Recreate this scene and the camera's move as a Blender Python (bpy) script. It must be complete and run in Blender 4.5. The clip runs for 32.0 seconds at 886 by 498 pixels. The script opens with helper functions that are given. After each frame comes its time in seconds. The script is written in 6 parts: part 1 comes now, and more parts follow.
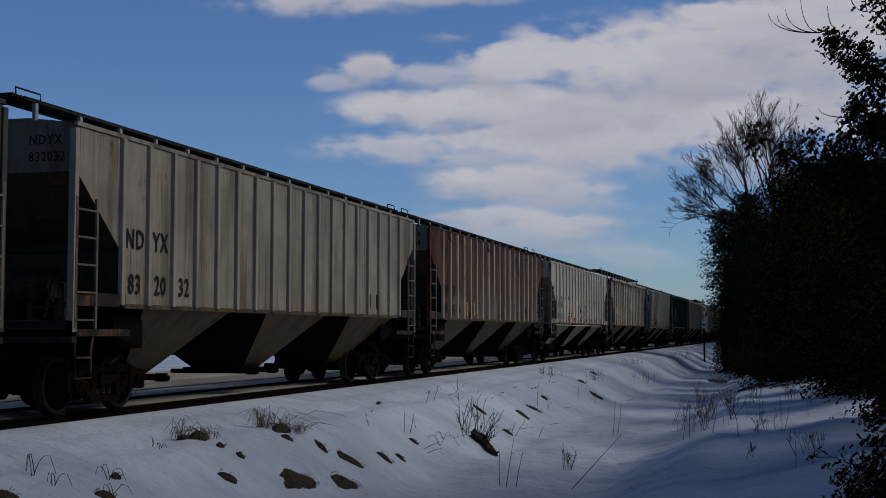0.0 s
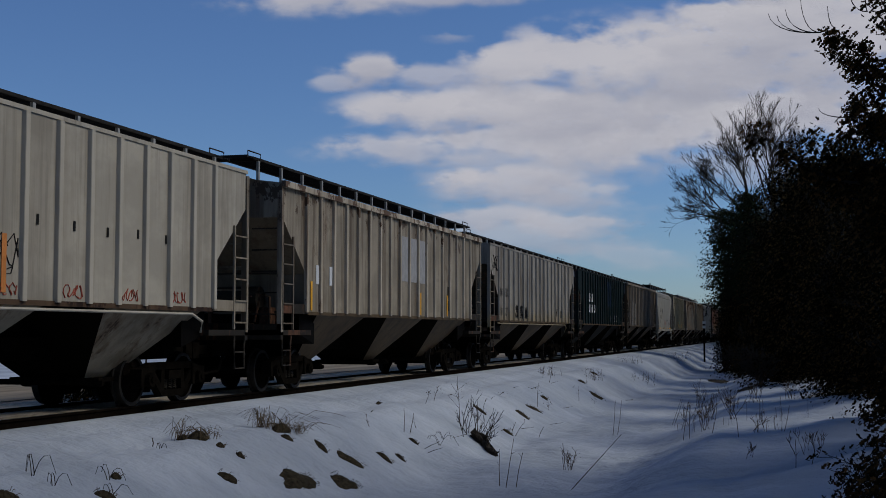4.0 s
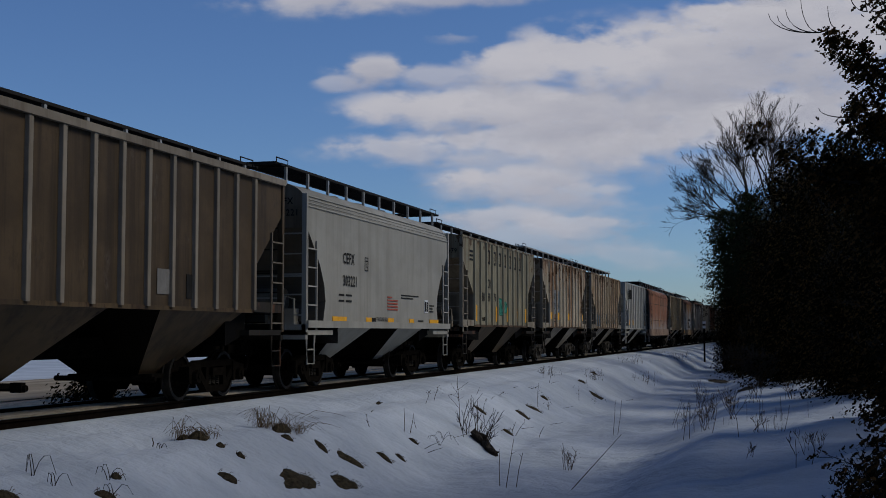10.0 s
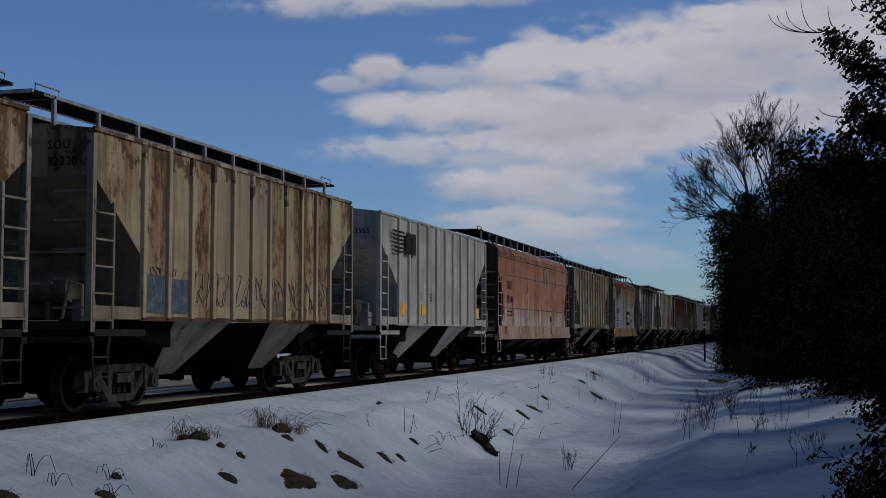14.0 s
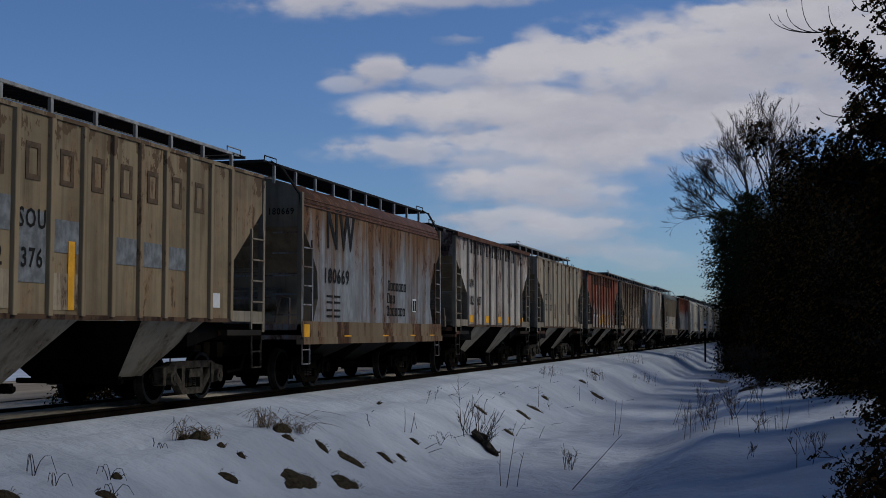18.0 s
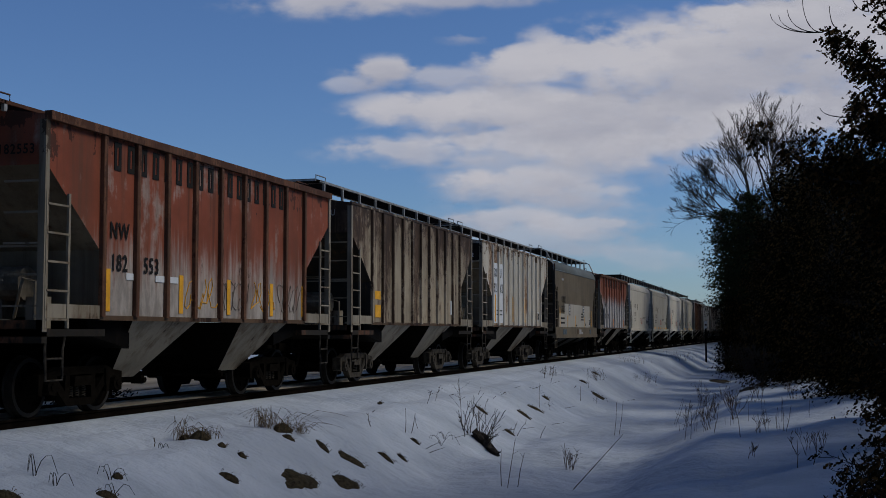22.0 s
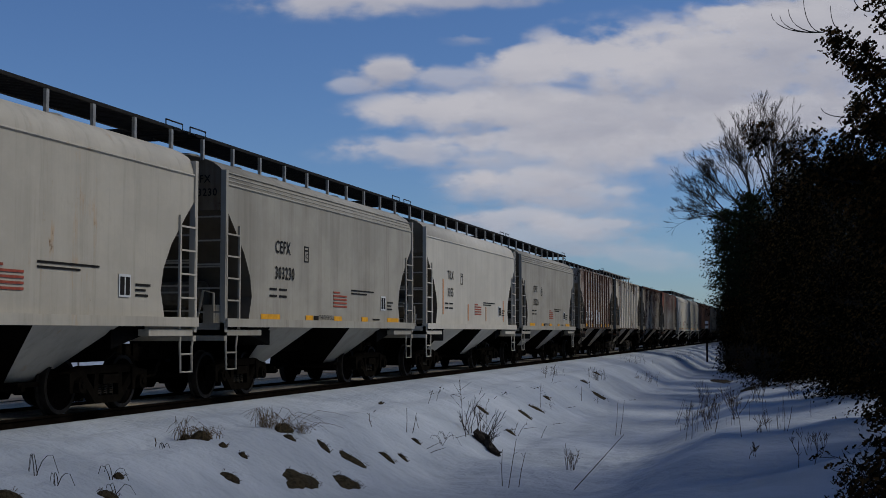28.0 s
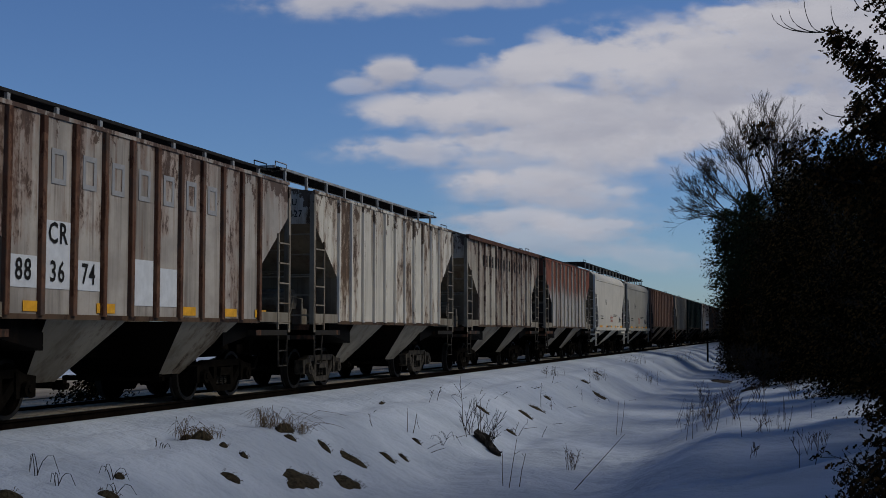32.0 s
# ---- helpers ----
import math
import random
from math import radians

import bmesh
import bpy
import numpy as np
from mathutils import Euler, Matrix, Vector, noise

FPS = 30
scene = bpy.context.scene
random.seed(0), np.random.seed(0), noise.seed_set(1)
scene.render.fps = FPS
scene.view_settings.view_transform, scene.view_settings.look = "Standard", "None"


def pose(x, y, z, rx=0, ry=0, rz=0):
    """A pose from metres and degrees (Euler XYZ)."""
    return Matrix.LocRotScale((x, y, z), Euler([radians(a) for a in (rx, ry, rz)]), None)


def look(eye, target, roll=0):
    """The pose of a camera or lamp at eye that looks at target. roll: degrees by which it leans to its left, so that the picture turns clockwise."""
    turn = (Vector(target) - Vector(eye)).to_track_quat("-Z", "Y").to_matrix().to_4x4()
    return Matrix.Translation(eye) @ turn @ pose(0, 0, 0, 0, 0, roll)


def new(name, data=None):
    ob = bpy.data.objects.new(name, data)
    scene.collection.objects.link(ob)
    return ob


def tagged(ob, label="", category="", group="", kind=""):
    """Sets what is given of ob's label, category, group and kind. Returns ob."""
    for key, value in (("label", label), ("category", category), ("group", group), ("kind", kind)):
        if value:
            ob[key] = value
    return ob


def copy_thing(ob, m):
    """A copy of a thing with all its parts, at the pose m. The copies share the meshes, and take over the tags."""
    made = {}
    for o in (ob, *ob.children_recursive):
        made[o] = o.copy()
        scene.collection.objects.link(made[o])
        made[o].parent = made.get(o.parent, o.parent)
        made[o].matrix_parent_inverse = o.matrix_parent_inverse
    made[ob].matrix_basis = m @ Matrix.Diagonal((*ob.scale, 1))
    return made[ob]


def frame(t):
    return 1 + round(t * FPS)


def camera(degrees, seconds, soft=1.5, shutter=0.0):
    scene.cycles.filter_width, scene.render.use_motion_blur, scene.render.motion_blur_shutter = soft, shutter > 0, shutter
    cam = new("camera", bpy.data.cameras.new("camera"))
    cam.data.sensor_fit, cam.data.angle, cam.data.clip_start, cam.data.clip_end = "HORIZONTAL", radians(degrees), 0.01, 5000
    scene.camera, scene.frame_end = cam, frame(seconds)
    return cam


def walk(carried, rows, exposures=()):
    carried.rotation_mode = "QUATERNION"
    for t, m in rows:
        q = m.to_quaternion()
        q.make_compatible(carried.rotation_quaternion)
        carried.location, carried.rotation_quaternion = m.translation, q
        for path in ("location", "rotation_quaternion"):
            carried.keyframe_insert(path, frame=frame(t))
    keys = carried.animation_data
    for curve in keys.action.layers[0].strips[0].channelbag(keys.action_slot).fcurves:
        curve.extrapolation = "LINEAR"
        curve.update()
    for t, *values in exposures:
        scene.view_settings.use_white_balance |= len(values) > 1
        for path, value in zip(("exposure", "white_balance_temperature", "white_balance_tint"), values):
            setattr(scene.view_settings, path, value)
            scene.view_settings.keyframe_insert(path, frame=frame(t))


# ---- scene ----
cam = camera(38.42, 32.0, soft=0.9)
EYE = (11.21, 0.0, 1.2)
walk(cam, [(0.0, pose(*EYE, 93.738, 0, 15.41)), (14.0, pose(*EYE, 93.738, 0, 15.422)), (23.0, pose(*EYE, 93.738, 0, 15.49)),
           (32.0, pose(*EYE, 93.738, 0, 15.55))], exposures=[(0.0, 0.0), (32.0, 0.0)])

# ---- world, sun ----
SUN_ELEV, SUN_AZ = radians(44), radians(70)      # azimuth from +Y (along the track) towards +X
wd = bpy.data.worlds.new("world")
scene.world = wd
wd.use_nodes = True
wn = wd.node_tree
sky = wn.nodes.new("ShaderNodeTexSky")
sky.sky_type, sky.sun_disc = "NISHITA", False
sky.sun_elevation, sky.sun_rotation = SUN_ELEV, SUN_AZ
sky.air_density, sky.dust_density, sky.ozone_density = 1.0, 0.25, 2.0
tint = wn.nodes.new("ShaderNodeMix")           # a deep winter blue
tint.data_type, tint.blend_type = "RGBA", "MULTIPLY"
tint.inputs[0].default_value, tint.inputs[7].default_value = 1.0, (0.77, 1.04, 1.50, 1)
wn.links.new(sky.outputs[0], tint.inputs[6])
wn.links.new(tint.outputs[2], wn.nodes["Background"].inputs[0])
wn.nodes["Background"].inputs[1].default_value = 0.052
sun_data = bpy.data.lights.new("sun", "SUN")
sun_data.energy, sun_data.angle, sun_data.color = 1.58, radians(26), (1.0, 0.965, 0.88)   # behind thin cloud
sun = new("sun", sun_data)
sun_dir = Vector((math.sin(SUN_AZ) * math.cos(SUN_ELEV), math.cos(SUN_AZ) * math.cos(SUN_ELEV), math.sin(SUN_ELEV)))
sun.matrix_world = look(sun_dir * 60, (0, 0, 0))


# ---- materials ----
class Mat:
    """A small node-graph writer."""

    def __init__(self, name, rough=0.7, metal=0.0, spec=0.12):
        self.m = bpy.data.materials.new(name)
        self.m.use_nodes = True
        self.t = self.m.node_tree
        self.b = self.t.nodes["Principled BSDF"]
        self.b.inputs["Roughness"].default_value = rough
        self.b.inputs["Metallic"].default_value = metal
        self.b.inputs["Specular IOR Level"].default_value = spec
        self.coord = self.t.nodes.new("ShaderNodeTexCoord").outputs["Object"]

    def put(self, socket, v):
        if isinstance(v, bpy.types.NodeSocket):
            self.t.links.new(v, socket)
        elif isinstance(v, (tuple, list)) and len(v) == 3 and socket.type == "RGBA":
            socket.default_value = (*v, 1)
        else:
            socket.default_value = v

    def noise(self, scale=(1, 1, 1), detail=4, rough=0.6, offset=(0, 0, 0), size=1.0):
        mp = self.t.nodes.new("ShaderNodeMapping")
        self.t.links.new(self.coord, mp.inputs[0])
        mp.inputs["Scale"].default_value, mp.inputs["Location"].default_value = scale, offset
        n = self.t.nodes.new("ShaderNodeTexNoise")
        n.inputs["Scale"].default_value, n.inputs["Detail"].default_value, n.inputs["Roughness"].default_value = size, detail, rough
        self.t.links.new(mp.outputs[0], n.inputs["Vector"])
        return n.outputs[0]

    def ramp(self, fac, lo, hi, a=0.0, b=1.0):
        n = self.t.nodes.new("ShaderNodeMapRange")
        n.interpolation_type = "SMOOTHSTEP"
        for i, v in enumerate((fac, lo, hi, a, b)):
            self.put(n.inputs[i], v)
        return n.outputs[0]

    def math(self, op, a, b=0.0):
        n = self.t.nodes.new("ShaderNodeMath")
        n.operation = op
        self.put(n.inputs[0], a), self.put(n.inputs[1], b)
        return n.outputs[0]

    def mix(self, fac, a, b):
        n = self.t.nodes.new("ShaderNodeMix")
        n.data_type = "RGBA"
        self.put(n.inputs[0], fac), self.put(n.inputs[6], a), self.put(n.inputs[7], b)
        return n.outputs[2]

    def axis(self, k):
        n = self.t.nodes.new("ShaderNodeSeparateXYZ")
        self.t.links.new(self.coord, n.inputs[0])
        return n.outputs[k]

    def colour(self, c):
        self.put(self.b.inputs["Base Color"], c)

    def bump(self, h, strength=0.3, dist=0.02):
        n = self.t.nodes.new("ShaderNodeBump")
        n.inputs["Strength"].default_value, n.inputs["Distance"].default_value = strength, dist
        self.t.links.new(h, n.inputs["Height"])
        self.t.links.new(n.outputs[0], self.b.inputs["Normal"])
        return self


def plain(name, c, rough=0.7, metal=0.0, vary=0.35, size=6.0, spec=0.12):
    m = Mat(name, rough, metal, spec)
    n = m.noise(detail=5, size=size)
    m.colour(m.mix(m.ramp(n, 0.3, 0.75), tuple(v * (1 - vary) for v in c), tuple(min(1, v * (1 + vary)) for v in c)))
    m.bump(n, 0.15, 0.01)
    return m.m


PAINTS = {}


def post_paint(mat):
    """The same paint on pressed side posts: brightened for caught light, with less dirt."""
    a = dict(PAINTS[mat.name])
    a.update(name=a["name"] + "_posts", base=tuple(v * 1.12 for v in a["base"]), rust_amt=a["rust_amt"] * (1.15 if a["rust_amt"] > 0.2 else 0.55), dirt_amt=a["dirt_amt"] * 0.35)
    return POSTS.setdefault(mat.name, None) or POSTS.update({mat.name: paint(**a)}) or POSTS[mat.name]


POSTS = {}


def paint(name, base, rust=(0.14, 0.06, 0.03), rust_amt=0.3, dirt=(0.075, 0.056, 0.04), dirt_amt=0.4, seed=0, top_rust=0.0, low=None, low_z=2.4, low_w=0.7, scuff=None, scuff_amt=0.0):
    """Weathered car paint: vertical rain streaks, flaking rust that runs down from the eaves, dirt, pale scuffs, a warm
    tint.
    """
    PAINTS[name] = dict(name=name, base=base, rust=rust, rust_amt=rust_amt, dirt=dirt, dirt_amt=dirt_amt, seed=seed, top_rust=top_rust, low=low, low_z=low_z, low_w=low_w, scuff=scuff, scuff_amt=scuff_amt)
    m = Mat(name, 0.65)
    z, along = m.axis(2), m.axis(1)
    shift = m.t.nodes.new("ShaderNodeVectorMath")
    rnd = m.t.nodes.new("ShaderNodeObjectInfo")
    m.t.links.new(m.coord, shift.inputs[0]), m.t.links.new(m.math("MULTIPLY", rnd.outputs["Random"], 40.0), shift.inputs[1])
    m.coord = shift.outputs[0]
    o = (seed * 7.3, seed * 3.1, seed * 5.7)
    base = tuple(v * k for v, k in zip(base, (0.83, 0.765, 0.66)))       # warm, darker multiply in the base that offsets the blue skylight
    dirt = tuple(v * k for v, k in zip(dirt, (1.0, 0.94, 0.80)))

    def norm(n, k=9.0):
        return m.math("MULTIPLY", m.math("SUBTRACT", n, 0.5), k)

    streak = norm(m.noise((1.9, 1.9, 0.13), 7, 0.66, o))
    thin = norm(m.noise((7.5, 7.5, 0.33), 6, 0.68, o))
    fine = norm(m.noise((13, 13, 6), 6, 0.7, o))
    patch = norm(m.noise((0.55, 0.55, 0.8), 6, 0.64, o))
    spot = norm(m.noise((5.2, 5.2, 3.6), 7, 0.72, o))
    flake = norm(m.noise((3.4, 3.4, 1.4), 9, 0.7, o))
    cell = m.t.nodes.new("ShaderNodeTexWhiteNoise")          # each sheet between two posts has aged by itself
    cell.noise_dimensions = "1D"
    m.t.links.new(m.math("ADD", m.math("FLOOR", m.math("DIVIDE", along, 0.81)), seed * 13.0 + 0.5), cell.inputs["W"])
    sheet = m.math("MULTIPLY", m.math("SUBTRACT", cell.outputs[0], 0.5), 2.0 * min(1.0, rust_amt * 3))
    streak = m.math("ADD", streak, m.math("MULTIPLY", sheet, 0.45))
    patch = m.math("ADD", patch, m.math("MULTIPLY", sheet, 0.5))
    k = min(1.0, 0.15 + dirt_amt * 2.2)
    c = m.mix(m.ramp(patch, -1.2, 1.2), tuple(v * (1 - 0.2 * k) for v in base), tuple(min(1, v * (1 + 0.14 * k)) for v in base))
    if low:
        lc = m.mix(m.ramp(flake, -1.0, 1.0), tuple(v * 0.6 for v in low), tuple(v * 0.95 for v in low))
        c = m.mix(m.ramp(m.math("ADD", z, m.math("MULTIPLY", m.math("ADD", streak, thin), 0.23 * low_w)), low_z - 0.36 * low_w, low_z + 0.64 * low_w), lc, c)
    if scuff:
        sm = m.math("ADD", m.math("MULTIPLY", streak, 0.6), m.math("ADD", m.math("MULTIPLY", patch, 0.8), m.math("MULTIPLY", flake, 0.4)))
        c = m.mix(m.math("MULTIPLY", m.ramp(sm, 1.3 - scuff_amt * 2.0, 2.4 - scuff_amt * 2.0), 0.75), c, scuff)
    c = m.mix(m.math("MULTIPLY", m.ramp(streak, -0.6, 1.3), dirt_amt), c, dirt)
    c = m.mix(m.math("MULTIPLY", m.ramp(m.math("ADD", thin, m.math("MULTIPLY", streak, 0.4)), 0.0, 1.6), dirt_amt * 0.9), c, dirt)
    c = m.mix(m.math("MULTIPLY", m.ramp(m.math("ADD", patch, m.math("MULTIPLY", fine, 0.4)), 0.7, 2.0), dirt_amt * 0.8), c, dirt)
    hi = m.ramp(z, 2.0, 4.2, 0.0, top_rust * 8.0) if top_rust else 0.0
    mass = m.math("ADD", m.math("ADD", m.math("MULTIPLY", streak, 0.55), m.math("MULTIPLY", flake, 0.6)), m.math("ADD", m.math("MULTIPLY", patch, 0.45), m.math("ADD", m.math("MULTIPLY", sheet, 0.45), hi)))
    edge = 1.9 - rust_amt * 3.0
    rm = m.ramp(m.math("ADD", m.math("ADD", mass, m.math("MULTIPLY", spot, 0.35)), m.math("MULTIPLY", fine, 0.42)), edge - 0.05, edge + 0.75)
    halo = m.ramp(m.math("ADD", mass, m.math("MULTIPLY", thin, 0.3)), edge - 0.9, edge + 0.3)
    c = m.mix(m.math("MULTIPLY", halo, 0.55 if rust_amt > 0.2 else 0.36 if rust_amt > 0.02 else 0.0), c, tuple(min(1, v * 1.45) for v in rust))
    r2 = m.mix(m.ramp(m.math("ADD", thin, flake), -1.0, 1.0), rust, tuple(v * 0.42 for v in rust))
    c = m.mix(m.math("MULTIPLY", rm, 0.92 if rust_amt > 0.02 else 0.0), c, r2)
    if rust_amt > 0.13:      # paint broken off in plates under the eaves, and dark runs below them
        chip = norm(m.noise((2.6, 2.6, 2.2), 5, 0.55, (o[0] + 31, o[1], o[2])))
        up = m.ramp(z, 3.1, 4.15, -1.6, 0.55 + rust_amt)
        cm = m.ramp(m.math("ADD", m.math("ADD", chip, m.math("ADD", m.math("MULTIPLY", fine, 0.4), m.math("MULTIPLY", spot, 0.35))), up), 0.95, 1.2)
        c = m.mix(m.math("MULTIPLY", cm, 0.9), c, tuple(v * 0.5 for v in rust))
        run = m.ramp(m.math("ADD", norm(m.noise((4.5, 4.5, 0.18), 5, 0.6, (o[0] + 11, o[1], o[2]))), m.ramp(z, 1.6, 4.2, -0.5, 0.5)), 0.85, 1.5)
        c = m.mix(m.math("MULTIPLY", run, 0.5), c, tuple(v * 0.6 for v in rust))
    m.colour(c)
    m.bump(m.math("ADD", m.math("MULTIPLY", fine, 0.15), rm), 0.22, 0.006)
    return m.m


# STEEL_DARK, WHEEL: shade under the cars is painted into the near-black base
STEEL_DARK = plain("near_black_steel", (0.007, 0.0058, 0.0045), 0.9, 0.0, spec=0.0)
STEEL_RUST = plain("rusty_truck_steel", (0.045, 0.037, 0.027), 0.85, 0.0, 0.7, 7)
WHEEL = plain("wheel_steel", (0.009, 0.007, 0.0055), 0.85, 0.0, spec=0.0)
TREAD = plain("worn_wheel_rim", (0.022, 0.019, 0.016), 0.6, 0.2)
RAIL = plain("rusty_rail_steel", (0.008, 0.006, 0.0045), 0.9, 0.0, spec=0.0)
RAIL_TOP = plain("worn_rail_head", (0.022, 0.020, 0.018), 0.6, 0.3)
GALV = plain("galvanised_grating", (0.33, 0.32, 0.29), 0.5, 0.3)
WALK_DARK = plain("dark_roof_steel", (0.020, 0.018, 0.015), 0.8, 0.0)
BLACKISH = plain("stencil_black", (0.016, 0.014, 0.011), 0.7)
WHITE_ST = plain("stencil_white", (0.62, 0.62, 0.60), 0.7, 0, 0.08)
GREY_ST = plain("stencil_grey", (0.31, 0.30, 0.285), 0.7, 0, 0.12)
YELLOW = plain("yellow_reflector", (0.75, 0.36, 0.03), 0.5, 0, 0.15)
ORANGE = plain("orange_reflector", (0.60, 0.22, 0.06), 0.5, 0, 0.15)
REDST = plain("stencil_red", (0.35, 0.08, 0.05), 0.7)
PATCHG = plain("greyed_paint_panel", (0.17, 0.158, 0.14), 0.7, 0, 0.15)
GREENST = plain("graffiti_green", (0.05, 0.22, 0.15), 0.7)
NAVY = plain("dark_blue_repaint", (0.006, 0.016, 0.042), 0.6)
BROWN_ST = plain("faded_brown_stencil", (0.10, 0.068, 0.042), 0.8)
FADED = plain("faded_spray_paint", (0.19, 0.15, 0.12), 0.8)
FADED_BLUE = plain("faded_blue_spray", (0.085, 0.11, 0.125), 0.8)
PALE_BLUE = plain("faded_blue_grey_panel", (0.17, 0.18, 0.18), 0.8)
BLUEG = plain("air_tank_grey", (0.15, 0.125, 0.09), 0.6)


def snow_material():
    m = Mat("packed_snow", 0.85, 0.0, 0.05)
    big = m.noise(size=0.35, detail=3)
    mid = m.noise(size=2.2, detail=5)
    fine = m.noise(size=14, detail=5)
    c = m.mix(m.ramp(big, 0.35, 0.7), (0.365, 0.395, 0.43), (0.485, 0.515, 0.545))
    speck = m.ramp(m.noise(size=5.0, detail=8, rough=0.8), 0.68, 0.78)
    c = m.mix(m.math("MULTIPLY", speck, 0.35), c, (0.28, 0.24, 0.19))
    m.colour(c)
    crust = m.noise((4.2, 4.6, 4.2), 6, 0.68)
    m.bump(m.math("ADD", m.math("ADD", m.math("MULTIPLY", mid, 2.2), m.math("MULTIPLY", crust, 0.35)), m.math("MULTIPLY", fine, 0.12)), 0.75, 0.07)
    return m.m


SNOW = snow_material()


# ---- mesh helpers ----
def ob_from(name, bm, material, parent=None, label=""):
    me = bpy.data.meshes.new(name)
    bm.normal_update()
    bm.to_mesh(me)
    bm.free()
    for mm in (material if isinstance(material, (list, tuple)) else [material]):
        me.materials.append(mm)
    ob = new(name, me)
    if parent is not None:
        ob.parent = parent
    if label:
        ob["label"] = label
    return ob


part = ob_from


def share(name, me, parent, m=None, label=""):
    ob = new(name, me)
    ob.parent = parent
    if m is not None:
        ob.matrix_basis = m
    if label:
        ob["label"] = label
    return ob


def box(bm, x0, x1, y0, y1, z0, z1, mi=0):
    vs = [bm.verts.new((x, y, z)) for z in (z0, z1) for y in (y0, y1) for x in (x0, x1)]
    for f in ((0, 2, 3, 1), (4, 5, 7, 6), (0, 1, 5, 4), (2, 6, 7, 3), (0, 4, 6, 2), (1, 3, 7, 5)):
        bm.faces.new([vs[i] for i in f]).material_index = mi
    return bm


def beam(bm, a, b, w, h=None, mi=0):
    """A square bar from a to b."""
    a, b, h = Vector(a), Vector(b), h or w
    d = (b - a).normalized()
    u = d.cross(Vector((0, 0, 1)))
    u = Vector((1, 0, 0)) if u.length < 1e-3 else u.normalized()
    v = d.cross(u)
    q = [[bm.verts.new(p + u * (sx * w / 2) + v * (sy * h / 2)) for sx, sy in ((-1, -1), (1, -1), (1, 1), (-1, 1))] for p in (a, b)]
    for i in range(4):
        bm.faces.new((q[0][i], q[0][(i + 1) % 4], q[1][(i + 1) % 4], q[1][i])).material_index = mi
    bm.faces.new(q[0][::-1]).material_index = mi
    bm.faces.new(q[1]).material_index = mi
    return bm


def tube(bm, pts, r0, r1, n=6, mi=0):
    """A tapered tube through the points."""
    rings = []
    for i, p in enumerate(pts):
        p = Vector(p)
        d = (Vector(pts[min(i + 1, len(pts) - 1)]) - Vector(pts[max(i - 1, 0)]))
        d = d.normalized() if d.length > 1e-6 else Vector((0, 0, 1))
        u = d.orthogonal().normalized()
        v = d.cross(u)
        r = r0 + (r1 - r0) * i / max(1, len(pts) - 1)
        rings.append([bm.verts.new(p + (u * math.cos(k * math.tau / n) + v * math.sin(k * math.tau / n)) * r) for k in range(n)])
    for a, b in zip(rings, rings[1:]):
        for k in range(n):
            bm.faces.new((a[k], a[(k + 1) % n], b[(k + 1) % n], b[k])).material_index = mi
    for ring, s in ((rings[0], -1), (rings[-1], 1)):
        if n > 2:
            bm.faces.new(ring[::s]).material_index = mi
    return bm


def prism(bm, poly, x0, x1, mi=0):
    """Extrudes a (y, z) polygon from x0 to x1."""
    a = [bm.verts.new((x0, y, z)) for y, z in poly]
    b = [bm.verts.new((x1, y, z)) for y, z in poly]
    n = len(poly)
    for i in range(n):
        bm.faces.new((a[i], a[(i + 1) % n], b[(i + 1) % n], b[i])).material_index = mi
    bm.faces.new(a[::-1]).material_index = mi
    bm.faces.new(b).material_index = mi
    bmesh.ops.recalc_face_normals(bm, faces=bm.faces)
    return bm


def cyl_x(bm, c, r, x0, x1, n=20, mi=0):
    return tube(bm, [(x0, c[0], c[1]), (x1, c[0], c[1])], r, r, n, mi)


def bmo():
    return bmesh.new()


# ---- ground ----
def lerp_table(tab, v):
    for (a, za), (b, zb) in zip(tab, tab[1:]):
        if v <= b:
            k = min(1, max(0, (v - a) / (b - a)))
            k = k * k * (3 - 2 * k)
            return za + (zb - za) * k
    return tab[-1][1]


PROFILE = [(-60, -0.6), (-30, -0.45), (-12, -0.35), (-5, -0.32), (-2.4, -0.24), (-1.5, -0.17), (-0.85, -0.14), (-0.62, -0.05), (0.0, -0.035), (0.62, -0.05), (0.7, -0.15), (0.80, -0.15), (0.92, -0.115), (1.9, -0.2), (2.7, -0.36),
           (5.3, -1.42), (7.6, -1.5), (10.0, -0.75), (14.0, -0.3), (30, 0.2), (60, 0.6)]


def ground_z(x, y):
    z = lerp_table(PROFILE, x)
    if x > 1.3:
        k = min(1, (x - 1.3) / 2.0)
        k2 = 0.16 if y < 24 else 0.16 - 0.11 * min(1, (y - 24) / 16)
        z += k * (k2 * noise.noise((x * 0.55, y * 0.35, 3.0)) + 0.05 * noise.noise((x * 1.7, y * 1.4, 9.0)) + 0.018 * noise.noise((x * 3.4, y * 2.4, 2.0)) + 0.004 * noise.noise((x * 6.5, y * 4.5, 7.0)))
    if x < -3:
        z += 0.03 * noise.noise((x * 0.4, y * 0.3, 5))
    return z


def spread(a, b, step, far, grow=1.35):
    out = list(np.arange(a, b + 1e-6, step))
    s, v = step, b
    while v < far:
        s *= grow
        v += s
        out.append(v)
    s, v = step, a
    while v > -far:
        s *= grow
        v -= s
        out.insert(0, v)
    return out


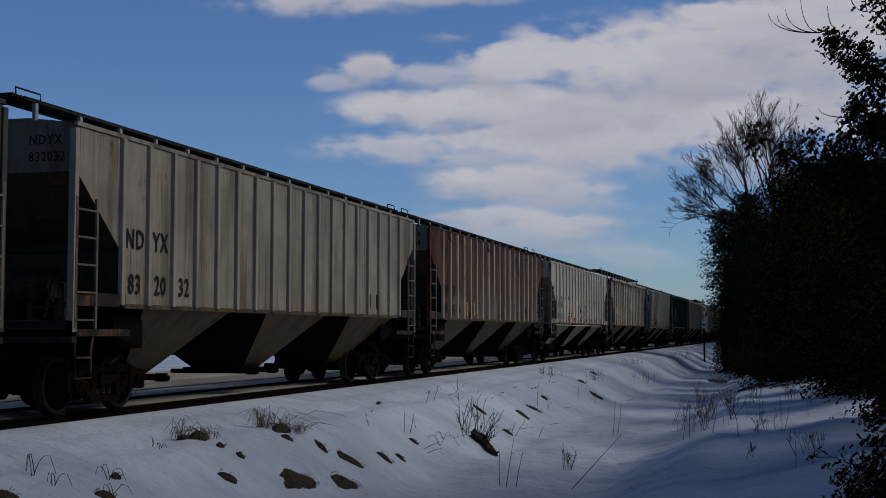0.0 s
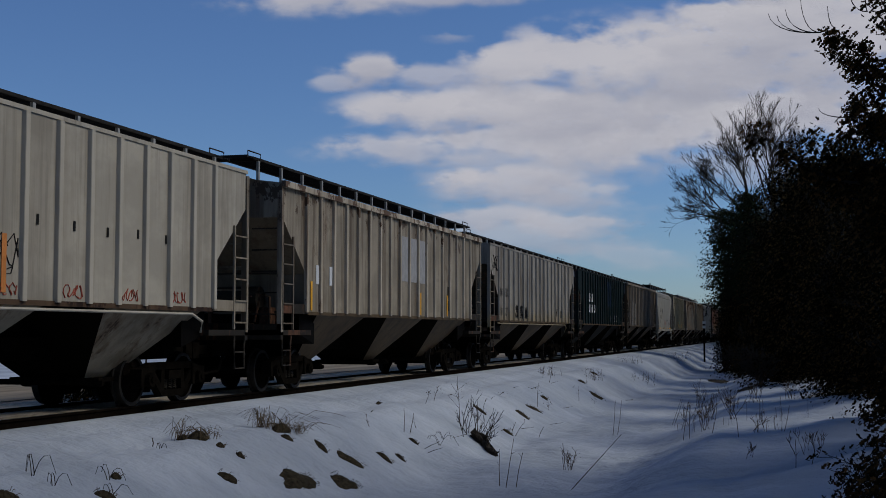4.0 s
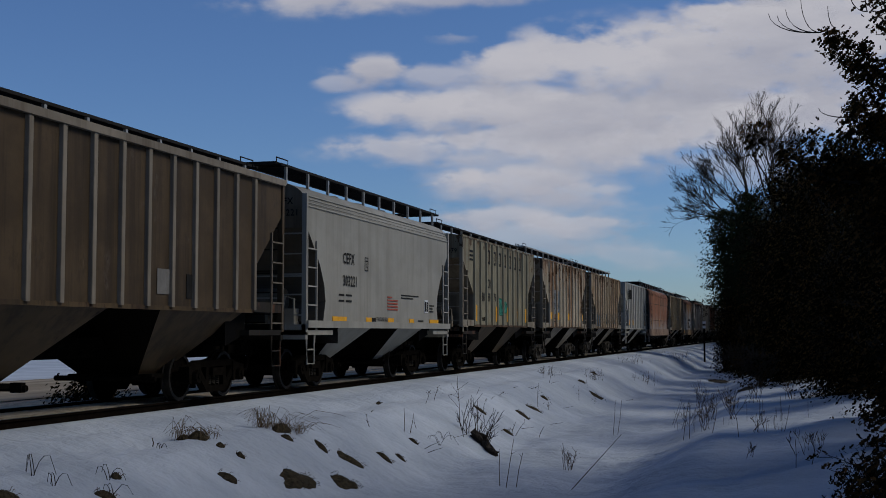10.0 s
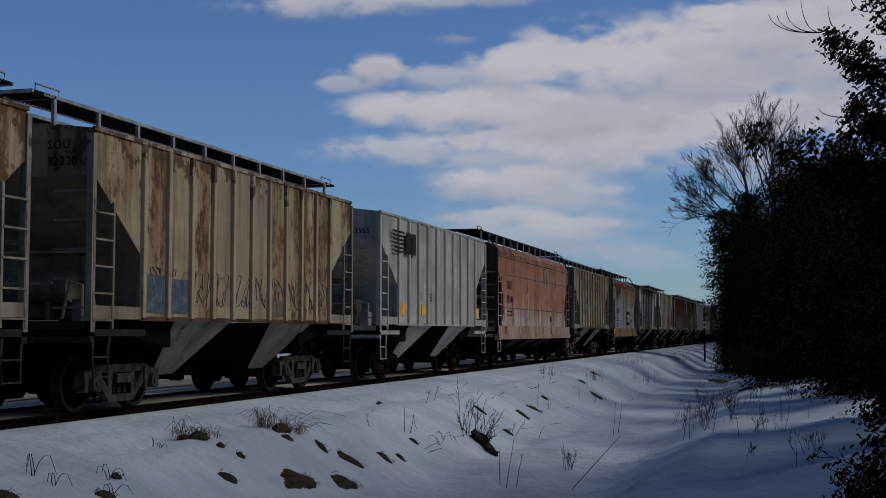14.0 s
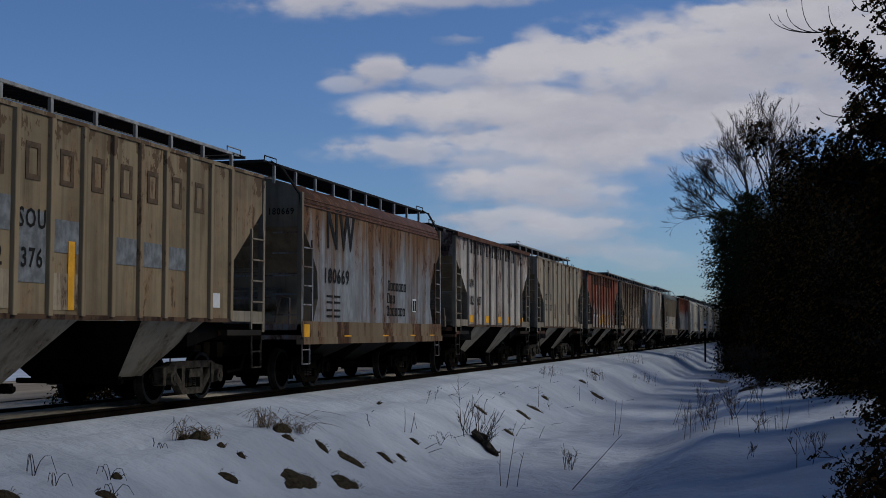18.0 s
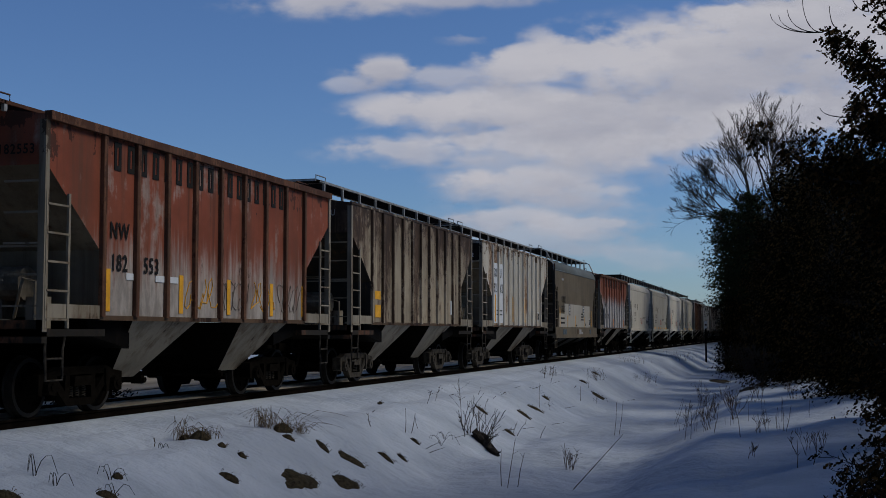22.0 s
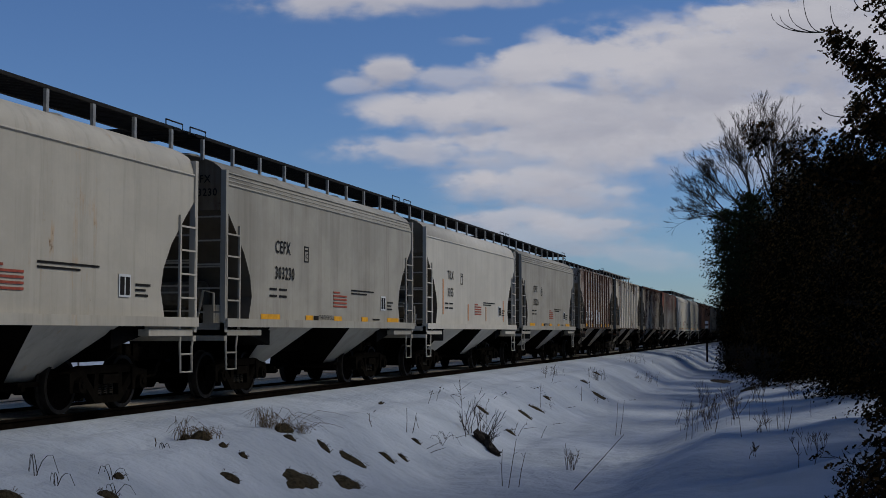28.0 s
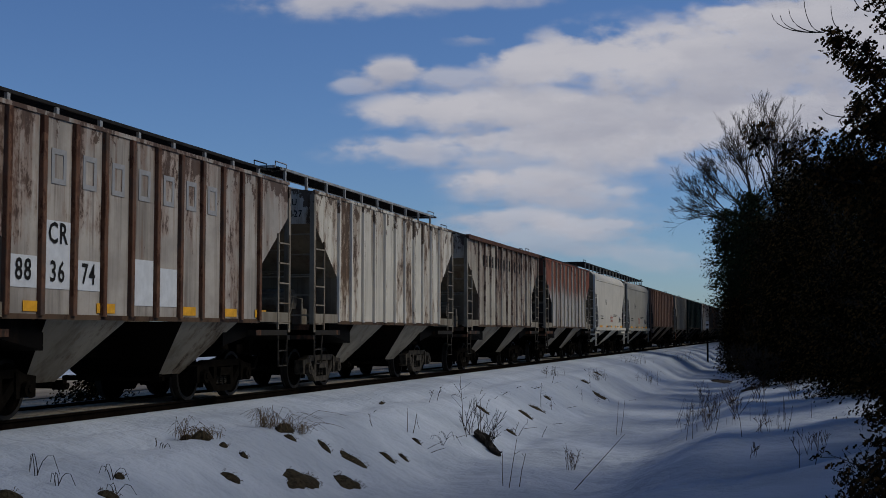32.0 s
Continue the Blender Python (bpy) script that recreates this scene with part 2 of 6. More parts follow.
def build_ground():
    xs, ys = spread(-1.0, 12.5, 0.10, 3000, 1.3), spread(7.0, 40.0, 0.17, 3500, 1.07)
    verts = [(x, y, ground_z(max(-60, min(60, x)), y)) for y in ys for x in xs]
    n = len(xs)
    faces = [(j * n + i, j * n + i + 1, (j + 1) * n + i + 1, (j + 1) * n + i) for j in range(len(ys) - 1) for i in range(n - 1)]
    me = bpy.data.meshes.new("ground")
    me.from_pydata(verts, [], faces)
    me.materials.append(SNOW)
    me.polygons.foreach_set("use_smooth", [True] * len(faces))
    tagged(new("ground", me), "snow-covered railway bank and shaded ditch", "ground", kind="structure")


build_ground()


# ---- track ----
def ballast_material():
    m = Mat("trodden_snow_and_gravel", 0.95, 0.0, 0.02)
    n, g = m.noise(size=9.0, detail=8, rough=0.75), m.noise((0.8, 0.12, 1), 5, 0.6)
    c = m.mix(m.ramp(n, 0.40, 0.60), (0.20, 0.16, 0.11), (0.45, 0.375, 0.275))
    m.colour(m.mix(m.ramp(g, 0.4, 0.65), c, (0.46, 0.39, 0.29)))
    m.bump(n, 0.6, 0.03)
    return m.m


def strip(name, cols, mat, label, category):
    """A long strip of ground laid just over the sheet; cols: (x, height over the ground)."""
    bm = bmo()
    rows = [[bm.verts.new((x, y, ground_z(x, y) + dz)) for x, dz in cols] for y in spread(4.0, 60.0, 0.5, 1500, 1.15)]
    for a, c in zip(rows, rows[1:]):
        for i in range(len(cols) - 1):
            bm.faces.new((a[i], a[i + 1], c[i + 1], c[i]))
    bmesh.ops.recalc_face_normals(bm, faces=bm.faces)
    return tagged(part(name, bm, mat), label, category, kind="structure")


BALLAST = ballast_material()
strip("track_bed", [(-0.66, 0.008), (-0.4, 0.012), (0.0, 0.012), (0.4, 0.012), (0.64, 0.006)], BALLAST, "trodden greyish snow and gravel between the rails", "track bed")
strip("track_shoulder", [(-5.1, 0.01), (-4.0, 0.02), (-3.0, 0.02), (-2.2, 0.02), (-1.5, 0.02), (-1.0, 0.012), (-0.84, 0.012), (-0.66, 0.008)], BALLAST, "gravel shoulder with thin trodden snow", "track bed")


def rail(x):
    bm = bmo()
    prof = [(-0.07, -0.17), (0.07, -0.17), (0.07, -0.155), (0.012, -0.14), (0.012, -0.045), (0.036, -0.035), (0.036, 0.0), (-0.036, 0.0), (-0.036, -0.035), (-0.012, -0.045), (-0.012, -0.14), (-0.07, -0.155)]
    a = [bm.verts.new((x + u, -700, v)) for u, v in prof]
    b = [bm.verts.new((x + u, 900, v)) for u, v in prof]
    for i in range(len(prof)):
        f = bm.faces.new((a[i], a[(i + 1) % 12], b[(i + 1) % 12], b[i]))
        f.material_index = 1 if i == 6 else 0
    bm.faces.new(a), bm.faces.new(b[::-1])
    bmesh.ops.recalc_face_normals(bm, faces=bm.faces)
    return tagged(part("rail", bm, [RAIL, RAIL_TOP]), "dark rusty steel rail lying in trodden snow", "rail", "rails of the track")


rail(0.75), rail(-0.75)


# ---- train ----
CACHE = {}


def cached(key, make, material):
    """One mesh for all alike parts."""
    k = (key, tuple(m.name for m in material) if isinstance(material, (list, tuple)) else material.name)
    if k not in CACHE:
        bm = make()
        me = bpy.data.meshes.new(str(key[0] if isinstance(key, tuple) else key))
        bm.normal_update()
        bm.to_mesh(me)
        bm.free()
        for mm in (material if isinstance(material, (list, tuple)) else [material]):
            me.materials.append(mm)
        CACHE[k] = me
    return CACHE[k]


def wheelset_bm():
    bm = bmo()
    cyl_x(bm, (0, 0), 0.085, -1.05, 1.05, 10)
    for s in (-1, 1):
        rings = [(0.66, 0.455), (0.69, 0.455), (0.70, 0.425), (0.80, 0.42), (0.80, 0.36), (0.765, 0.35), (0.75, 0.17), (0.80, 0.15), (0.80, 0.09)]
        back = [(0.66, 0.36), (0.70, 0.34), (0.70, 0.15), (0.66, 0.13), (0.66, 0.09)]
        n = 28
        for prof, mis in ((rings, (1, 1, 1, 1, 0, 0, 0, 0)), ([(0.66, 0.455)] + back, (0, 0, 0, 0, 0))):
            vs = [[bm.verts.new((s * x, r * math.cos(k * math.tau / n), r * math.sin(k * math.tau / n))) for k in range(n)] for x, r in prof]
            for (a, b), mi in zip(zip(vs, vs[1:]), mis):
                for k in range(n):
                    bm.faces.new((a[k], a[(k + 1) % n], b[(k + 1) % n], b[k])).material_index = mi
        for k in range(5):     # core holes read as dark dimples
            a = k * math.tau / 5
            tube(bm, [(s * 0.76, 0.25 * math.cos(a), 0.25 * math.sin(a)), (s * 0.772, 0.25 * math.cos(a), 0.25 * math.sin(a))], 0.04, 0.04, 8)
    bmesh.ops.recalc_face_normals(bm, faces=bm.faces)
    return bm


def sideframe_bm():
    """A cast truck side: arched top chord, dipped lower chord, spring opening, pedestal boxes."""
    bm = bmo()
    th = 0.07
    def slab(poly, x0=-th, x1=th):
        prism(bm, poly, x0, x1)
    slab([(-1.12, 0.56), (-0.72, 0.70), (0.72, 0.70), (1.12, 0.56), (1.12, 0.46), (0.70, 0.58), (-0.70, 0.58), (-1.12, 0.46)])
    slab([(-0.78, 0.50), (-0.66, 0.58), (-0.30, 0.24), (0.30, 0.24), (0.66, 0.58), (0.78, 0.50), (0.36, 0.13), (-0.36, 0.13)])
    for s in (-1, 1):
        slab([(s * 0.30, 0.22), (s * 0.42, 0.22), (s * 0.40, 0.60), (s * 0.28, 0.60)])
        slab([(s * 1.13, 0.60), (s * 0.66, 0.66), (s * 0.68, 0.30), (s * 0.76, 0.30), (s * 0.78, 0.50), (s * 1.02, 0.50), (s * 1.04, 0.30), (s * 1.13, 0.32)], -0.10, 0.10)
        cyl_x(bm, (s * 0.889, 0.43), 0.115, -0.16, 0.17, 12)
        cyl_x(bm, (s * 0.889, 0.43), 0.05, 0.17, 0.19, 6)
    slab([(-0.27, 0.42), (0.27, 0.42), (0.24, 0.56), (-0.24, 0.56)], -0.13, 0.13)
    return bm


def spring_bm():
    n = 30
    return tube(bmo(), [(0.05 * math.cos(k * math.tau / 6), 0.05 * math.sin(k * math.tau / 6), 0.25 + 0.17 * k / n) for k in range(n + 1)], 0.013, 0.013, 4)


def bogie(parent, y, kind, mat):
    bm = bmo()
    box(bm, -1.0, 1.0, -0.17, 0.17, 0.42, 0.62)
    tube(bm, [(0, 0, 0.6), (0, 0, 0.78)], 0.3, 0.3, 14)
    for s in (-1, 1):
        beam(bm, (-0.7, s * 0.36, 0.33), (0.7, s * 0.36, 0.33), 0.1, 0.14)
        for sx in (-0.74, 0.74):
            box(bm, sx - 0.06, sx + 0.06, s * 0.36 - 0.05, s * 0.36 + 0.09, 0.2, 0.55)
    k = ("bolster", kind)
    if k not in CACHE:
        me = bpy.data.meshes.new("bolster")
        bm.to_mesh(me)
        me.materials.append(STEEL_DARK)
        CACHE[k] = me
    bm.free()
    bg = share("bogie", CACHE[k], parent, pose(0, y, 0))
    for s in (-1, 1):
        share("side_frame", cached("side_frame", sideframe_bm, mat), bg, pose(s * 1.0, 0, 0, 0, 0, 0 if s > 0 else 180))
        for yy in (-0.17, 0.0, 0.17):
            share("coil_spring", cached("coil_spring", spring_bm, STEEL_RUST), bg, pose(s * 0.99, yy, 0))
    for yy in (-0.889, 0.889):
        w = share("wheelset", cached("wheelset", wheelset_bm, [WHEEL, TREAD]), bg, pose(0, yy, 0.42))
        (WHEELS_A if yy < 0 else WHEELS_B).append(w)
    return bg


WHEELS_A, WHEELS_B, TRAIN = [], [], []


def outline(kind, L):
    """The car's side in (y, z), from the middle of the car; eaves, end sheets, diagonal cut, sill."""
    h = L / 2
    if kind == "flow":
        top, sill = 3.80, 1.42
        cut = [(-h + 0.10, 3.35), (-h + 0.42, 3.05), (-h + 0.85, 2.62), (-h + 1.12, 2.2), (-h + 1.2, 1.85), (-h + 1.08, sill + 0.06), (-h + 1.08, sill)]
        left = [(-h + 0.06, top)] + cut
    elif kind == "barrel":
        top, sill = 3.80, 1.08
        left = [(-h + 0.06, top), (-h + 0.1, 3.35), (-h + 0.55, 2.95), (-h + 0.95, 2.45), (-h + 1.0, 1.9), (-h + 0.7, 1.35), (-h + 0.05, 1.3), (-h + 0.05, sill)]
    else:
        top, sill = 4.13, 1.42 if kind == "two" else 1.60
        c = 1.34 if kind == "three" else 1.45
        left = [(-h + 0.08, top), (-h + 0.08, 3.45), (-h + c, 2.38), (-h + c, sill)]
    return left + [(-y, z) for y, z in left[::-1]]


def body_bm(kind, L):
    """Hull: side sheets, sloped ends, arched roof. Slot 0 sides and roof, 1 the ends."""
    bm = bmo()
    poly = outline(kind, L)
    n = len(poly)
    if kind in ("flow", "barrel"):
        roof = [(1.58, 0.0), (1.565, 0.10), (1.53, 0.20), (1.45, 0.31), (1.32, 0.40), (1.12, 0.48), (0.85, 0.54), (0.5, 0.58)]
    else:
        roof = [(1.58, 0.0), (0.8, 0.10)]
    a = [bm.verts.new((1.58, y, z)) for y, z in poly]
    b = [bm.verts.new((-1.58, y, z)) for y, z in poly]
    bm.faces.new(a).material_index = 0
    bm.faces.new(b[::-1]).material_index = 0
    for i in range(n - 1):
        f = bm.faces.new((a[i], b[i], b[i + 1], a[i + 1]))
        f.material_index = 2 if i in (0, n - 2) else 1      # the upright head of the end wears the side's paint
    # roof
    y0, y1, zt = poly[0][0], poly[-1][0], poly[0][1]
    prof = [(x, zt + dz) for x, dz in roof] + [(-x, zt + dz) for x, dz in roof[::-1]]
    prof[0], prof[-1] = (1.58, zt), (-1.58, zt)
    ra = [a[0]] + [bm.verts.new((x, y0, z)) for x, z in prof[1:-1]] + [b[0]]
    rb = [a[-1]] + [bm.verts.new((x, y1, z)) for x, z in prof[1:-1]] + [b[-1]]
    for i in range(len(ra) - 1):
        f = bm.faces.new((ra[i], ra[i + 1], rb[i + 1], rb[i]))
        f.material_index, f.smooth = 3, kind in ("flow", "barrel")
    bm.faces.new(ra[::-1]).material_index = 2
    bm.faces.new(rb).material_index = 2
    bmesh.ops.recalc_face_normals(bm, faces=bm.faces)
    return bm


def hopper_bm(ln, ztop, zbot=0.42, bx=0.55):
    bm = bmo()
    t = [(1.57, -ln / 2), (1.57, ln / 2), (-1.57, ln / 2), (-1.57, -ln / 2)]
    b = [(bx, -0.38), (bx, 0.38), (-bx, 0.38), (-bx, -0.38)]
    va = [bm.verts.new((x, y, ztop)) for x, y in t]
    vb = [bm.verts.new((x, y, zbot + 0.06)) for x, y in b]
    # fore and aft slopes take slot 1, whose colour holds their shade
    for i in range(4):
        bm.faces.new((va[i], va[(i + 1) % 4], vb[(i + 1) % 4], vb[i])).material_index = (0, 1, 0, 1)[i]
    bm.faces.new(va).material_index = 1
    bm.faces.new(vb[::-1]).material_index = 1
    bmesh.ops.recalc_face_normals(bm, faces=bm.faces)
    return bm


def stencil_bm():
    """A blurred dark stencil on the hopper's slope."""
    bm = bmo()
    rng = random.Random(12)
    d = Vector((0.7, 0, 0.89)).normalized()
    for k in range(9):
        p = Vector((1.128 + 0.004, rng.uniform(-0.16, 0.1), 0.89)) + d * rng.uniform(-0.12, 0.10)
        e = d * rng.uniform(-0.06, 0.06) + Vector((0, rng.uniform(-0.08, 0.08), 0))
        tube(bm, [p, p + e * 0.5 + Vector((0, 0.02, 0)), p + e], 0.016, 0.012, 5)
    return bm


def gate_bm(zbot=0.42):
    bm = bmo()
    box(bm, -0.72, 0.72, -0.47, 0.47, zbot, zbot + 0.07)
    for s in (-1, 1):
        cyl_x(bm, (s * 0.5, zbot + 0.0), 0.045, -0.95, 0.95, 8)
        box(bm, 0.72, 0.9, s * 0.5 - 0.05, s * 0.5 + 0.05, zbot - 0.06, zbot + 0.08)
    return bm


def ladder(parent, x, y, z0, z1, wdt, mat, n=None):
    """Two stiles along the car's side with rungs of their own."""
    bm = bmo()
    for s in (0, wdt):
        beam(bm, (0, s, z0), (0, s, z1), 0.035, 0.05)
    lad = part("ladder", bm, mat, parent)
    lad.matrix_basis = pose(x, y, 0)
    n = n or max(3, round((z1 - z0) / 0.42))
    for k in range(n):
        z = z0 + 0.12 + (z1 - z0 - 0.3) * k / (n - 1)
        share("rung", cached(("rung", round(wdt, 2)), lambda: beam(bmo(), (0.015, 0, 0), (0.015, wdt, 0), 0.028), mat), lad, pose(0, 0, z))
    return lad


def letters(text, size, parent, m, mat, label="", squeeze=1.0, align="LEFT"):
    """Flat stencilled lettering, built in font, turned to mesh."""
    key = ("text", text, size, squeeze, align, mat.name)
    if key not in CACHE:
        cu = bpy.data.curves.new("lettering", "FONT")
        cu.body, cu.size, cu.align_x, cu.align_y = text, size, align, "BOTTOM"
        cu.resolution_u, cu.offset = 2, size * 0.018
        cu.space_line, cu.space_character = 1.0, 1.16
        tmp = bpy.data.objects.new("lettering", cu)
        me = bpy.data.meshes.new_from_object(tmp)
        me.name = "lettering"
        bpy.data.objects.remove(tmp)
        bpy.data.curves.remove(cu)
        for v in me.vertices:
            v.co.x *= squeeze
        me.materials.clear()
        me.materials.append(mat)
        CACHE[key] = me
    return share("lettering", CACHE[key], parent, m, label)


SIDE = Matrix(((0, 0, 1, 0), (1, 0, 0, 0), (0, 1, 0, 0), (0, 0, 0, 1)))    # lies a drawing on the +x side, reading along +y
FRONT = Matrix(((1, 0, 0, 0), (0, 0, -1, 0), (0, 1, 0, 0), (0, 0, 0, 1)))  # lies a drawing on the -y end


def side_text(car, text, y, z, size, mat, x=1.60, squeeze=0.84, align="LEFT"):
    return letters(text, size, car, Matrix.Translation((x, y, z)) @ SIDE, mat, squeeze=squeeze, align=align)


def panel(car, name, y, z, w, h, mat, x=1.592, label=""):
    """A thin painted or stuck-on plate on the +x side."""
    key = ("panel", round(w, 3), round(h, 3))
    me = cached(key, lambda: box(bmo(), -0.003, 0.003, 0, w, 0, h), mat)
    return share(name, me, car, pose(x, y, z), label)


def running_board(car, L, mat, z, half, posts, post_h, overhang=0.25, wide=0.5):
    """Roof walk: two long grated boards on posts with cross boards at the ends."""
    h = L / 2 + overhang
    for s in (-1, 1):
        bm = bmo()
        x0, x1 = sorted((s * half, s * (half - wide)))
        for xx in (x0 + 0.02, x1 - 0.02):
            box(bm, xx - 0.02, xx + 0.02, -h, h, z - 0.05, z)
        rb = part("running_board", bm, mat, car)
        bm = bmo()
        for k in range(int(wide / 0.1) - 1):        # open grating of upright blades
            xx = x0 + 0.1 + k * 0.1
            box(bm, xx - 0.008, xx + 0.008, -h, h, z - 0.03, z - 0.004)
        for k in range(int(2 * h / 0.1)):
            yy = -h + 0.05 + 0.1 * k
            box(bm, x0 + 0.03, x1 - 0.03, yy, yy + 0.012, z - 0.045, z - 0.006)
        tagged(part("grating", bm, WALK_DARK, rb), kind="stuff")
        n = posts
        for k in range(n):
            y = -h + 0.3 + (2 * h - 0.6) * k / (n - 1)
            share("walk_post", cached(("walk_post", round(post_h, 2)), lambda: box(bmo(), -0.025, 0.025, -0.035, 0.035, -post_h, 0.0), GALV), car, pose(s * (half - 0.03), y, z - 0.035))
    for s in (-1, 1):
        bm = bmo()
        for yy in (s * h - 0.3, s * h + 0.26):
            box(bm, -half, half, yy, yy + 0.04, z - 0.052, z - 0.002)
        eb = part("end_board", bm, mat, car)
        bm = bmo()
        for k in range(7):
            yy = s * h - 0.24 + k * 0.072
            box(bm, -half, half, yy, yy + 0.028, z - 0.036, z - 0.006)
        tagged(part("grating", bm, WALK_DARK, eb), kind="stuff")
        bm = bmo()
        yy = s * (h - 0.15)
        tube(bm, [(half - 0.05, yy - 0.3, z), (half - 0.05, yy - 0.3, z + 0.1), (half - 0.05, yy + 0.3, z + 0.1), (half - 0.05, yy + 0.3, z)], 0.014, 0.014, 5)
        part("grab_iron", bm, mat, car)


def hopper_car(s0, L, kind, label, side, end=None, ribs=None, rib_mat=None, walk_mat=None, truck=None, low_mat=None, detail=True, top_rail=None, decor=None, seams=1, walk_half=0.95, walk_z=4.62, sill_mat=None, head=None, hop=None, pipe=False, roof=None, welds=()):
    """A covered hopper car. s0: where its leading end stands when the clip starts."""
    car = tagged(new("hopper_car"), label, "freight car", "hopper cars of the train")
    end, rib_mat, walk_mat, truck, low_mat = end or side, rib_mat or post_paint(side), walk_mat or WALK_DARK, truck or STEEL_RUST, low_mat or side
    h = L / 2
    smooth = kind in ("flow", "barrel")
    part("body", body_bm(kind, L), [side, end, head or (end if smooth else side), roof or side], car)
    sill = {"two": 1.42, "three": 1.60, "flow": 1.42, "barrel": 1.08}[kind]
    # side posts
    if ribs:
        y0, y1 = (-h + 1.32, h - 1.42) if kind == "three" else (-h + 1.5, h - 1.5)
        ys = [y0 + (y1 - y0) * k / (ribs - 1) for k in range(ribs)]
        for y in ys:
            share("side_post", cached(("side_post", kind), lambda: prism_rib(sill, 4.08), rib_mat), car, pose(1.58, y, 0))
        bm = bmo()      # the posts of the hidden side in one piece
        for y in ys:
            box(bm, -1.64, -1.58, y - 0.055, y + 0.055, sill, 4.08)
        tagged(part("side_posts", bm, rib_mat, car), kind="stuff")
    # eave rail and sills
    for s in (-1, 1):
        if not smooth:
            bm = bmo()
            box(bm, s * 1.55, s * (1.66 if top_rail else 1.60), -h + 0.05, h - 0.05, 4.05 if top_rail else 4.09, 4.17 if top_rail else 4.15)
            part("top_chord", bm, top_rail or side, car)
        else:
            for zq in welds:
                share("weld_seam", cached(("weld_seam", round(L, 2), zq), lambda: tube(bmo(), [(0, -h + 1.05, zq), (0, h - 1.05, zq)], 0.02, 0.02, 6), FADED), car, pose(s * 1.578, 0, 0))
            for q in range(seams):
                r, zq = (0.026, 3.80) if q == 0 else (0.015, 3.80 + 0.075 * q)
                share("roof_seam", cached(("roof_seam", round(zq, 2), round(L, 2)), lambda: tube(bmo(), [(0, -h + 0.08, zq), (0, h - 0.08, zq)], r, r, 6), roof or side), car, pose(s * (1.58 - 0.2 * (zq - 3.8)), 0, 0))
        bm = bmo()
        box(bm, s * 1.50, s * (1.66 if smooth else 1.60), -h + (0.02 if smooth else 1.45), h - (0.02 if smooth else 1.45), sill - (0.13 if smooth else 0.05), sill + 0.02)
        if kind == "barrel":
            box(bm, s * 1.48, s * 1.63, -h + 0.02, h - 0.02, sill - 0.02, sill + 0.34)
        part("side_sill", bm, sill_mat or (P["hopmid"] if low_mat is P["lowdark"] else P["sillrust"] if low_mat is P["lowgrey"] else low_mat), car)
    # ends
    for s in (-1, 1):
        bm = bmo()
        box(bm, -1.6, 1.6, min(s * h, s * (h - 1.6)), max(s * h, s * (h - 1.6)), 1.14, 1.24)
        box(bm, -1.6, 1.6, min(s * h, s * (h - 0.12)), max(s * h, s * (h - 0.12)), 1.05, 1.36)
        part("end_platform", bm, P["lowdark"] if low_mat is P["lowgrey"] else low_mat, car)
        if not smooth:
            for sx in (-1, 1):
                bm = bmo()
                ya, yb = sorted((s * (h - 0.02), s * (h - 1.44)))
                box(bm, min(sx * 1.53, sx * 1.605), max(sx * 1.53, sx * 1.605), ya, yb, sill - 0.03, sill + 0.16)
                box(bm, min(sx * 1.45, sx * 1.53), max(sx * 1.45, sx * 1.53), ya, yb, sill - 0.03, sill + 0.01)
                part("end_side_sill", bm, low_mat, car)
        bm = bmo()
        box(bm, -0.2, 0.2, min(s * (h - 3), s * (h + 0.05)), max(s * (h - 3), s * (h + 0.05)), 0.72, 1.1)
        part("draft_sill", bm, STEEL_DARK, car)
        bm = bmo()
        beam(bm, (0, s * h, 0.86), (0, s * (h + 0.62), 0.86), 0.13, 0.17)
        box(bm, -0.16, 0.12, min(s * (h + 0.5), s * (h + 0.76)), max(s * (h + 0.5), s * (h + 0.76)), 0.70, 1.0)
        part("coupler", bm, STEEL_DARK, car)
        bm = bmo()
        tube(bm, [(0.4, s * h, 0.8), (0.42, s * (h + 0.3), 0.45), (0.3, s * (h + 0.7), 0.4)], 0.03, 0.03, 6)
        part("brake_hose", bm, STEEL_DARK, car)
        for sx in (-1, 1):
            bm = bmo()
            xx, yy = sx * 1.56, s * (h - 0.05)
            box(bm, xx - 0.05, xx + 0.05, yy - 0.05, yy + 0.05, 1.2, 4.05)
            part("end_post", bm, post_paint(side) if low_mat is P["lowdark"] else low_mat if low_mat is not side else (side if kind == "flow" else end), car)
        # side ladder and sill step beside the end post
        for sx in (-1, 1):
            if sx > 0 or detail:
                yy = -h + 0.06 if s < 0 else h - 0.60
                ladder(car, sx * 1.60, yy, 1.25, 3.1, 0.54, (P["laddergrey"] if low_mat is P["lowdark"] else low_mat) if sx > 0 else STEEL_DARK, 5)
                bm = bmo()
                y0 = -h + 0.14 if s < 0 else h - 0.5
                tube(bm, [(sx * 1.56, y0 + 0.02, 1.22), (sx * 1.58, y0 - 0.03, 0.98), (sx * 1.58, y0, 0.55), (sx * 1.58, y0 + 0.40, 0.55), (sx * 1.58, y0 + 0.39, 0.95), (sx * 1.56, y0 + 0.5, 1.22)], 0.02, 0.02, 6)
                tube(bm, [(sx * 1.58, y0, 0.84), (sx * 1.58, y0 + 0.4, 0.84)], 0.016, 0.016, 6)
                part("sill_step", bm, STEEL_RUST if low_mat is P["lowgrey"] else low_mat, car)
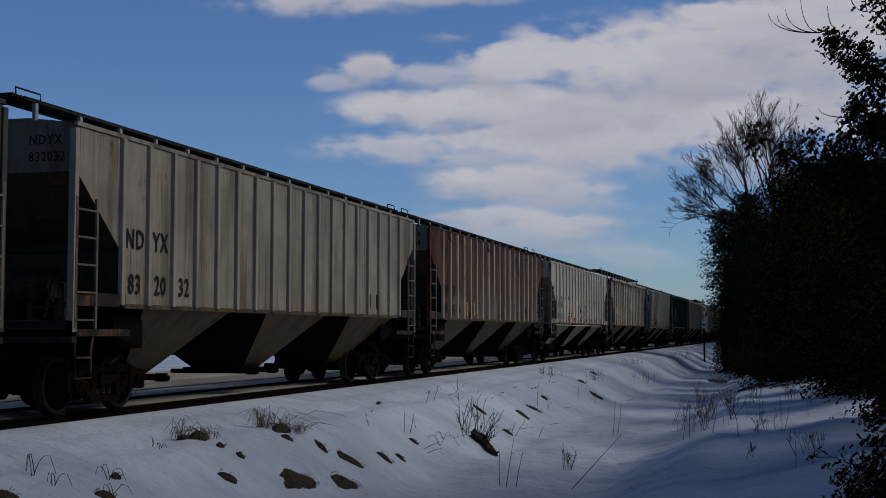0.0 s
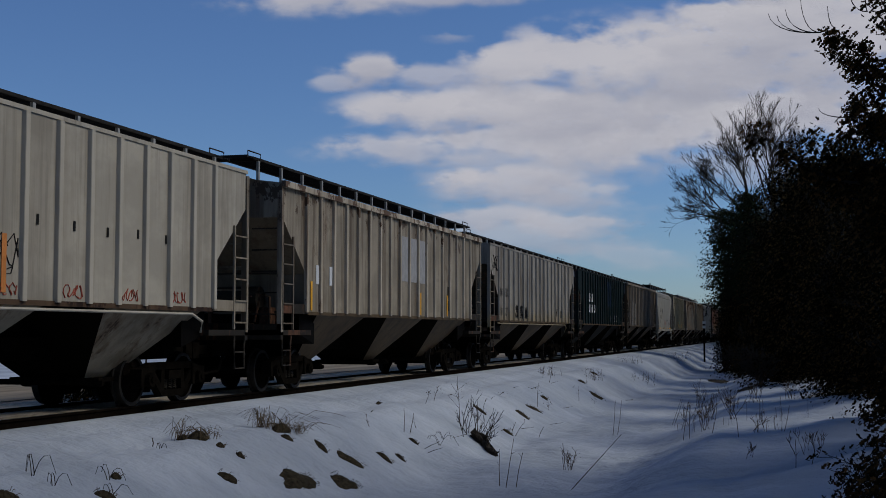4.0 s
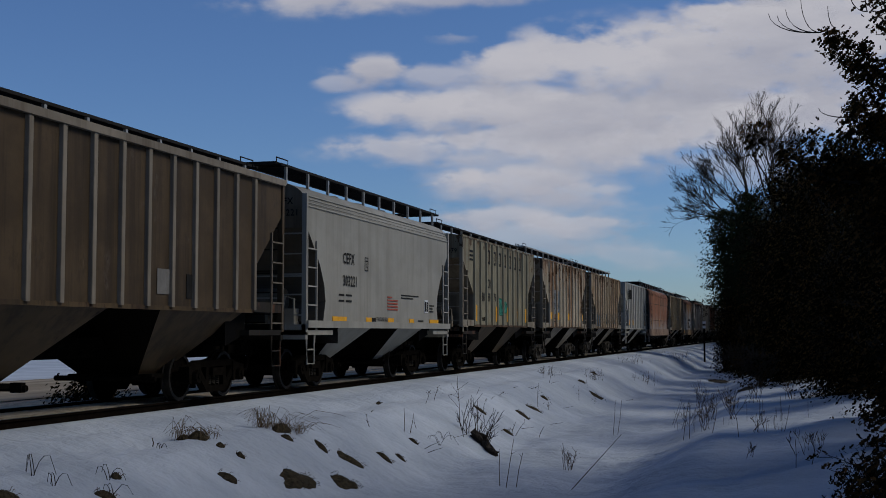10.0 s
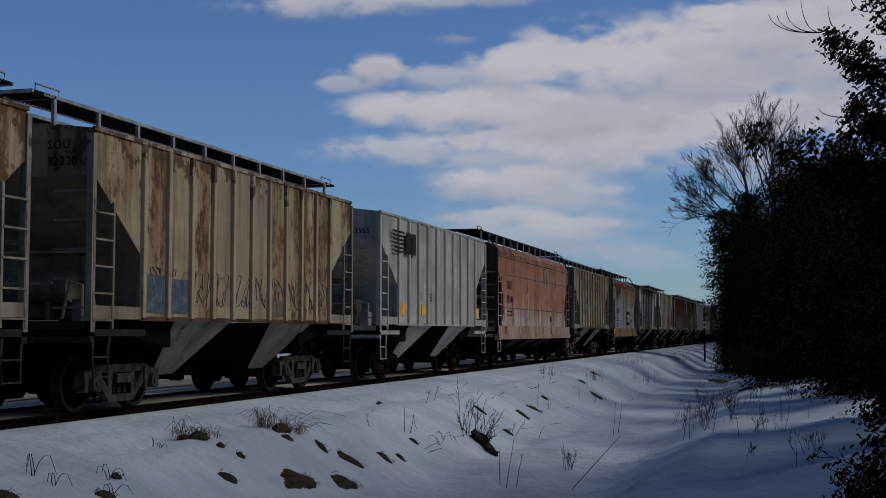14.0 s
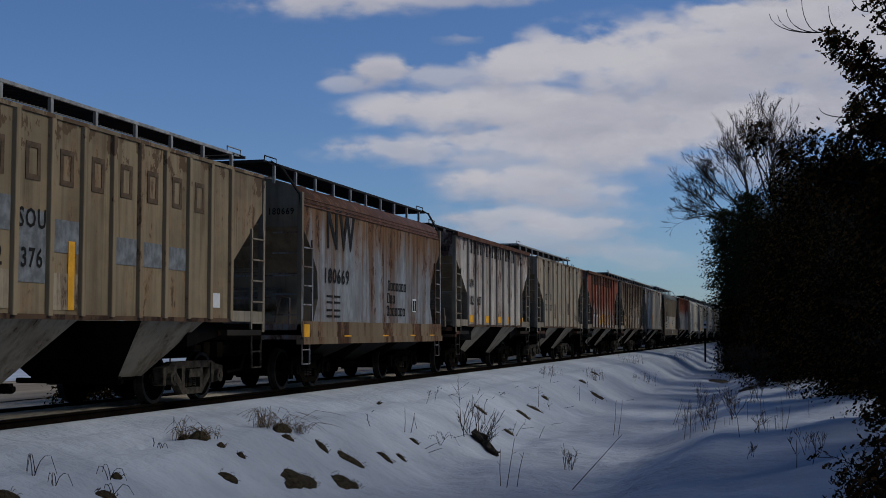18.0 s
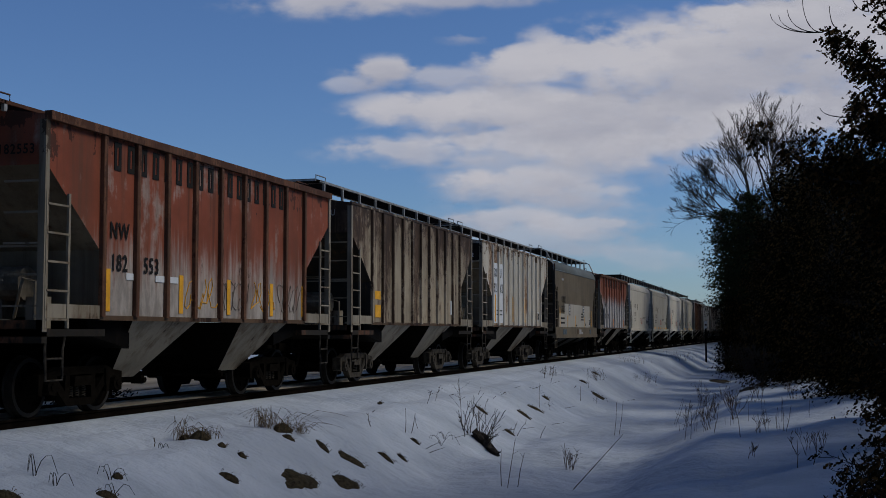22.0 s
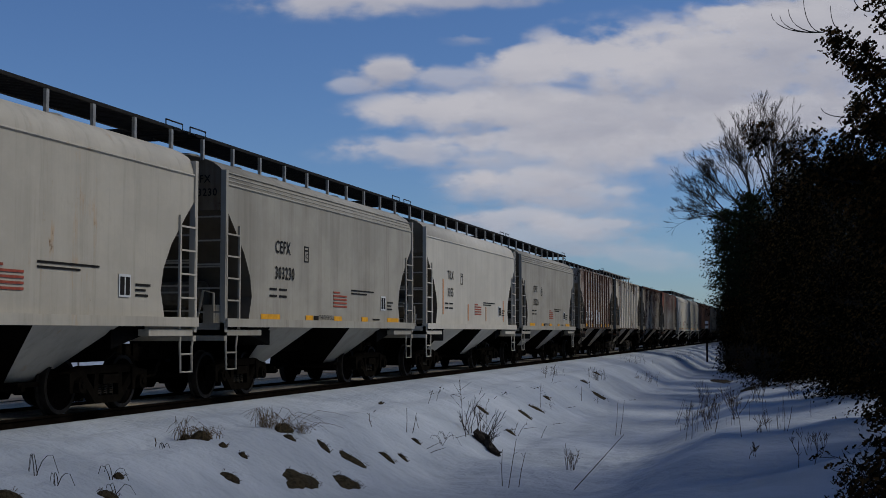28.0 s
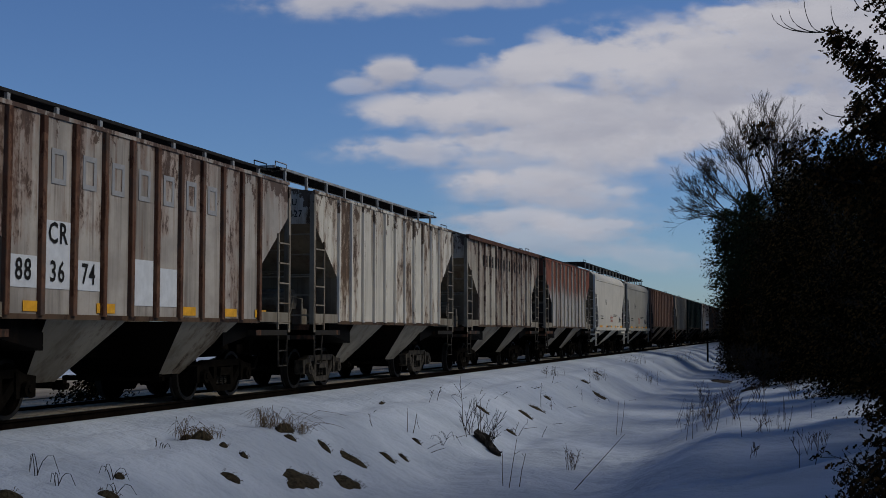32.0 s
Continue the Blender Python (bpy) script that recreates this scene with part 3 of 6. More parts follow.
        # rungs on the end between the posts
        for k in range(5):
            z = 1.55 + 0.42 * k
            share("end_rung", cached("end_rung", lambda: beam(bmo(), (0.95, 0, 0), (1.52, 0, 0), 0.028), low_mat), car, pose(0, s * (h - 0.06), z))
        bm = bmo()
        beam(bm, (-1.5, s * (h - 0.05), 2.35), (1.5, s * (h - 0.05), 2.35), 0.03)
        beam(bm, (-1.5, s * (h - 0.05), 1.9), (0.95, s * (h - 0.05), 1.9), 0.03)
        part("end_railing", bm, low_mat, car)
    # brake gear on the leading end
    bm = bmo()
    tube(bm, [(0.75, -h + 0.95, 1.88), (0.70, -h + 0.95, 1.88), (-0.6, -h + 0.95, 1.88), (-0.65, -h + 0.95, 1.88)], 0.25, 0.25, 16)
    for xx in (0.4, -0.3):
        box(bm, xx - 0.04, xx + 0.04, -h + 0.8, -h + 1.1, 1.24, 1.66)
    part("air_tank", bm, P["lowdark"] if low_mat is P["lowdark"] else BLUEG, car)
    bm = bmo()
    tube(bm, [(1.1, -h + 0.6, 1.25), (1.1, -h + 0.6, 1.9), (0.9, -h + 0.6, 1.95), (0.8, -h + 0.55, 1.4)], 0.025, 0.025, 6)
    tube(bm, [(0.9, -h + 0.3, 1.35), (-0.9, -h + 0.3, 1.35)], 0.025, 0.025, 6)
    box(bm, 0.75, 1.0, -h + 0.9, -h + 1.15, 1.25, 1.7)
    part("brake_valve", bm, low_mat, car)
    bm = bmo()
    tube(bm, [(-1.1, -h - 0.03, 2.4), (-1.1, -h - 0.06, 2.4)], 0.27, 0.27, 16)
    part("brake_wheel", bm, STEEL_DARK, car)
    if pipe:
        bm = bmo()
        tube(bm, [(1.585, -h + 1.2, sill - 0.10), (1.585, h - 2.2, sill - 0.10), (1.55, h - 1.75, sill - 0.22), (1.45, h - 1.6, sill - 0.4)], 0.022, 0.022, 6)
        part("brake_pipe", bm, post_paint(side), car)
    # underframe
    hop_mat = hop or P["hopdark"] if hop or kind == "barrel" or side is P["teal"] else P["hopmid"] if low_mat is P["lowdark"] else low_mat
    if kind in ("two", "flow"):
        hops, hl = ((-1.9, 2.0), 2.1) if kind == "two" else ((-h + 3.4, h - 3.4), 2.35)
    elif kind == "three":
        hops, hl = (-4.65, 0.1, 4.8), 3.1
    else:
        hops, hl = (-2.5, 0.2, 2.9), 2.2
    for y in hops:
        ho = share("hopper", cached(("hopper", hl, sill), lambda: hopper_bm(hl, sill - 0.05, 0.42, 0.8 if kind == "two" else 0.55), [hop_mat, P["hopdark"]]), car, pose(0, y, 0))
        if kind == "two":
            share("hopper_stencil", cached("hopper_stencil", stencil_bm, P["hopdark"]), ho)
        share("outlet_gate", cached("outlet_gate", gate_bm, STEEL_DARK), ho)
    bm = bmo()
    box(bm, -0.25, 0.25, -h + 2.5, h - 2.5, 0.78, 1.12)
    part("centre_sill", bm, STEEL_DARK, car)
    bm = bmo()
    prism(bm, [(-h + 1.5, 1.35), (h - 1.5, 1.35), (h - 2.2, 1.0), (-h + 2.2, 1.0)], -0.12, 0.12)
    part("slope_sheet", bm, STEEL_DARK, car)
    # end slope sheets in the painted-shade black close the daylight gaps
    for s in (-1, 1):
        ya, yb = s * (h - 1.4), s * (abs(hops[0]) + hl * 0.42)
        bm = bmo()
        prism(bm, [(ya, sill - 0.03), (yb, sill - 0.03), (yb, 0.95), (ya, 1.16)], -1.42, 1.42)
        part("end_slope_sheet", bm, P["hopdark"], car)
    for y in (-h + 1.85, h - 1.85):
        bogie(car, y, "std", truck)
    # roof
    running_board(car, L, walk_mat, walk_z, walk_half, max(8, round(L / 1.1)), walk_z - 0.035 - (4.19 if not smooth else 4.24), wide=0.88 if smooth else 0.7 if walk_z > 4.55 and walk_half > 0.8 else 0.5)
    zz = 4.2 if not smooth else 4.42
    for k in range(int((L - 1.0) // 1.9)):
        share("hatch_cover", cached("hatch_cover", lambda: tube(bmo(), [(0, 0, 0), (0, 0, 0.1), (0, 0, 0.13)], 0.40, 0.34, 14), side), car, pose(0, -h + 1.4 + k * 1.9, zz))
    if kind == "barrel":
        for s in (-1, 1):
            bm = bmo()
            tube(bm, [(walk_half, s * (h + 0.2), walk_z), (walk_half + 0.2, s * (h + 0.15), walk_z - 0.1), (1.55, s * (h - 0.02), 4.0), (1.58, s * (h - 0.04), 3.3)], 0.03, 0.03, 6)
            part("corner_pipe", bm, walk_mat, car)
    if decor:
        decor(car, h, (L - (2.74 if kind == "three" else 3.0)) / ((ribs or 11) - 1), 1.32 if kind == "three" else 1.5)
    TRAIN.append((car, s0 + h))
    return car


def prism_rib(z0, z1):
    bm = bmo()
    q = [(0.0, -0.065), (0.052, -0.052), (0.06, -0.044), (0.06, 0.044), (0.052, 0.052), (0.0, 0.065)]
    a = [bm.verts.new((x, y, z0)) for x, y in q]
    b = [bm.verts.new((x, y, z1)) for x, y in q]
    for i in range(len(q)):
        bm.faces.new((a[i], a[(i + 1) % len(q)], b[(i + 1) % len(q)], b[i]))
    bm.faces.new(a[::-1]), bm.faces.new(b)
    bmesh.ops.recalc_face_normals(bm, faces=bm.faces)
    return bm


# ---- the cars, leading end first ----
def end_mark(car, h, a, b, mat, z=3.80, x=0.84, size=0.19):
    for text, zz in ((a, z), (b, z - 0.24)):
        if text:
            letters(text, size, car, Matrix.Translation((x, -h + 0.03, zz)) @ FRONT, mat, squeeze=0.9)


def deco(mark="", num="", dy=1.65, z=2.35, size=0.34, mat=BLACKISH, gap=0.46, end=None, end_plate=None, split=0.0, num_dy=0.0,
         refl=(), refl_mat=YELLOW, refl_w=0.16, refl_h=0.4, refl_z=1.5, bars=(), box_label=None, patches=(), pan=None, npan=None, pp=(), tags=()):
    """Stencils of one car. pan, npan: the side panels on which the pieces of mark and number begin; pp: painted panels."""
    def run(car, h, pitch=0.8, first=1.5):
        x = 1.588
        for k, zz, hh, mm in pp:
            panel(car, "paint_patch", -h + first + pitch * k + 0.08, zz, pitch - 0.16, hh, mm, x=1.585)
        for text, zz, d in ((mark, z, 0.0), (num, z - gap, num_dy)):
            bits = text.split("|")
            for k, bit in enumerate(bits):
                if bit and pan is not None:
                    p0 = pan if text is mark else (pan if npan is None else npan)
                    side_text(car, bit, -h + first + pitch * (p0 + k + 0.5), zz, size, mat, x=x + 0.006, align="CENTER")
                elif bit:
                    side_text(car, bit, -h + dy + d + k * split, zz, size, mat, x=x + 0.006)
        if end:
            if end_plate:
                pm, x0, x1, z0, z1 = end_plate if isinstance(end_plate, tuple) else (end_plate, 0.78, 1.5, 3.50, 4.04)
                share("end_stencil_plate", cached(("end_plate", x0, z0), lambda: box(bmo(), x0, x1, -0.004, 0.0, 0, z1 - z0), pm), car, pose(0, -h + 0.055, z0))
            end_mark(car, h, end[0], end[1], end[2] if len(end) > 2 else BLACKISH)
        for d, zz, w, hh, sd, mm, st, *r in tags:
            scrawl(car, -h + d, zz, w, hh, sd, mm, st, *r)
        for d in refl:
            panel(car, "reflector", -h + d, refl_z, refl_w, refl_h, refl_mat, x=1.590)
        for d, zz, w, hh, mm, *hollow in bars:
            if hollow:
                def frame_bm(w=w, hh=hh, e=hollow[0]):
                    bm = bmo()
                    for y0, y1, z0, z1 in ((0, e, 0, hh), (w - e, w, 0, hh), (e, w - e, hh - e, hh), (e, w - e, 0, e)):
                        box(bm, -0.003, 0.003, y0, y1, z0, z1)
                    return bm
                share("letter_block", cached(("letter_block", w, hh, hollow[0]), frame_bm, mm), car, pose(1.587, -h + d, zz))
            else:
                panel(car, "stencil_bar", -h + d, zz, w, hh, mm, x=1.590)
        for d, zz, w, hh, mm in patches:
            panel(car, "paint_patch", -h + d, zz, w, hh, mm, x=1.585)
        if box_label:
            d, zz = box_label
            panel(car, "label_plate", -h + d, zz, 0.34, 0.34, WHITE_ST, x=1.592)
            panel(car, "label_square", -h + d + 0.03, zz + 0.03, 0.12, 0.27, BLACKISH, x=1.597)
            panel(car, "label_square", -h + d + 0.19, zz + 0.03, 0.12, 0.27, BLACKISH, x=1.597)
    return run


def scrawl(car, y, z, w, hh, seed, mat, strokes=3, r=0.009):
    """Looping spray-can lines that spell nothing."""
    rng = random.Random(seed)
    for s in range(strokes):
        bm = bmo()
        x0, ph = w * s / strokes, rng.uniform(0, 6)
        pts = []
        for k in range(16):
            u = k / 15
            pts.append((0, x0 + w / strokes * (0.1 + 0.9 * u) + 0.28 * hh * math.sin(ph + u * 13), hh * (0.5 + 0.45 * math.sin(ph * 2 + u * rng.choice((9, 10, 11))))))
        tube(bm, pts, r, r, 4)
        part("graffiti_line", bm, mat, car).matrix_basis = pose(1.585, y, z)


def data_bars(y, z, mat=BLACKISH, rows=2, w=0.34):
    return [(y, z - 0.13 * k, w, 0.042, mat) for k in range(rows)] + [(y + w + 0.12, z - 0.13 * k, w * 1.1, 0.042, mat) for k in range(rows)]


def name_bars(y, z, n, step, w, hh, mat):
    """A line of large letters shown as plain hollow blocks."""
    return [(y + k * step, z, w, hh, mat, 0.075) for k in range(n)]


P = {}
P["grey_lead"] = paint("weathered_light_grey", (0.30, 0.275, 0.24), rust=(0.12, 0.075, 0.04), rust_amt=0.13, dirt_amt=0.7, seed=1, top_rust=0.03)
P["rust"] = paint("rust_brown", (0.115, 0.052, 0.023), rust=(0.06, 0.022, 0.010), rust_amt=0.5, dirt_amt=0.5, seed=2, scuff=(0.22, 0.19, 0.145), scuff_amt=0.32, low=(0.15, 0.12, 0.085), low_z=2.2)
P["rust_rib"] = paint("bleached_post_paint", (0.56, 0.51, 0.43), rust=(0.16, 0.08, 0.04), rust_amt=0.2, dirt_amt=0.3, seed=2.5)
P["cream"] = paint("pale_grey_cream", (0.50, 0.485, 0.44), rust_amt=0.02, dirt_amt=0.26, seed=3)
P["grey_patch"] = paint("stained_cream_grey", (0.34, 0.31, 0.26), rust=(0.12, 0.075, 0.045), rust_amt=0.22, dirt_amt=0.62, seed=4)
P["intx"] = paint("streaked_light_grey", (0.35, 0.34, 0.32), rust=(0.1, 0.085, 0.07), rust_amt=0.1, dirt_amt=0.6, seed=5, low=(0.36, 0.28, 0.16), low_z=1.72)
P["teal"] = paint("dark_teal", (0.0042, 0.0165, 0.017), rust=(0.03, 0.017, 0.010), rust_amt=0.2, dirt=(0.010, 0.010, 0.007), dirt_amt=0.4, seed=6)
P["taupe"] = paint("brown_taupe", (0.088, 0.064, 0.040), rust=(0.06, 0.036, 0.022), rust_amt=0.1, dirt=(0.03, 0.023, 0.017), dirt_amt=0.55, seed=7, scuff=(0.19, 0.165, 0.13), scuff_amt=0.12)
P["taupe_rib"] = paint("pale_taupe_posts", (0.27, 0.245, 0.21), rust_amt=0.04, dirt_amt=0.35, seed=7.5)
P["ltgrey"] = paint("clean_light_grey", (0.37, 0.375, 0.36), rust_amt=0.0, dirt_amt=0.14, seed=8)
P["crcream"] = paint("soiled_cream", (0.30, 0.285, 0.215), rust=(0.16, 0.085, 0.035), rust_amt=0.17, dirt_amt=0.5, seed=9)
P["sou_rust"] = paint("tan_with_rust", (0.50, 0.455, 0.37), rust=(0.19, 0.095, 0.04), rust_amt=0.44, dirt_amt=0.35, seed=10, top_rust=0.10)
P["sou_tan"] = paint("tan_streaked", (0.43, 0.36, 0.26), rust=(0.17, 0.09, 0.04), rust_amt=0.42, dirt_amt=0.5, seed=11)
P["ns"] = paint("silver_grey", (0.46, 0.475, 0.465), rust_amt=0.0, dirt_amt=0.38, seed=12)
P["redbarrel"] = paint("faded_red_oxide", (0.41, 0.19, 0.125), rust=(0.17, 0.075, 0.036), rust_amt=0.27, dirt_amt=0.3, seed=13, top_rust=0.10, low=(0.50, 0.41, 0.35), low_z=1.75, low_w=1.0, scuff=(0.46, 0.38, 0.33), scuff_amt=0.5)
P["southern"] = paint("khaki_tan", (0.30, 0.25, 0.17), rust=(0.19, 0.115, 0.06), rust_amt=0.30, dirt_amt=0.45, seed=14)
P["nwblue"] = paint("grey_blue_with_rust_top", (0.22, 0.125, 0.055), rust=(0.085, 0.037, 0.014), rust_amt=0.30, dirt=(0.08, 0.042, 0.02), dirt_amt=0.55, seed=15, top_rust=0.07, low=(0.27, 0.28, 0.28), low_z=2.85, low_w=1.5)
P["nwgrey"] = paint("light_grey_peeling", (0.58, 0.56, 0.54), rust=(0.13, 0.072, 0.048), rust_amt=0.29, dirt_amt=0.4, seed=16, top_rust=0.14)
P["sou_beige"] = paint("beige_grey", (0.42, 0.375, 0.30), rust=(0.20, 0.115, 0.055), rust_amt=0.33, dirt_amt=0.5, seed=17)
P["nwred"] = paint("faded_red_over_grey", (0.29, 0.085, 0.05), rust=(0.12, 0.05, 0.03), rust_amt=0.15, dirt_amt=0.3, seed=18, low=(0.44, 0.38, 0.32), low_z=2.1, low_w=1.0, scuff=(0.44, 0.36, 0.30), scuff_amt=0.45)
P["roofrust"] = paint("rusted_chord", (0.11, 0.055, 0.035), rust_amt=0.6, dirt_amt=0.5, seed=18.5)
P["sou_brown"] = paint("brown_stained", (0.42, 0.37, 0.29), rust=(0.085, 0.05, 0.03), rust_amt=0.40, dirt_amt=0.55, seed=19, top_rust=0.20)
P["sou_wht"] = paint("grey_white_rust_runs", (0.60, 0.58, 0.53), rust=(0.20, 0.10, 0.04), rust_amt=0.36, dirt_amt=0.25, seed=20)
P["crdx"] = paint("brown_grey_film", (0.17, 0.145, 0.108), rust_amt=0.0, dirt_amt=0.4, seed=21)
P["nwred2"] = paint("red_over_pale_grey", (0.27, 0.095, 0.06), rust=(0.12, 0.055, 0.035), rust_amt=0.15, dirt_amt=0.3, seed=22, low=(0.48, 0.445, 0.40), low_z=2.75)
P["white"] = paint("off_white", (0.60, 0.59, 0.55), rust=(0.38, 0.20, 0.07), rust_amt=0.10, dirt_amt=0.12, seed=23)
P["ltgrey2"] = paint("warm_light_grey", (0.45, 0.445, 0.415), rust_amt=0.0, dirt_amt=0.16, seed=24)
P["white2"] = paint("clean_white", (0.68, 0.67, 0.63), rust_amt=0.0, dirt_amt=0.08, seed=25)
P["crbrown"] = paint("worn_brown_grey", (0.50, 0.475, 0.455), rust=(0.16, 0.095, 0.065), rust_amt=0.26, dirt_amt=0.38, seed=27, top_rust=0.13)
P["crrib"] = paint("dark_brown_posts", (0.11, 0.075, 0.06), rust_amt=0.4, dirt_amt=0.4, seed=27.5)
P["souwhite2"] = paint("white_peeling_rust", (0.74, 0.72, 0.66), rust=(0.15, 0.085, 0.045), rust_amt=0.40, dirt_amt=0.2, seed=28)
P["nw3"] = paint("grey_tan_peeling", (0.52, 0.49, 0.43), rust=(0.13, 0.075, 0.05), rust_amt=0.34, dirt_amt=0.45, seed=29, top_rust=0.12)
P["brown4"] = paint("brown_red_faded", (0.22, 0.14, 0.11), rust_amt=0.3, dirt_amt=0.45, seed=30)
P["dim_grey"] = paint("dim_grey", (0.24, 0.24, 0.23), rust_amt=0.15, dirt_amt=0.5, seed=31)
P["nwposts"] = paint("rust_flaked_posts", (0.36, 0.34, 0.32), rust=(0.09, 0.05, 0.035), rust_amt=0.5, dirt_amt=0.5, seed=41)
P["roofblue"] = paint("blue_grey_roof", (0.15, 0.18, 0.19), rust_amt=0.0, dirt_amt=0.2, seed=42)
P["bandwhite"] = paint("clean_white_band", (0.46, 0.45, 0.42), rust_amt=0.0, dirt_amt=0.1, seed=43)
# darker copy of the end paint for the recessed slope's shade
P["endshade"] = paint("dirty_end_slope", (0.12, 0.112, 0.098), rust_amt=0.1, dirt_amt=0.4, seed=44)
P["redsill"] = paint("pale_red_sill", (0.44, 0.33, 0.27), rust=(0.15, 0.07, 0.04), rust_amt=0.3, dirt_amt=0.4, seed=45)
P["laddergrey"] = paint("grimed_ladder_grey", (0.17, 0.155, 0.13), rust_amt=0.15, dirt_amt=0.5, seed=40)
P["black"] = paint("soot_black", (0.05, 0.055, 0.06), rust_amt=0.3, dirt_amt=0.5, seed=32)
# ends face away from the sun; their shade is painted into both colours
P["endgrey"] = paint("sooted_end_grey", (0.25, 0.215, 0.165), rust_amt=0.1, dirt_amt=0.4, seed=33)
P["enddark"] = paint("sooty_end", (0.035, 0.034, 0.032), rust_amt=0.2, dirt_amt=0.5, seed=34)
P["lowdark"] = paint("brown_grime_underbody", (0.03, 0.026, 0.02), dirt=(0.015, 0.013, 0.01), rust_amt=0.25, dirt_amt=0.7, seed=35)
P["ochresill"] = paint("ochre_stained_grey_sill", (0.24, 0.19, 0.13), rust=(0.09, 0.042, 0.018), rust_amt=0.5, dirt=(0.10, 0.062, 0.03), dirt_amt=0.5, seed=46)
P["sillrust"] = paint("crusted_rusty_sill", (0.13, 0.085, 0.055), rust=(0.05, 0.026, 0.014), rust_amt=0.5, dirt_amt=0.6, seed=39)
# near-black stands in for the shade on hopper slopes and undersides
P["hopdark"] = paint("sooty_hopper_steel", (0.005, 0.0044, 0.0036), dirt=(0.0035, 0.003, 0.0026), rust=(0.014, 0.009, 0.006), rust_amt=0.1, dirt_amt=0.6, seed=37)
P["hopdark"].node_tree.nodes["Principled BSDF"].inputs["Specular IOR Level"].default_value = 0.03      # no sheen, so the painted shade stays black
P["hopmid"] = paint("grimy_hopper_sheet", (0.115, 0.082, 0.047), dirt=(0.03, 0.024, 0.018), rust=(0.05, 0.028, 0.016), rust_amt=0.3, dirt_amt=0.6, seed=38)
P["lowgrey"] = paint("grey_grime_underbody", (0.31, 0.285, 0.24), dirt=(0.09, 0.068, 0.044), rust=(0.09, 0.055, 0.03), rust_amt=0.24, dirt_amt=0.45, seed=36)

hopper_car(-2.4, 16.4, "three", "dark weathered covered hopper car with ribbed sides", P["black"], ribs=18, low_mat=P["lowdark"])
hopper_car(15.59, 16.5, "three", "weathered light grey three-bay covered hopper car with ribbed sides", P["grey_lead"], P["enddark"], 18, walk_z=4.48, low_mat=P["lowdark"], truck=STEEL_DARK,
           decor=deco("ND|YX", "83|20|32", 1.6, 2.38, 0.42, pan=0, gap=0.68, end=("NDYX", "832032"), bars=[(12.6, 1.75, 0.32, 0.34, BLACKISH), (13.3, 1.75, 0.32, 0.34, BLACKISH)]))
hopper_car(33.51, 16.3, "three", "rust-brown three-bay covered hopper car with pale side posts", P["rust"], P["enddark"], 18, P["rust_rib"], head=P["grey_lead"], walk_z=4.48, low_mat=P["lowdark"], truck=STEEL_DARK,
           decor=deco("AT|GX", "90|15|4", 1.7, 2.2, 0.40, pan=0, gap=0.55, end=("ATGX", "90154"), bars=[(12.7, 1.75, 0.32, 0.36, BLACKISH), (13.4, 1.75, 0.32, 0.36, BLACKISH)], refl=(4.1, 5.0), refl_mat=ORANGE, refl_w=0.12, refl_h=0.4, refl_z=1.7))
hopper_car(51.54, 16.4, "three", "pale cream three-bay covered hopper car with scrawled graffiti", P["cream"], P["endgrey"], 18, pipe=True, walk_z=4.48, low_mat=P["lowgrey"], truck=STEEL_DARK,
           decor=deco("CR|GX", "80|76", 2.0, 2.20, 0.34, pan=0, gap=0.48, end=("CRGX", "8076"), refl=(1.5, 5.2, 8.9), refl_mat=ORANGE, refl_w=0.1, refl_h=0.75, refl_z=1.7,
                      bars=[(1.62 + 0.893 * k, 2.62 - 0.02 * (k % 3), 0.05, 0.14, BLACKISH) for k in range(15)] + data_bars(4.3, 2.0), tags=[(4.0 + 1.58 * k, 1.66, 0.5, 0.2, 40 + k, REDST, 2) for k in range(7)] + [(7.0, 2.0, 0.55, 0.55, 50, BLACKISH, 2), (8.6, 1.9, 0.55, 0.6, 51, BLACKISH, 2)]))
hopper_car(69.5, 16.4, "three", "stained cream three-bay covered hopper car with a large painted-out patch", P["grey_patch"], P["endgrey"], 18, P["rust_rib"], walk_half=1.1, walk_z=4.62, low_mat=P["lowdark"], truck=STEEL_DARK, top_rail=P["rust_rib"],
           decor=deco("", "", end=None, refl=(1.6, 9.6, 12.3), refl_w=0.1, refl_h=0.6, refl_z=1.65, pp=[(k, 2.5, 1.15, GREY_ST) for k in (8, 9, 10)], bars=[(1.9, 2.2, 0.3, 0.4, WHITE_ST), (2.7, 2.2, 0.3, 0.4, WHITE_ST), (12.4, 2.2, 0.35, 0.3, BLACKISH), (12.4, 1.8, 0.35, 0.3, BLACKISH)]))
hopper_car(87.14, 16.5, "three", "streaked light grey three-bay covered hopper car tagged with graffiti", P["intx"], P["enddark"], 18, pipe=True, walk_z=4.48, low_mat=P["lowdark"], truck=STEEL_DARK,
           decor=deco("IN|TX", "10|27", 1.6, 2.35, 0.40, pan=0, gap=0.66, end=("INTX", "1027"), tags=[(4.0, 1.68, 0.7, 0.5, 60, BLACKISH, 3, 0.02), (4.8, 1.68, 0.7, 0.5, 61, BLACKISH, 3, 0.02), (5.6, 1.68, 0.6, 0.45, 62, BLACKISH, 3, 0.02), (0.45, 3.2, 0.9, 0.6, 63, BLACKISH, 3), (12.0, 1.8, 0.4, 0.4, 64, BLACKISH, 1)], bars=[(13.2, 1.8, 0.28, 0.3, BLACKISH)]))
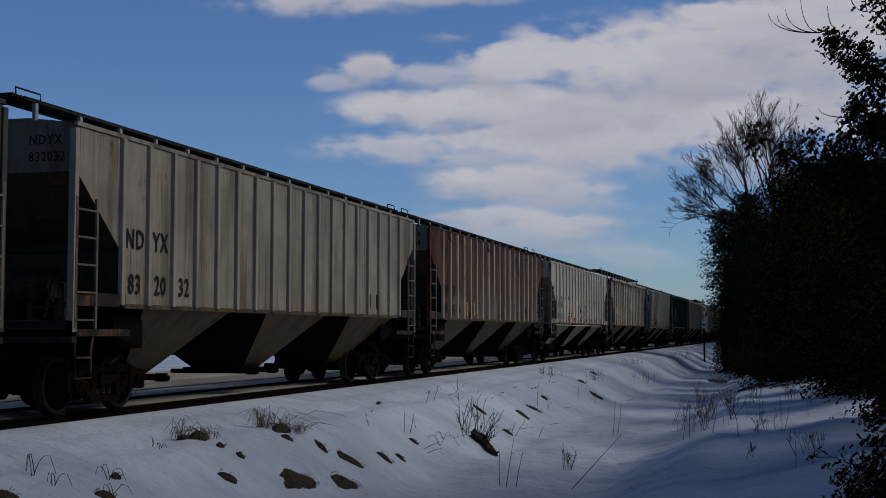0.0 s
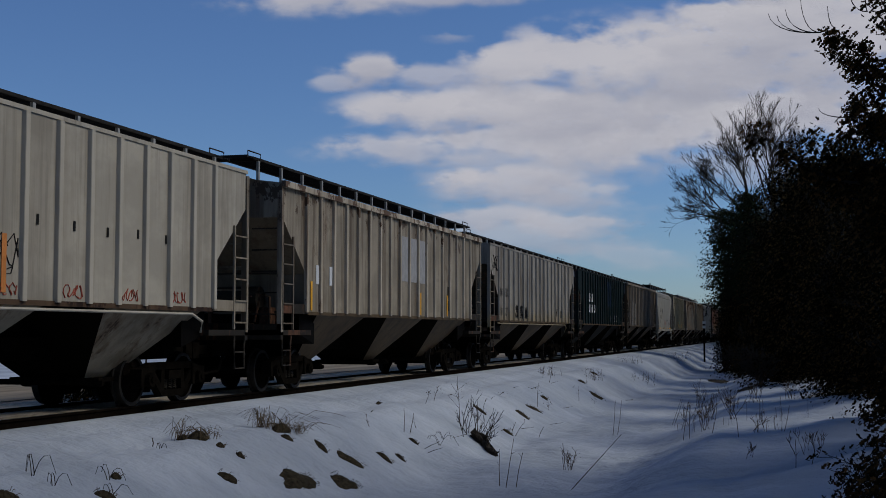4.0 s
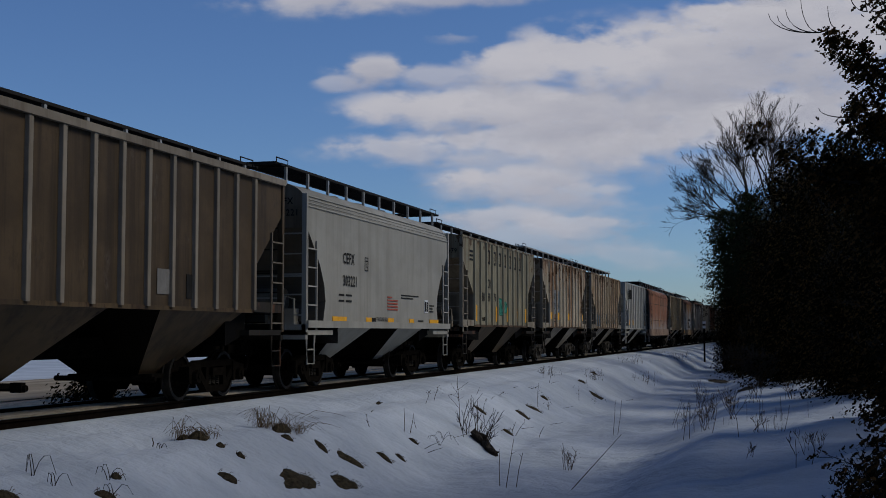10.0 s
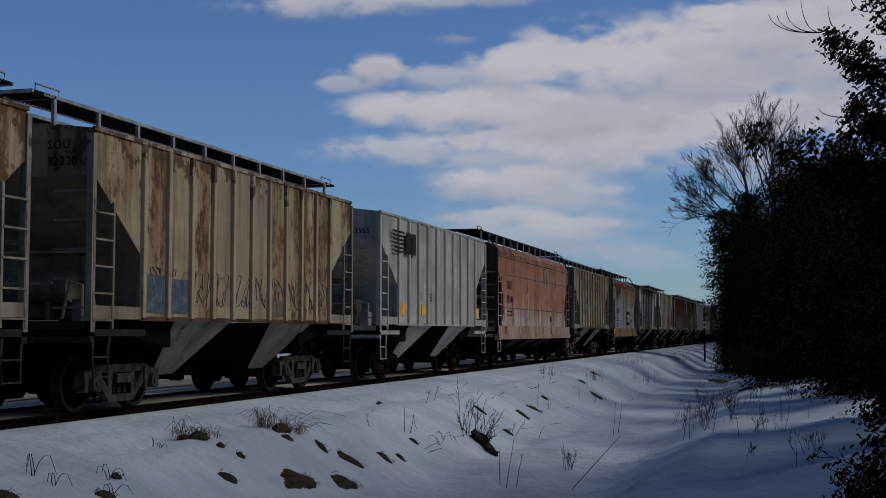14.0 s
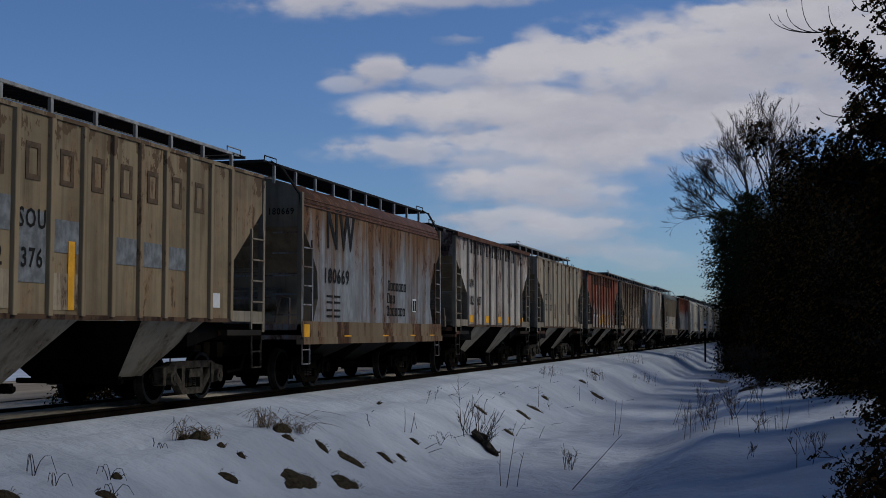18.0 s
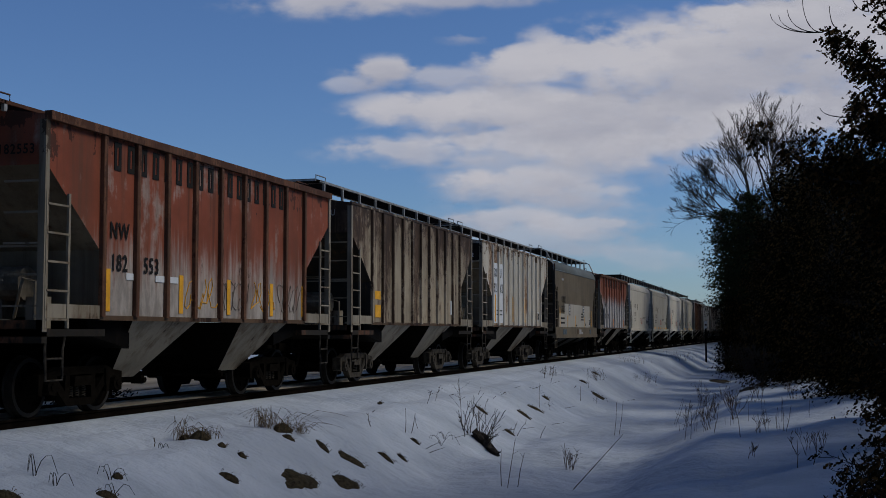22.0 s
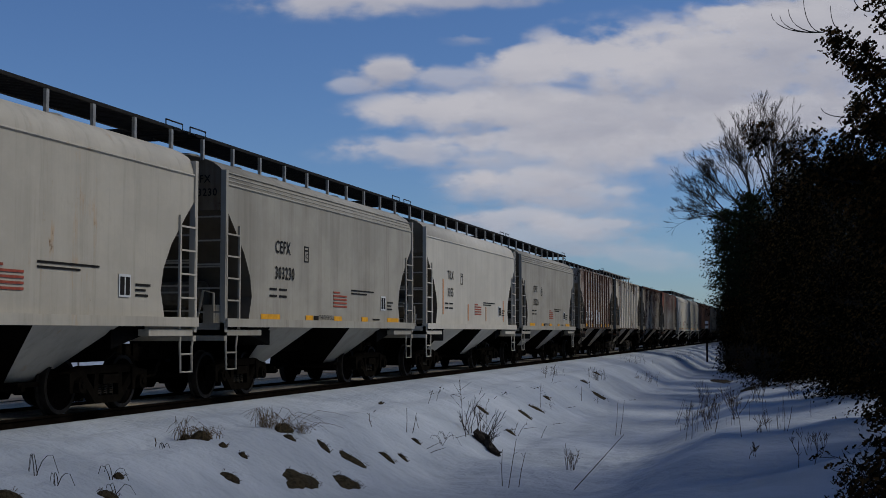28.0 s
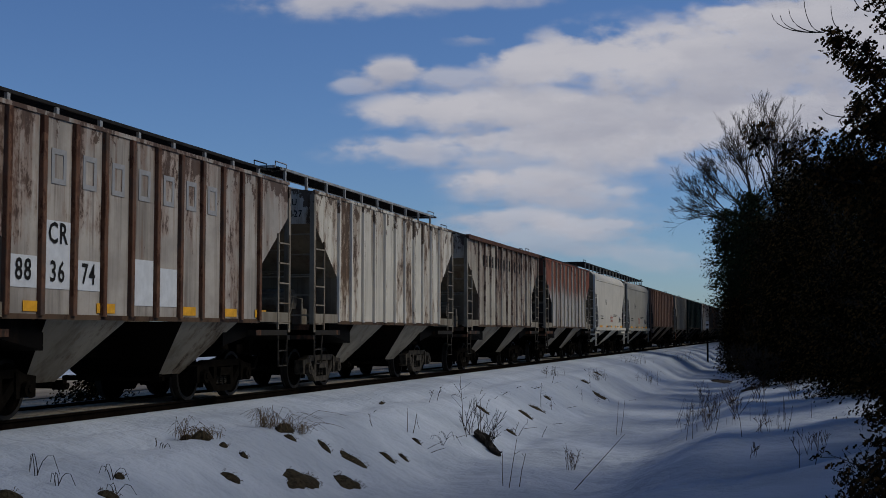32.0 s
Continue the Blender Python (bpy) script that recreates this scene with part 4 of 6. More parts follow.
hopper_car(104.92, 16.4, "three", "dark teal three-bay covered hopper car with rusty streaks", P["teal"], P["black"], 18, head=P["black"], walk_z=4.48, low_mat=P["lowdark"], truck=STEEL_DARK,
           decor=deco("OL|SX", "17|37|86", 3.2, 2.72, 0.38, pan=2, gap=0.52, end=("OLSX", ""), end_plate=(WHITE_ST, 0.8, 1.42, 3.77, 4.0), pp=[(2, 2.69, 0.4, WHITE_ST), (3, 2.69, 0.4, WHITE_ST)] + [(k, 2.17, 0.38, WHITE_ST) for k in (2, 3, 4)] + [(10, 2.55, 1.35, NAVY), (11, 2.55, 1.3, NAVY)], bars=[(12.3, 1.78, 0.32, 0.32, GREY_ST, 0.03), (13.1, 1.78, 0.32, 0.32, GREY_ST, 0.03)], tags=[(10.9, 1.7, 0.2, 0.45, 95, GREY_ST, 3)]))
hopper_car(122.69, 16.4, "three", "brown three-bay covered hopper car with pale side posts", P["taupe"], P["enddark"], 18, P["taupe_rib"], walk_half=0.8, walk_z=4.55, low_mat=P["lowdark"], truck=STEEL_DARK, top_rail=P["taupe_rib"],
           decor=deco("FU|RX", "82|70|28", 2.45, 2.45, 0.44, pan=1, gap=0.66, end=("FURX", "827028"), end_plate=PATCHG, pp=[(1, 1.66, 1.45, PATCHG), (2, 1.66, 1.4, PATCHG), (3, 1.66, 1.35, PATCHG)], bars=[(11.3, 1.8, 0.5, 0.4, PATCHG), (12.3, 1.75, 0.3, 0.4, BLACKISH)]))


def flow_car(s0, L, label, side, mark, num, refl_mat=YELLOW, refl_h=0.09, **kw):
    kw.setdefault("low_mat", side)
    bars = data_bars(2.0, 2.0) + [(5.45, 2.04 - 0.075 * k, 0.85 if k else 0.4, 0.035, REDST) for k in range(5)]
    bars += [(6.6, 2.12, 1.55, 0.03, BLACKISH), (6.6, 2.05, 1.05, 0.03, BLACKISH), (9.2, 1.9, 0.45, 0.035, BLACKISH), (9.2, 1.82, 0.3, 0.035, BLACKISH), (9.2, 1.74, 0.38, 0.035, BLACKISH)]
    bars += [(3.75, 2.62, 0.24, 0.32, BLACKISH, 0.022), (3.8, 2.84, 0.14, 0.03, BLACKISH)]
    if refl_h < 0.12:
        bars += [(1.6, 1.44, 0.9, 0.10, refl_mat), (3.85, 1.44, 0.40, 0.10, refl_mat), (5.5, 1.44, 0.47, 0.10, refl_mat), (7.3, 1.44, 0.42, 0.10, refl_mat), (9.2, 1.44, 0.9, 0.10, refl_mat), (4.3, 1.445, 0.26, 0.09, BLACKISH), (8.1, 1.48, 0.5, 0.03, BLACKISH)]
    car = hopper_car(s0, L, "flow", label, side, kw.pop("end", P["endshade"]), None, None, kw.pop("walk_mat", WALK_DARK), STEEL_DARK, walk_half=1.15, walk_z=4.66, head=P["endgrey"],
                     decor=deco(mark, num, 2.25, 2.66, 0.34, gap=0.5, end=(mark, num), refl=kw.pop("refl", ()), refl_mat=refl_mat, refl_w=0.75, refl_h=refl_h, refl_z=1.47, box_label=(8.7, 1.72), bars=bars, **kw.pop("more", {})), **kw)
    if refl_h < 0.12:
        side_text(car, "THROUGH SILL", -L / 2 + 4.6, 1.44, 0.13, BLACKISH, x=1.596, squeeze=0.85)
        side_text(car, "C", -L / 2 + 3.82, 2.66, 0.16, BLACKISH, x=1.596)
    return car


flow_car(140.27, 11.15, "light grey smooth-sided two-bay covered hopper car", P["ltgrey"], "CEFX", "303221", seams=4)
hopper_car(153.01, 11.1, "two", "soiled cream ribbed two-bay covered hopper car with dark lettering blocks", P["crcream"], P["endgrey"], 11, walk_z=4.5, low_mat=P["lowgrey"], truck=STEEL_DARK, hop=P["hopmid"],
           decor=deco("CR", "88|39|79", 2.75, 2.56, 0.40, pan=2, npan=1, gap=0.44, end=("CR", "883979"), refl=(1.7, 4.5, 6.2, 7.9, 9.3), refl_w=0.2, refl_h=0.5, refl_z=1.55, tags=[(4.9, 1.75, 0.4, 0.6, 90, GREENST, 7, 0.035), (5.7, 1.85, 0.35, 0.4, 91, GREENST, 6, 0.035), (2.45, 1.55, 0.5, 0.14, 93, BLACKISH, 3)],
                      bars=name_bars(3.34, 3.42, 7, 0.81, 0.34, 0.46, BLACKISH) + [(0.95, 3.42 + 0.13 * k, 0.42, 0.06, BLACKISH) for k in range(3)] + []))
hopper_car(165.65, 11.05, "two", "tan two-bay covered hopper car with heavy rust stains", P["sou_rust"], P["endgrey"], 11, sill_mat=P["sillrust"], walk_mat=GALV, walk_z=4.62, low_mat=P["lowgrey"],
           decor=deco("SO|U", "921|26", 2.62, 2.52, 0.36, pan=1, gap=0.42, end=("SOU", "92126"), pp=[(1, 1.95, 1.0, PALE_BLUE), (2, 1.95, 1.0, PALE_BLUE)], refl=(1.75, 3.4, 6.0, 9.6), refl_w=0.42, refl_h=0.3, refl_z=1.72, bars=data_bars(2.6, 1.75)))
hopper_car(178.23, 11.1, "two", "tan rust-streaked two-bay covered hopper car with graffiti", P["sou_tan"], P["endgrey"], 11, sill_mat=P["sillrust"], walk_mat=GALV, walk_z=4.62, low_mat=P["lowgrey"],
           decor=deco("", "", end=("SOU", "92220"), tags=[(1.7 + 1.0 * k, 1.6, 0.95, 0.65, 70 + k, FADED if k % 3 else FADED_BLUE, 2) for k in range(8)], pp=[(0, 1.5, 0.6, FADED_BLUE), (1, 1.5, 0.55, FADED_BLUE), (6, 1.5, 0.3, P["grey_patch"])]))


def ns_decor(car, h, pitch, first):
    deco("|NS", "", 0.0, 1.98, 0.26, end=("", "23555"), refl=(1.75, 3.6, 9.6), refl_w=0.42, refl_h=0.32, refl_z=1.62, split=0.0)(car, h)
    for k, bit in enumerate(("23", "555")):
        side_text(car, bit, -h + 3.3 + k * 0.85, 1.98, 0.3, BLACKISH, x=1.6)
    for k in range(6):     # striped emblem shown as bars and a block
        panel(car, "emblem_stripe", -h + 1.0 - 0.03 * k, 3.2 + 0.1 * k, 0.8 + 0.04 * k, 0.05, BLACKISH, x=1.65)
    panel(car, "emblem_block", -h + 1.98, 3.2, 0.42, 0.55, BLACKISH, x=1.65)
    panel(car, "emblem_block", -h + 2.46, 3.2, 0.4, 0.55, BLACKISH, x=1.65)


hopper_car(191.30, 10.96, "two", "silver-grey two-bay covered hopper car with a black striped emblem", P["ns"], P["ns"], 10, walk_mat=P["ns"], walk_z=4.34, walk_half=0.5, low_mat=P["ns"], truck=STEEL_DARK, decor=ns_decor)
hopper_car(203.92, 14.0, "barrel", "faded red curved-sided covered hopper car with pale scuffs", P["redbarrel"], P["enddark"], walk_z=4.66, walk_half=1.05, low_mat=P["redbarrel"], truck=STEEL_DARK, sill_mat=P["redsill"],
           seams=3, welds=(3.2, 2.05), decor=deco("SOU", "99144", 1.5, 2.62, 0.42, gap=0.5, end=("", "99144"), refl=(1.1, 2.6, 5.4, 7.2, 9.9), refl_w=0.09, refl_h=0.6, refl_z=1.6, bars=data_bars(1.5, 1.9) + [(9.6, 1.62, 0.35, 0.2, BLACKISH)]))
hopper_car(219.39, 11.1, "two", "khaki two-bay covered hopper car with faded large lettering blocks", P["southern"], P["endgrey"], 11, sill_mat=P["sillrust"], walk_mat=GALV, walk_z=4.62, low_mat=P["lowgrey"],
           decor=deco("SOU", "92|376", 3.7, 2.5, 0.36, pan=2, npan=1, gap=0.52, end=("SOU", "02376"), pp=[(1, 2.5, 0.45, PALE_BLUE), (2, 1.85, 0.95, PALE_BLUE), (3, 2.28, 0.45, PALE_BLUE), (5, 2.2, 0.4, PALE_BLUE), (6, 2.2, 0.38, PALE_BLUE), (7, 2.2, 0.36, PALE_BLUE), (1, 1.5, 0.5, P["sou_brown"]), (3, 1.5, 0.5, P["sou_brown"])], refl=(1.62, 4.4), refl_w=0.16, refl_h=0.95, refl_z=1.5,
                      bars=name_bars(2.545, 3.2, 8, 0.81, 0.34, 0.5, BROWN_ST) + [(8.9, 1.62, 0.3, 0.25, WHITE_ST)]))
hopper_car(232.34, 10.5, "barrel", "grey-blue curved-sided covered hopper car rusting from the roof", P["nwblue"], P["endgrey"], sill_mat=P["ochresill"], roof=P["roofrust"], walk_z=4.66, walk_half=1.0, low_mat=P["nwblue"], truck=STEEL_DARK,
           seams=3, decor=deco(end=("", "180669"),
                      bars=[(5.75 - 0.04 * k + 0.22 * j, 2.22 - 0.31 * k, 0.16, 0.2 if j else 0.25, BLACKISH, 0.038) for k in range(3) for j in range((7, 3, 7)[k])] + data_bars(1.5, 1.95) + data_bars(1.5, 1.65), box_label=(7.8, 1.72)))
side_text(TRAIN[-1][0], "NW", -5.25 + 1.44, 2.78, 1.2, BLACKISH, x=1.594, squeeze=0.8)
side_text(TRAIN[-1][0], "180669", -5.25 + 1.30, 2.17, 0.45, BLACKISH, x=1.594, squeeze=1.05)
panel(TRAIN[-1][0], "reflector", -5.15, 1.08, 0.3, 0.28, YELLOW, x=1.634)
for d in (2.5, 5.2, 7.5, 9.3):
    panel(TRAIN[-1][0], "reflector", -5.25 + d, 1.02, 0.45, 0.11, YELLOW, x=1.634)
hopper_car(244.48, 10.8, "two", "light grey two-bay covered hopper car with peeling rust spots", P["nwgrey"], P["endgrey"], 9, P["nwposts"], sill_mat=P["sillrust"], walk_z=4.40, low_mat=P["lowgrey"], truck=STEEL_DARK, top_rail=P["roofrust"],
           decor=deco("NW", "182|687", 2.0, 2.50, 0.38, pan=0, gap=0.52, end=("", "182687"), refl=(1.7, 3.8, 5.6, 7.2, 9.2), refl_w=0.5, refl_h=0.22, refl_z=1.5, bars=name_bars(1.9, 3.64, 17, 0.405, 0.2, 0.38, BLACKISH)))
hopper_car(256.75, 10.95, "two", "beige-grey two-bay covered hopper car with a sliding label board", P["sou_beige"], P["endgrey"], 9, sill_mat=P["sillrust"], walk_mat=GALV, walk_z=4.62, low_mat=P["lowgrey"],
           decor=deco("SO|U", "921|00", 2.0, 2.42, 0.36, pan=0, gap=0.42, end=("SOU", "92100"), bars=[(3.6, 1.75, 0.45, 0.6, BROWN_ST), (7.0, 1.95, 0.4, 0.5, BROWN_ST), (5.6, 1.65, 0.25, 0.32, BROWN_ST), (8.6, 1.75, 0.3, 0.3, BLACKISH, 0.06), (9.15, 1.72, 0.16, 0.2, BROWN_ST)]))
hopper_car(269.22, 10.8, "two", "faded red two-bay covered hopper car, greyed below with graffiti", P["nwred"], P["endgrey"], 9, P["roofrust"], sill_mat=P["sillrust"], walk_z=4.34, walk_mat=P["roofrust"], top_rail=P["roofrust"], low_mat=P["lowgrey"], truck=STEEL_DARK,
           decor=deco("NW", "182|553", 2.1, 2.5, 0.35, pan=0, gap=0.47, end=("", "182553"), refl=(1.6, 3.9, 5.7, 7.6, 9.2), refl_w=0.14, refl_h=0.62, refl_z=1.5, tags=[(4.1 + 1.3 * k, 1.55, 1.1, 0.6, 80 + k, FADED if k % 2 else YELLOW, 2) for k in range(4)],
                      bars=name_bars(1.81, 3.58, 17, 0.388, 0.2, 0.42, BLACKISH) + [(2.2, 1.98, 0.3, 0.1, WHITE_ST), (3.1, 1.98, 0.75, 0.1, WHITE_ST)]))
hopper_car(281.35, 11.1, "two", "brown-stained tan two-bay covered hopper car", P["sou_brown"], P["enddark"], 11, sill_mat=P["sillrust"], walk_mat=GALV, walk_z=4.62, low_mat=P["lowgrey"],
           decor=deco("", "", end=("SOU", "", GREY_ST), refl=(1.75,), refl_w=0.42, refl_h=0.3, refl_z=1.55, patches=[(1.75, 1.98, 0.42, 0.2, YELLOW)], bars=[(8.6, 1.7, 0.25, 0.4, WHITE_ST)]))
hopper_car(293.75, 11.1, "two", "grey-white two-bay hopper car with orange rust runs and white patch", P["sou_wht"], P["endgrey"], 11, sill_mat=P["sillrust"], walk_mat=GALV, walk_z=4.62, low_mat=P["lowgrey"],
           decor=deco("SO|U", "92|162", 2.1, 2.95, 0.42, pan=0, gap=0.5, end=("SOU", "92162", WHITE_ST), end_plate=BLACKISH, pp=[(0, 1.5, 2.0, WHITE_ST), (1, 1.5, 2.0, WHITE_ST)], refl=(1.85, 4.6, 6.6), refl_w=0.14, refl_h=0.9, refl_z=1.55, bars=data_bars(2.1, 1.9), box_label=(9.0, 1.62)))


def crdx_decor(car, h, pitch, first):
    deco("CRDX", "20021", 1.6, 2.39, 0.40, gap=0.40, end=None, refl=(3.1, 5.15, 7.75), refl_w=0.09, refl_h=0.5, refl_z=1.42,
         bars=[(1.22, 1.42, 0.09, 0.8, YELLOW), (9.72, 1.42, 0.09, 0.8, YELLOW), (1.45, 1.75, 0.95, 0.08, BLACKISH), (1.45, 1.56, 0.95, 0.08, BLACKISH), (5.2, 1.46, 0.4, 0.07, BLACKISH), (7.9, 1.5, 0.2, 0.1, BLACKISH)]
         + [(6.75, 2.0 - 0.13 * k, 0.7, 0.06, BLACKISH) for k in range(3)], box_label=(9.1, 1.5))(car, h)
    panel(car, "white_band", -h + 2.37, 1.385, 6.95, 1.045, P["bandwhite"], x=1.585)
    panel(car, "white_band", -h + 1.1, 1.385, 1.266, 0.605, P["bandwhite"], x=1.585)
    for d, w, mm in ((1.75, 0.85, FADED_BLUE), (5.95, 0.6, GREY_ST), (8.95, 0.4, FADED_BLUE), (5.4, 0.45, BROWN_ST), (6.6, 0.35, GREY_ST)):
        panel(car, "sill_plate", -h + d, 1.08, w, 0.24 if w > 0.35 else 0.12, mm, x=1.636)
    panel(car, "maker_plate", -h + 1.7, 3.42, 0.5, 0.08, GREY_ST, x=1.59)
    for d in (3.4, 7.2):
        panel(car, "warning_plate", -h + d, 1.93, 0.42, 0.5, PATCHG, x=1.594)
        bm = bmo()
        tube(bm, [(0, 0, 0), (0.006, 0, 0)], 0.16, 0.16, 18)
        part("warning_disc", bm, WHITE_ST, car).matrix_basis = pose(1.597, -h + d + 0.21, 2.18)
        bm = bmo()
        beam(bm, (0, -0.1, -0.1), (0, 0.1, 0.1), 0.02), beam(bm, (0, 0.1, -0.1), (0, -0.1, 0.1), 0.02)
        part("warning_cross", bm, BLACKISH, car).matrix_basis = pose(1.606, -h + d + 0.21, 2.18)


hopper_car(306.46, 11.3, "barrel", "brown-grey smooth covered hopper car with a clean white band", P["crdx"], P["enddark"], walk_mat=GALV, walk_z=4.68, walk_half=1.05, low_mat=P["crdx"], truck=STEEL_DARK, seams=1, decor=crdx_decor, roof=P["roofblue"])
hopper_car(319.07, 10.9, "two", "faded red over pale grey two-bay covered hopper car", P["nwred2"], P["endgrey"], 9, sill_mat=P["sillrust"], walk_z=4.34, walk_mat=P["roofrust"], top_rail=P["roofrust"], low_mat=P["lowgrey"], truck=STEEL_DARK,
           decor=deco("NW", "182|799", 2.0, 2.45, 0.36, pan=0, gap=0.6, end=("", "182799"), bars=name_bars(1.9, 3.58, 17, 0.39, 0.2, 0.42, BLACKISH), refl=(1.7, 5.0, 9.2), refl_mat=ORANGE, refl_w=0.14, refl_h=0.4))
flow_car(331.36, 11.2, "off-white smooth-sided two-bay covered hopper car with rust runs", P["white"], "NRLX", "32194", ORANGE, 0.14)
flow_car(343.64, 11.3, "warm grey smooth-sided two-bay covered hopper car", P["ltgrey2"], "CEFX", "303230", seams=4)
flow_car(356.15, 11.3, "clean white smooth-sided two-bay covered hopper car", P["white2"], "TILX", "3355", ORANGE, 0.7, refl=(), more=dict(patches=[(1.75, 1.7, 0.09, 1.0, ORANGE), (4.6, 1.55, 0.09, 0.5, ORANGE), (6.9, 1.55, 0.09, 0.45, ORANGE), (9.4, 1.55, 0.09, 0.7, ORANGE)]))
flow_car(368.50, 11.35, "warm grey smooth-sided two-bay covered hopper car with yellow markers", P["ltgrey2"], "CEFX", "303206", seams=4)
hopper_car(381.41, 10.85, "two", "worn brown-grey two-bay covered hopper car with dark side posts", P["crbrown"], P["endgrey"], 11, P["crrib"], sill_mat=P["sillrust"], walk_z=4.5, low_mat=P["lowgrey"], truck=STEEL_DARK,
           decor=deco("CR", "88|36|74", 2.0, 2.32, 0.40, pan=1, npan=0, gap=0.52, end=("CR", "883674"), pp=[(0, 1.78, 0.42, WHITE_ST), (1, 1.78, 0.92, WHITE_ST), (2, 1.78, 0.42, WHITE_ST), (4, 1.6, 0.7, WHITE_ST), (5, 1.6, 0.6, WHITE_ST)],
                      refl=(1.9, 3.7, 6.3, 7.9, 9.2), refl_w=0.5, refl_h=0.14, refl_z=1.47, bars=name_bars(2.5, 3.2, 7, 0.785, 0.36, 0.48, GREY_ST)))
hopper_car(393.52, 11.05, "two", "white two-bay covered hopper car with peeling paint and brown rust", P["souwhite2"], P["endgrey"], 11, sill_mat=P["sillrust"], walk_mat=GALV, walk_z=4.62, low_mat=P["lowgrey"], decor=deco("", "", end=("SOU", "92127")))
hopper_car(406.18, 11.05, "two", "grey-tan two-bay covered hopper car with peeling lettering blocks", P["nw3"], P["endgrey"], 11, sill_mat=P["sillrust"], walk_z=4.34, low_mat=P["lowgrey"], truck=STEEL_DARK, top_rail=P["roofrust"], decor=deco("", "", bars=name_bars(2.1, 3.3, 14, 0.42, 0.2, 0.36, BLACKISH)))
hopper_car(418.63, 11.3, "two", "brown-red faded two-bay covered hopper car", P["nwred2"], P["enddark"], 10, P["rust_rib"], sill_mat=P["sillrust"], walk_z=4.4, low_mat=P["lowgrey"], truck=STEEL_DARK)
flow_car(431.5, 11.2, "white smooth-sided two-bay covered hopper car", P["white2"], "", "")
flow_car(443.9, 11.2, "dim grey smooth-sided two-bay covered hopper car", P["ltgrey"], "", "")
hopper_car(456.4, 16.4, "three", "brown three-bay covered hopper car", P["brown4"], P["enddark"], 13, low_mat=P["lowdark"], truck=STEEL_DARK, walk_z=4.4)
s_next = 474.3
for k, (pk, kd) in enumerate((("dim_grey", "two"), ("teal", "three"), ("nwgrey", "two"), ("black", "three"), ("dim_grey", "three"), ("taupe", "three"), ("sou_beige", "two"), ("grey_lead", "three"), ("rust", "three"), ("cream", "three"))):
    ln = 11.1 if kd == "two" else 16.4
    hopper_car(s_next, ln, kd, "distant weathered covered hopper car with ribbed sides", P[pk], P["enddark"], 10, low_mat=P["lowdark"], truck=STEEL_DARK, walk_z=4.4, detail=False)
    s_next += ln + 1.45


# ---- beyond the track ----
def asphalt():
    m = Mat("worn_dry_asphalt", 0.95, 0.0, 0.02)
    n = m.noise(size=30, detail=6)
    b = m.noise((1.2, 0.08, 1), 4, 0.6)
    m.colour(m.mix(m.ramp(b, 0.35, 0.7), m.mix(n, (0.15, 0.12, 0.085), (0.26, 0.21, 0.15)), (0.36, 0.295, 0.21)))
    m.bump(n, 0.2, 0.01)
    return m.m


strip("road", [(-12.4, 0.03), (-10.5, 0.05), (-8.6, 0.06), (-6.8, 0.05), (-5.2, 0.03)], asphalt(), "worn pale grey asphalt road beside the railway", "road")

GLASS = plain("dark_car_glass", (0.015, 0.018, 0.022), 0.08, 0.25)
TYRE = plain("tyre_rubber", (0.02, 0.02, 0.02), 0.85)
ALLOY = plain("alloy_rim", (0.45, 0.46, 0.47), 0.3, 0.8)
LAMPG = plain("headlamp_glass", (0.6, 0.62, 0.64), 0.15)
TRIM = plain("black_trim", (0.02, 0.02, 0.022), 0.5)
VEHICLES = []


def car_paint(name, c):
    m = Mat(name, 0.28, 0.0, 0.5)
    n = m.noise(size=3, detail=4)
    m.colour(m.mix(m.math("MULTIPLY", m.ramp(n, 0.4, 0.8), 0.3), c, (0.22, 0.21, 0.19)))
    return m.m


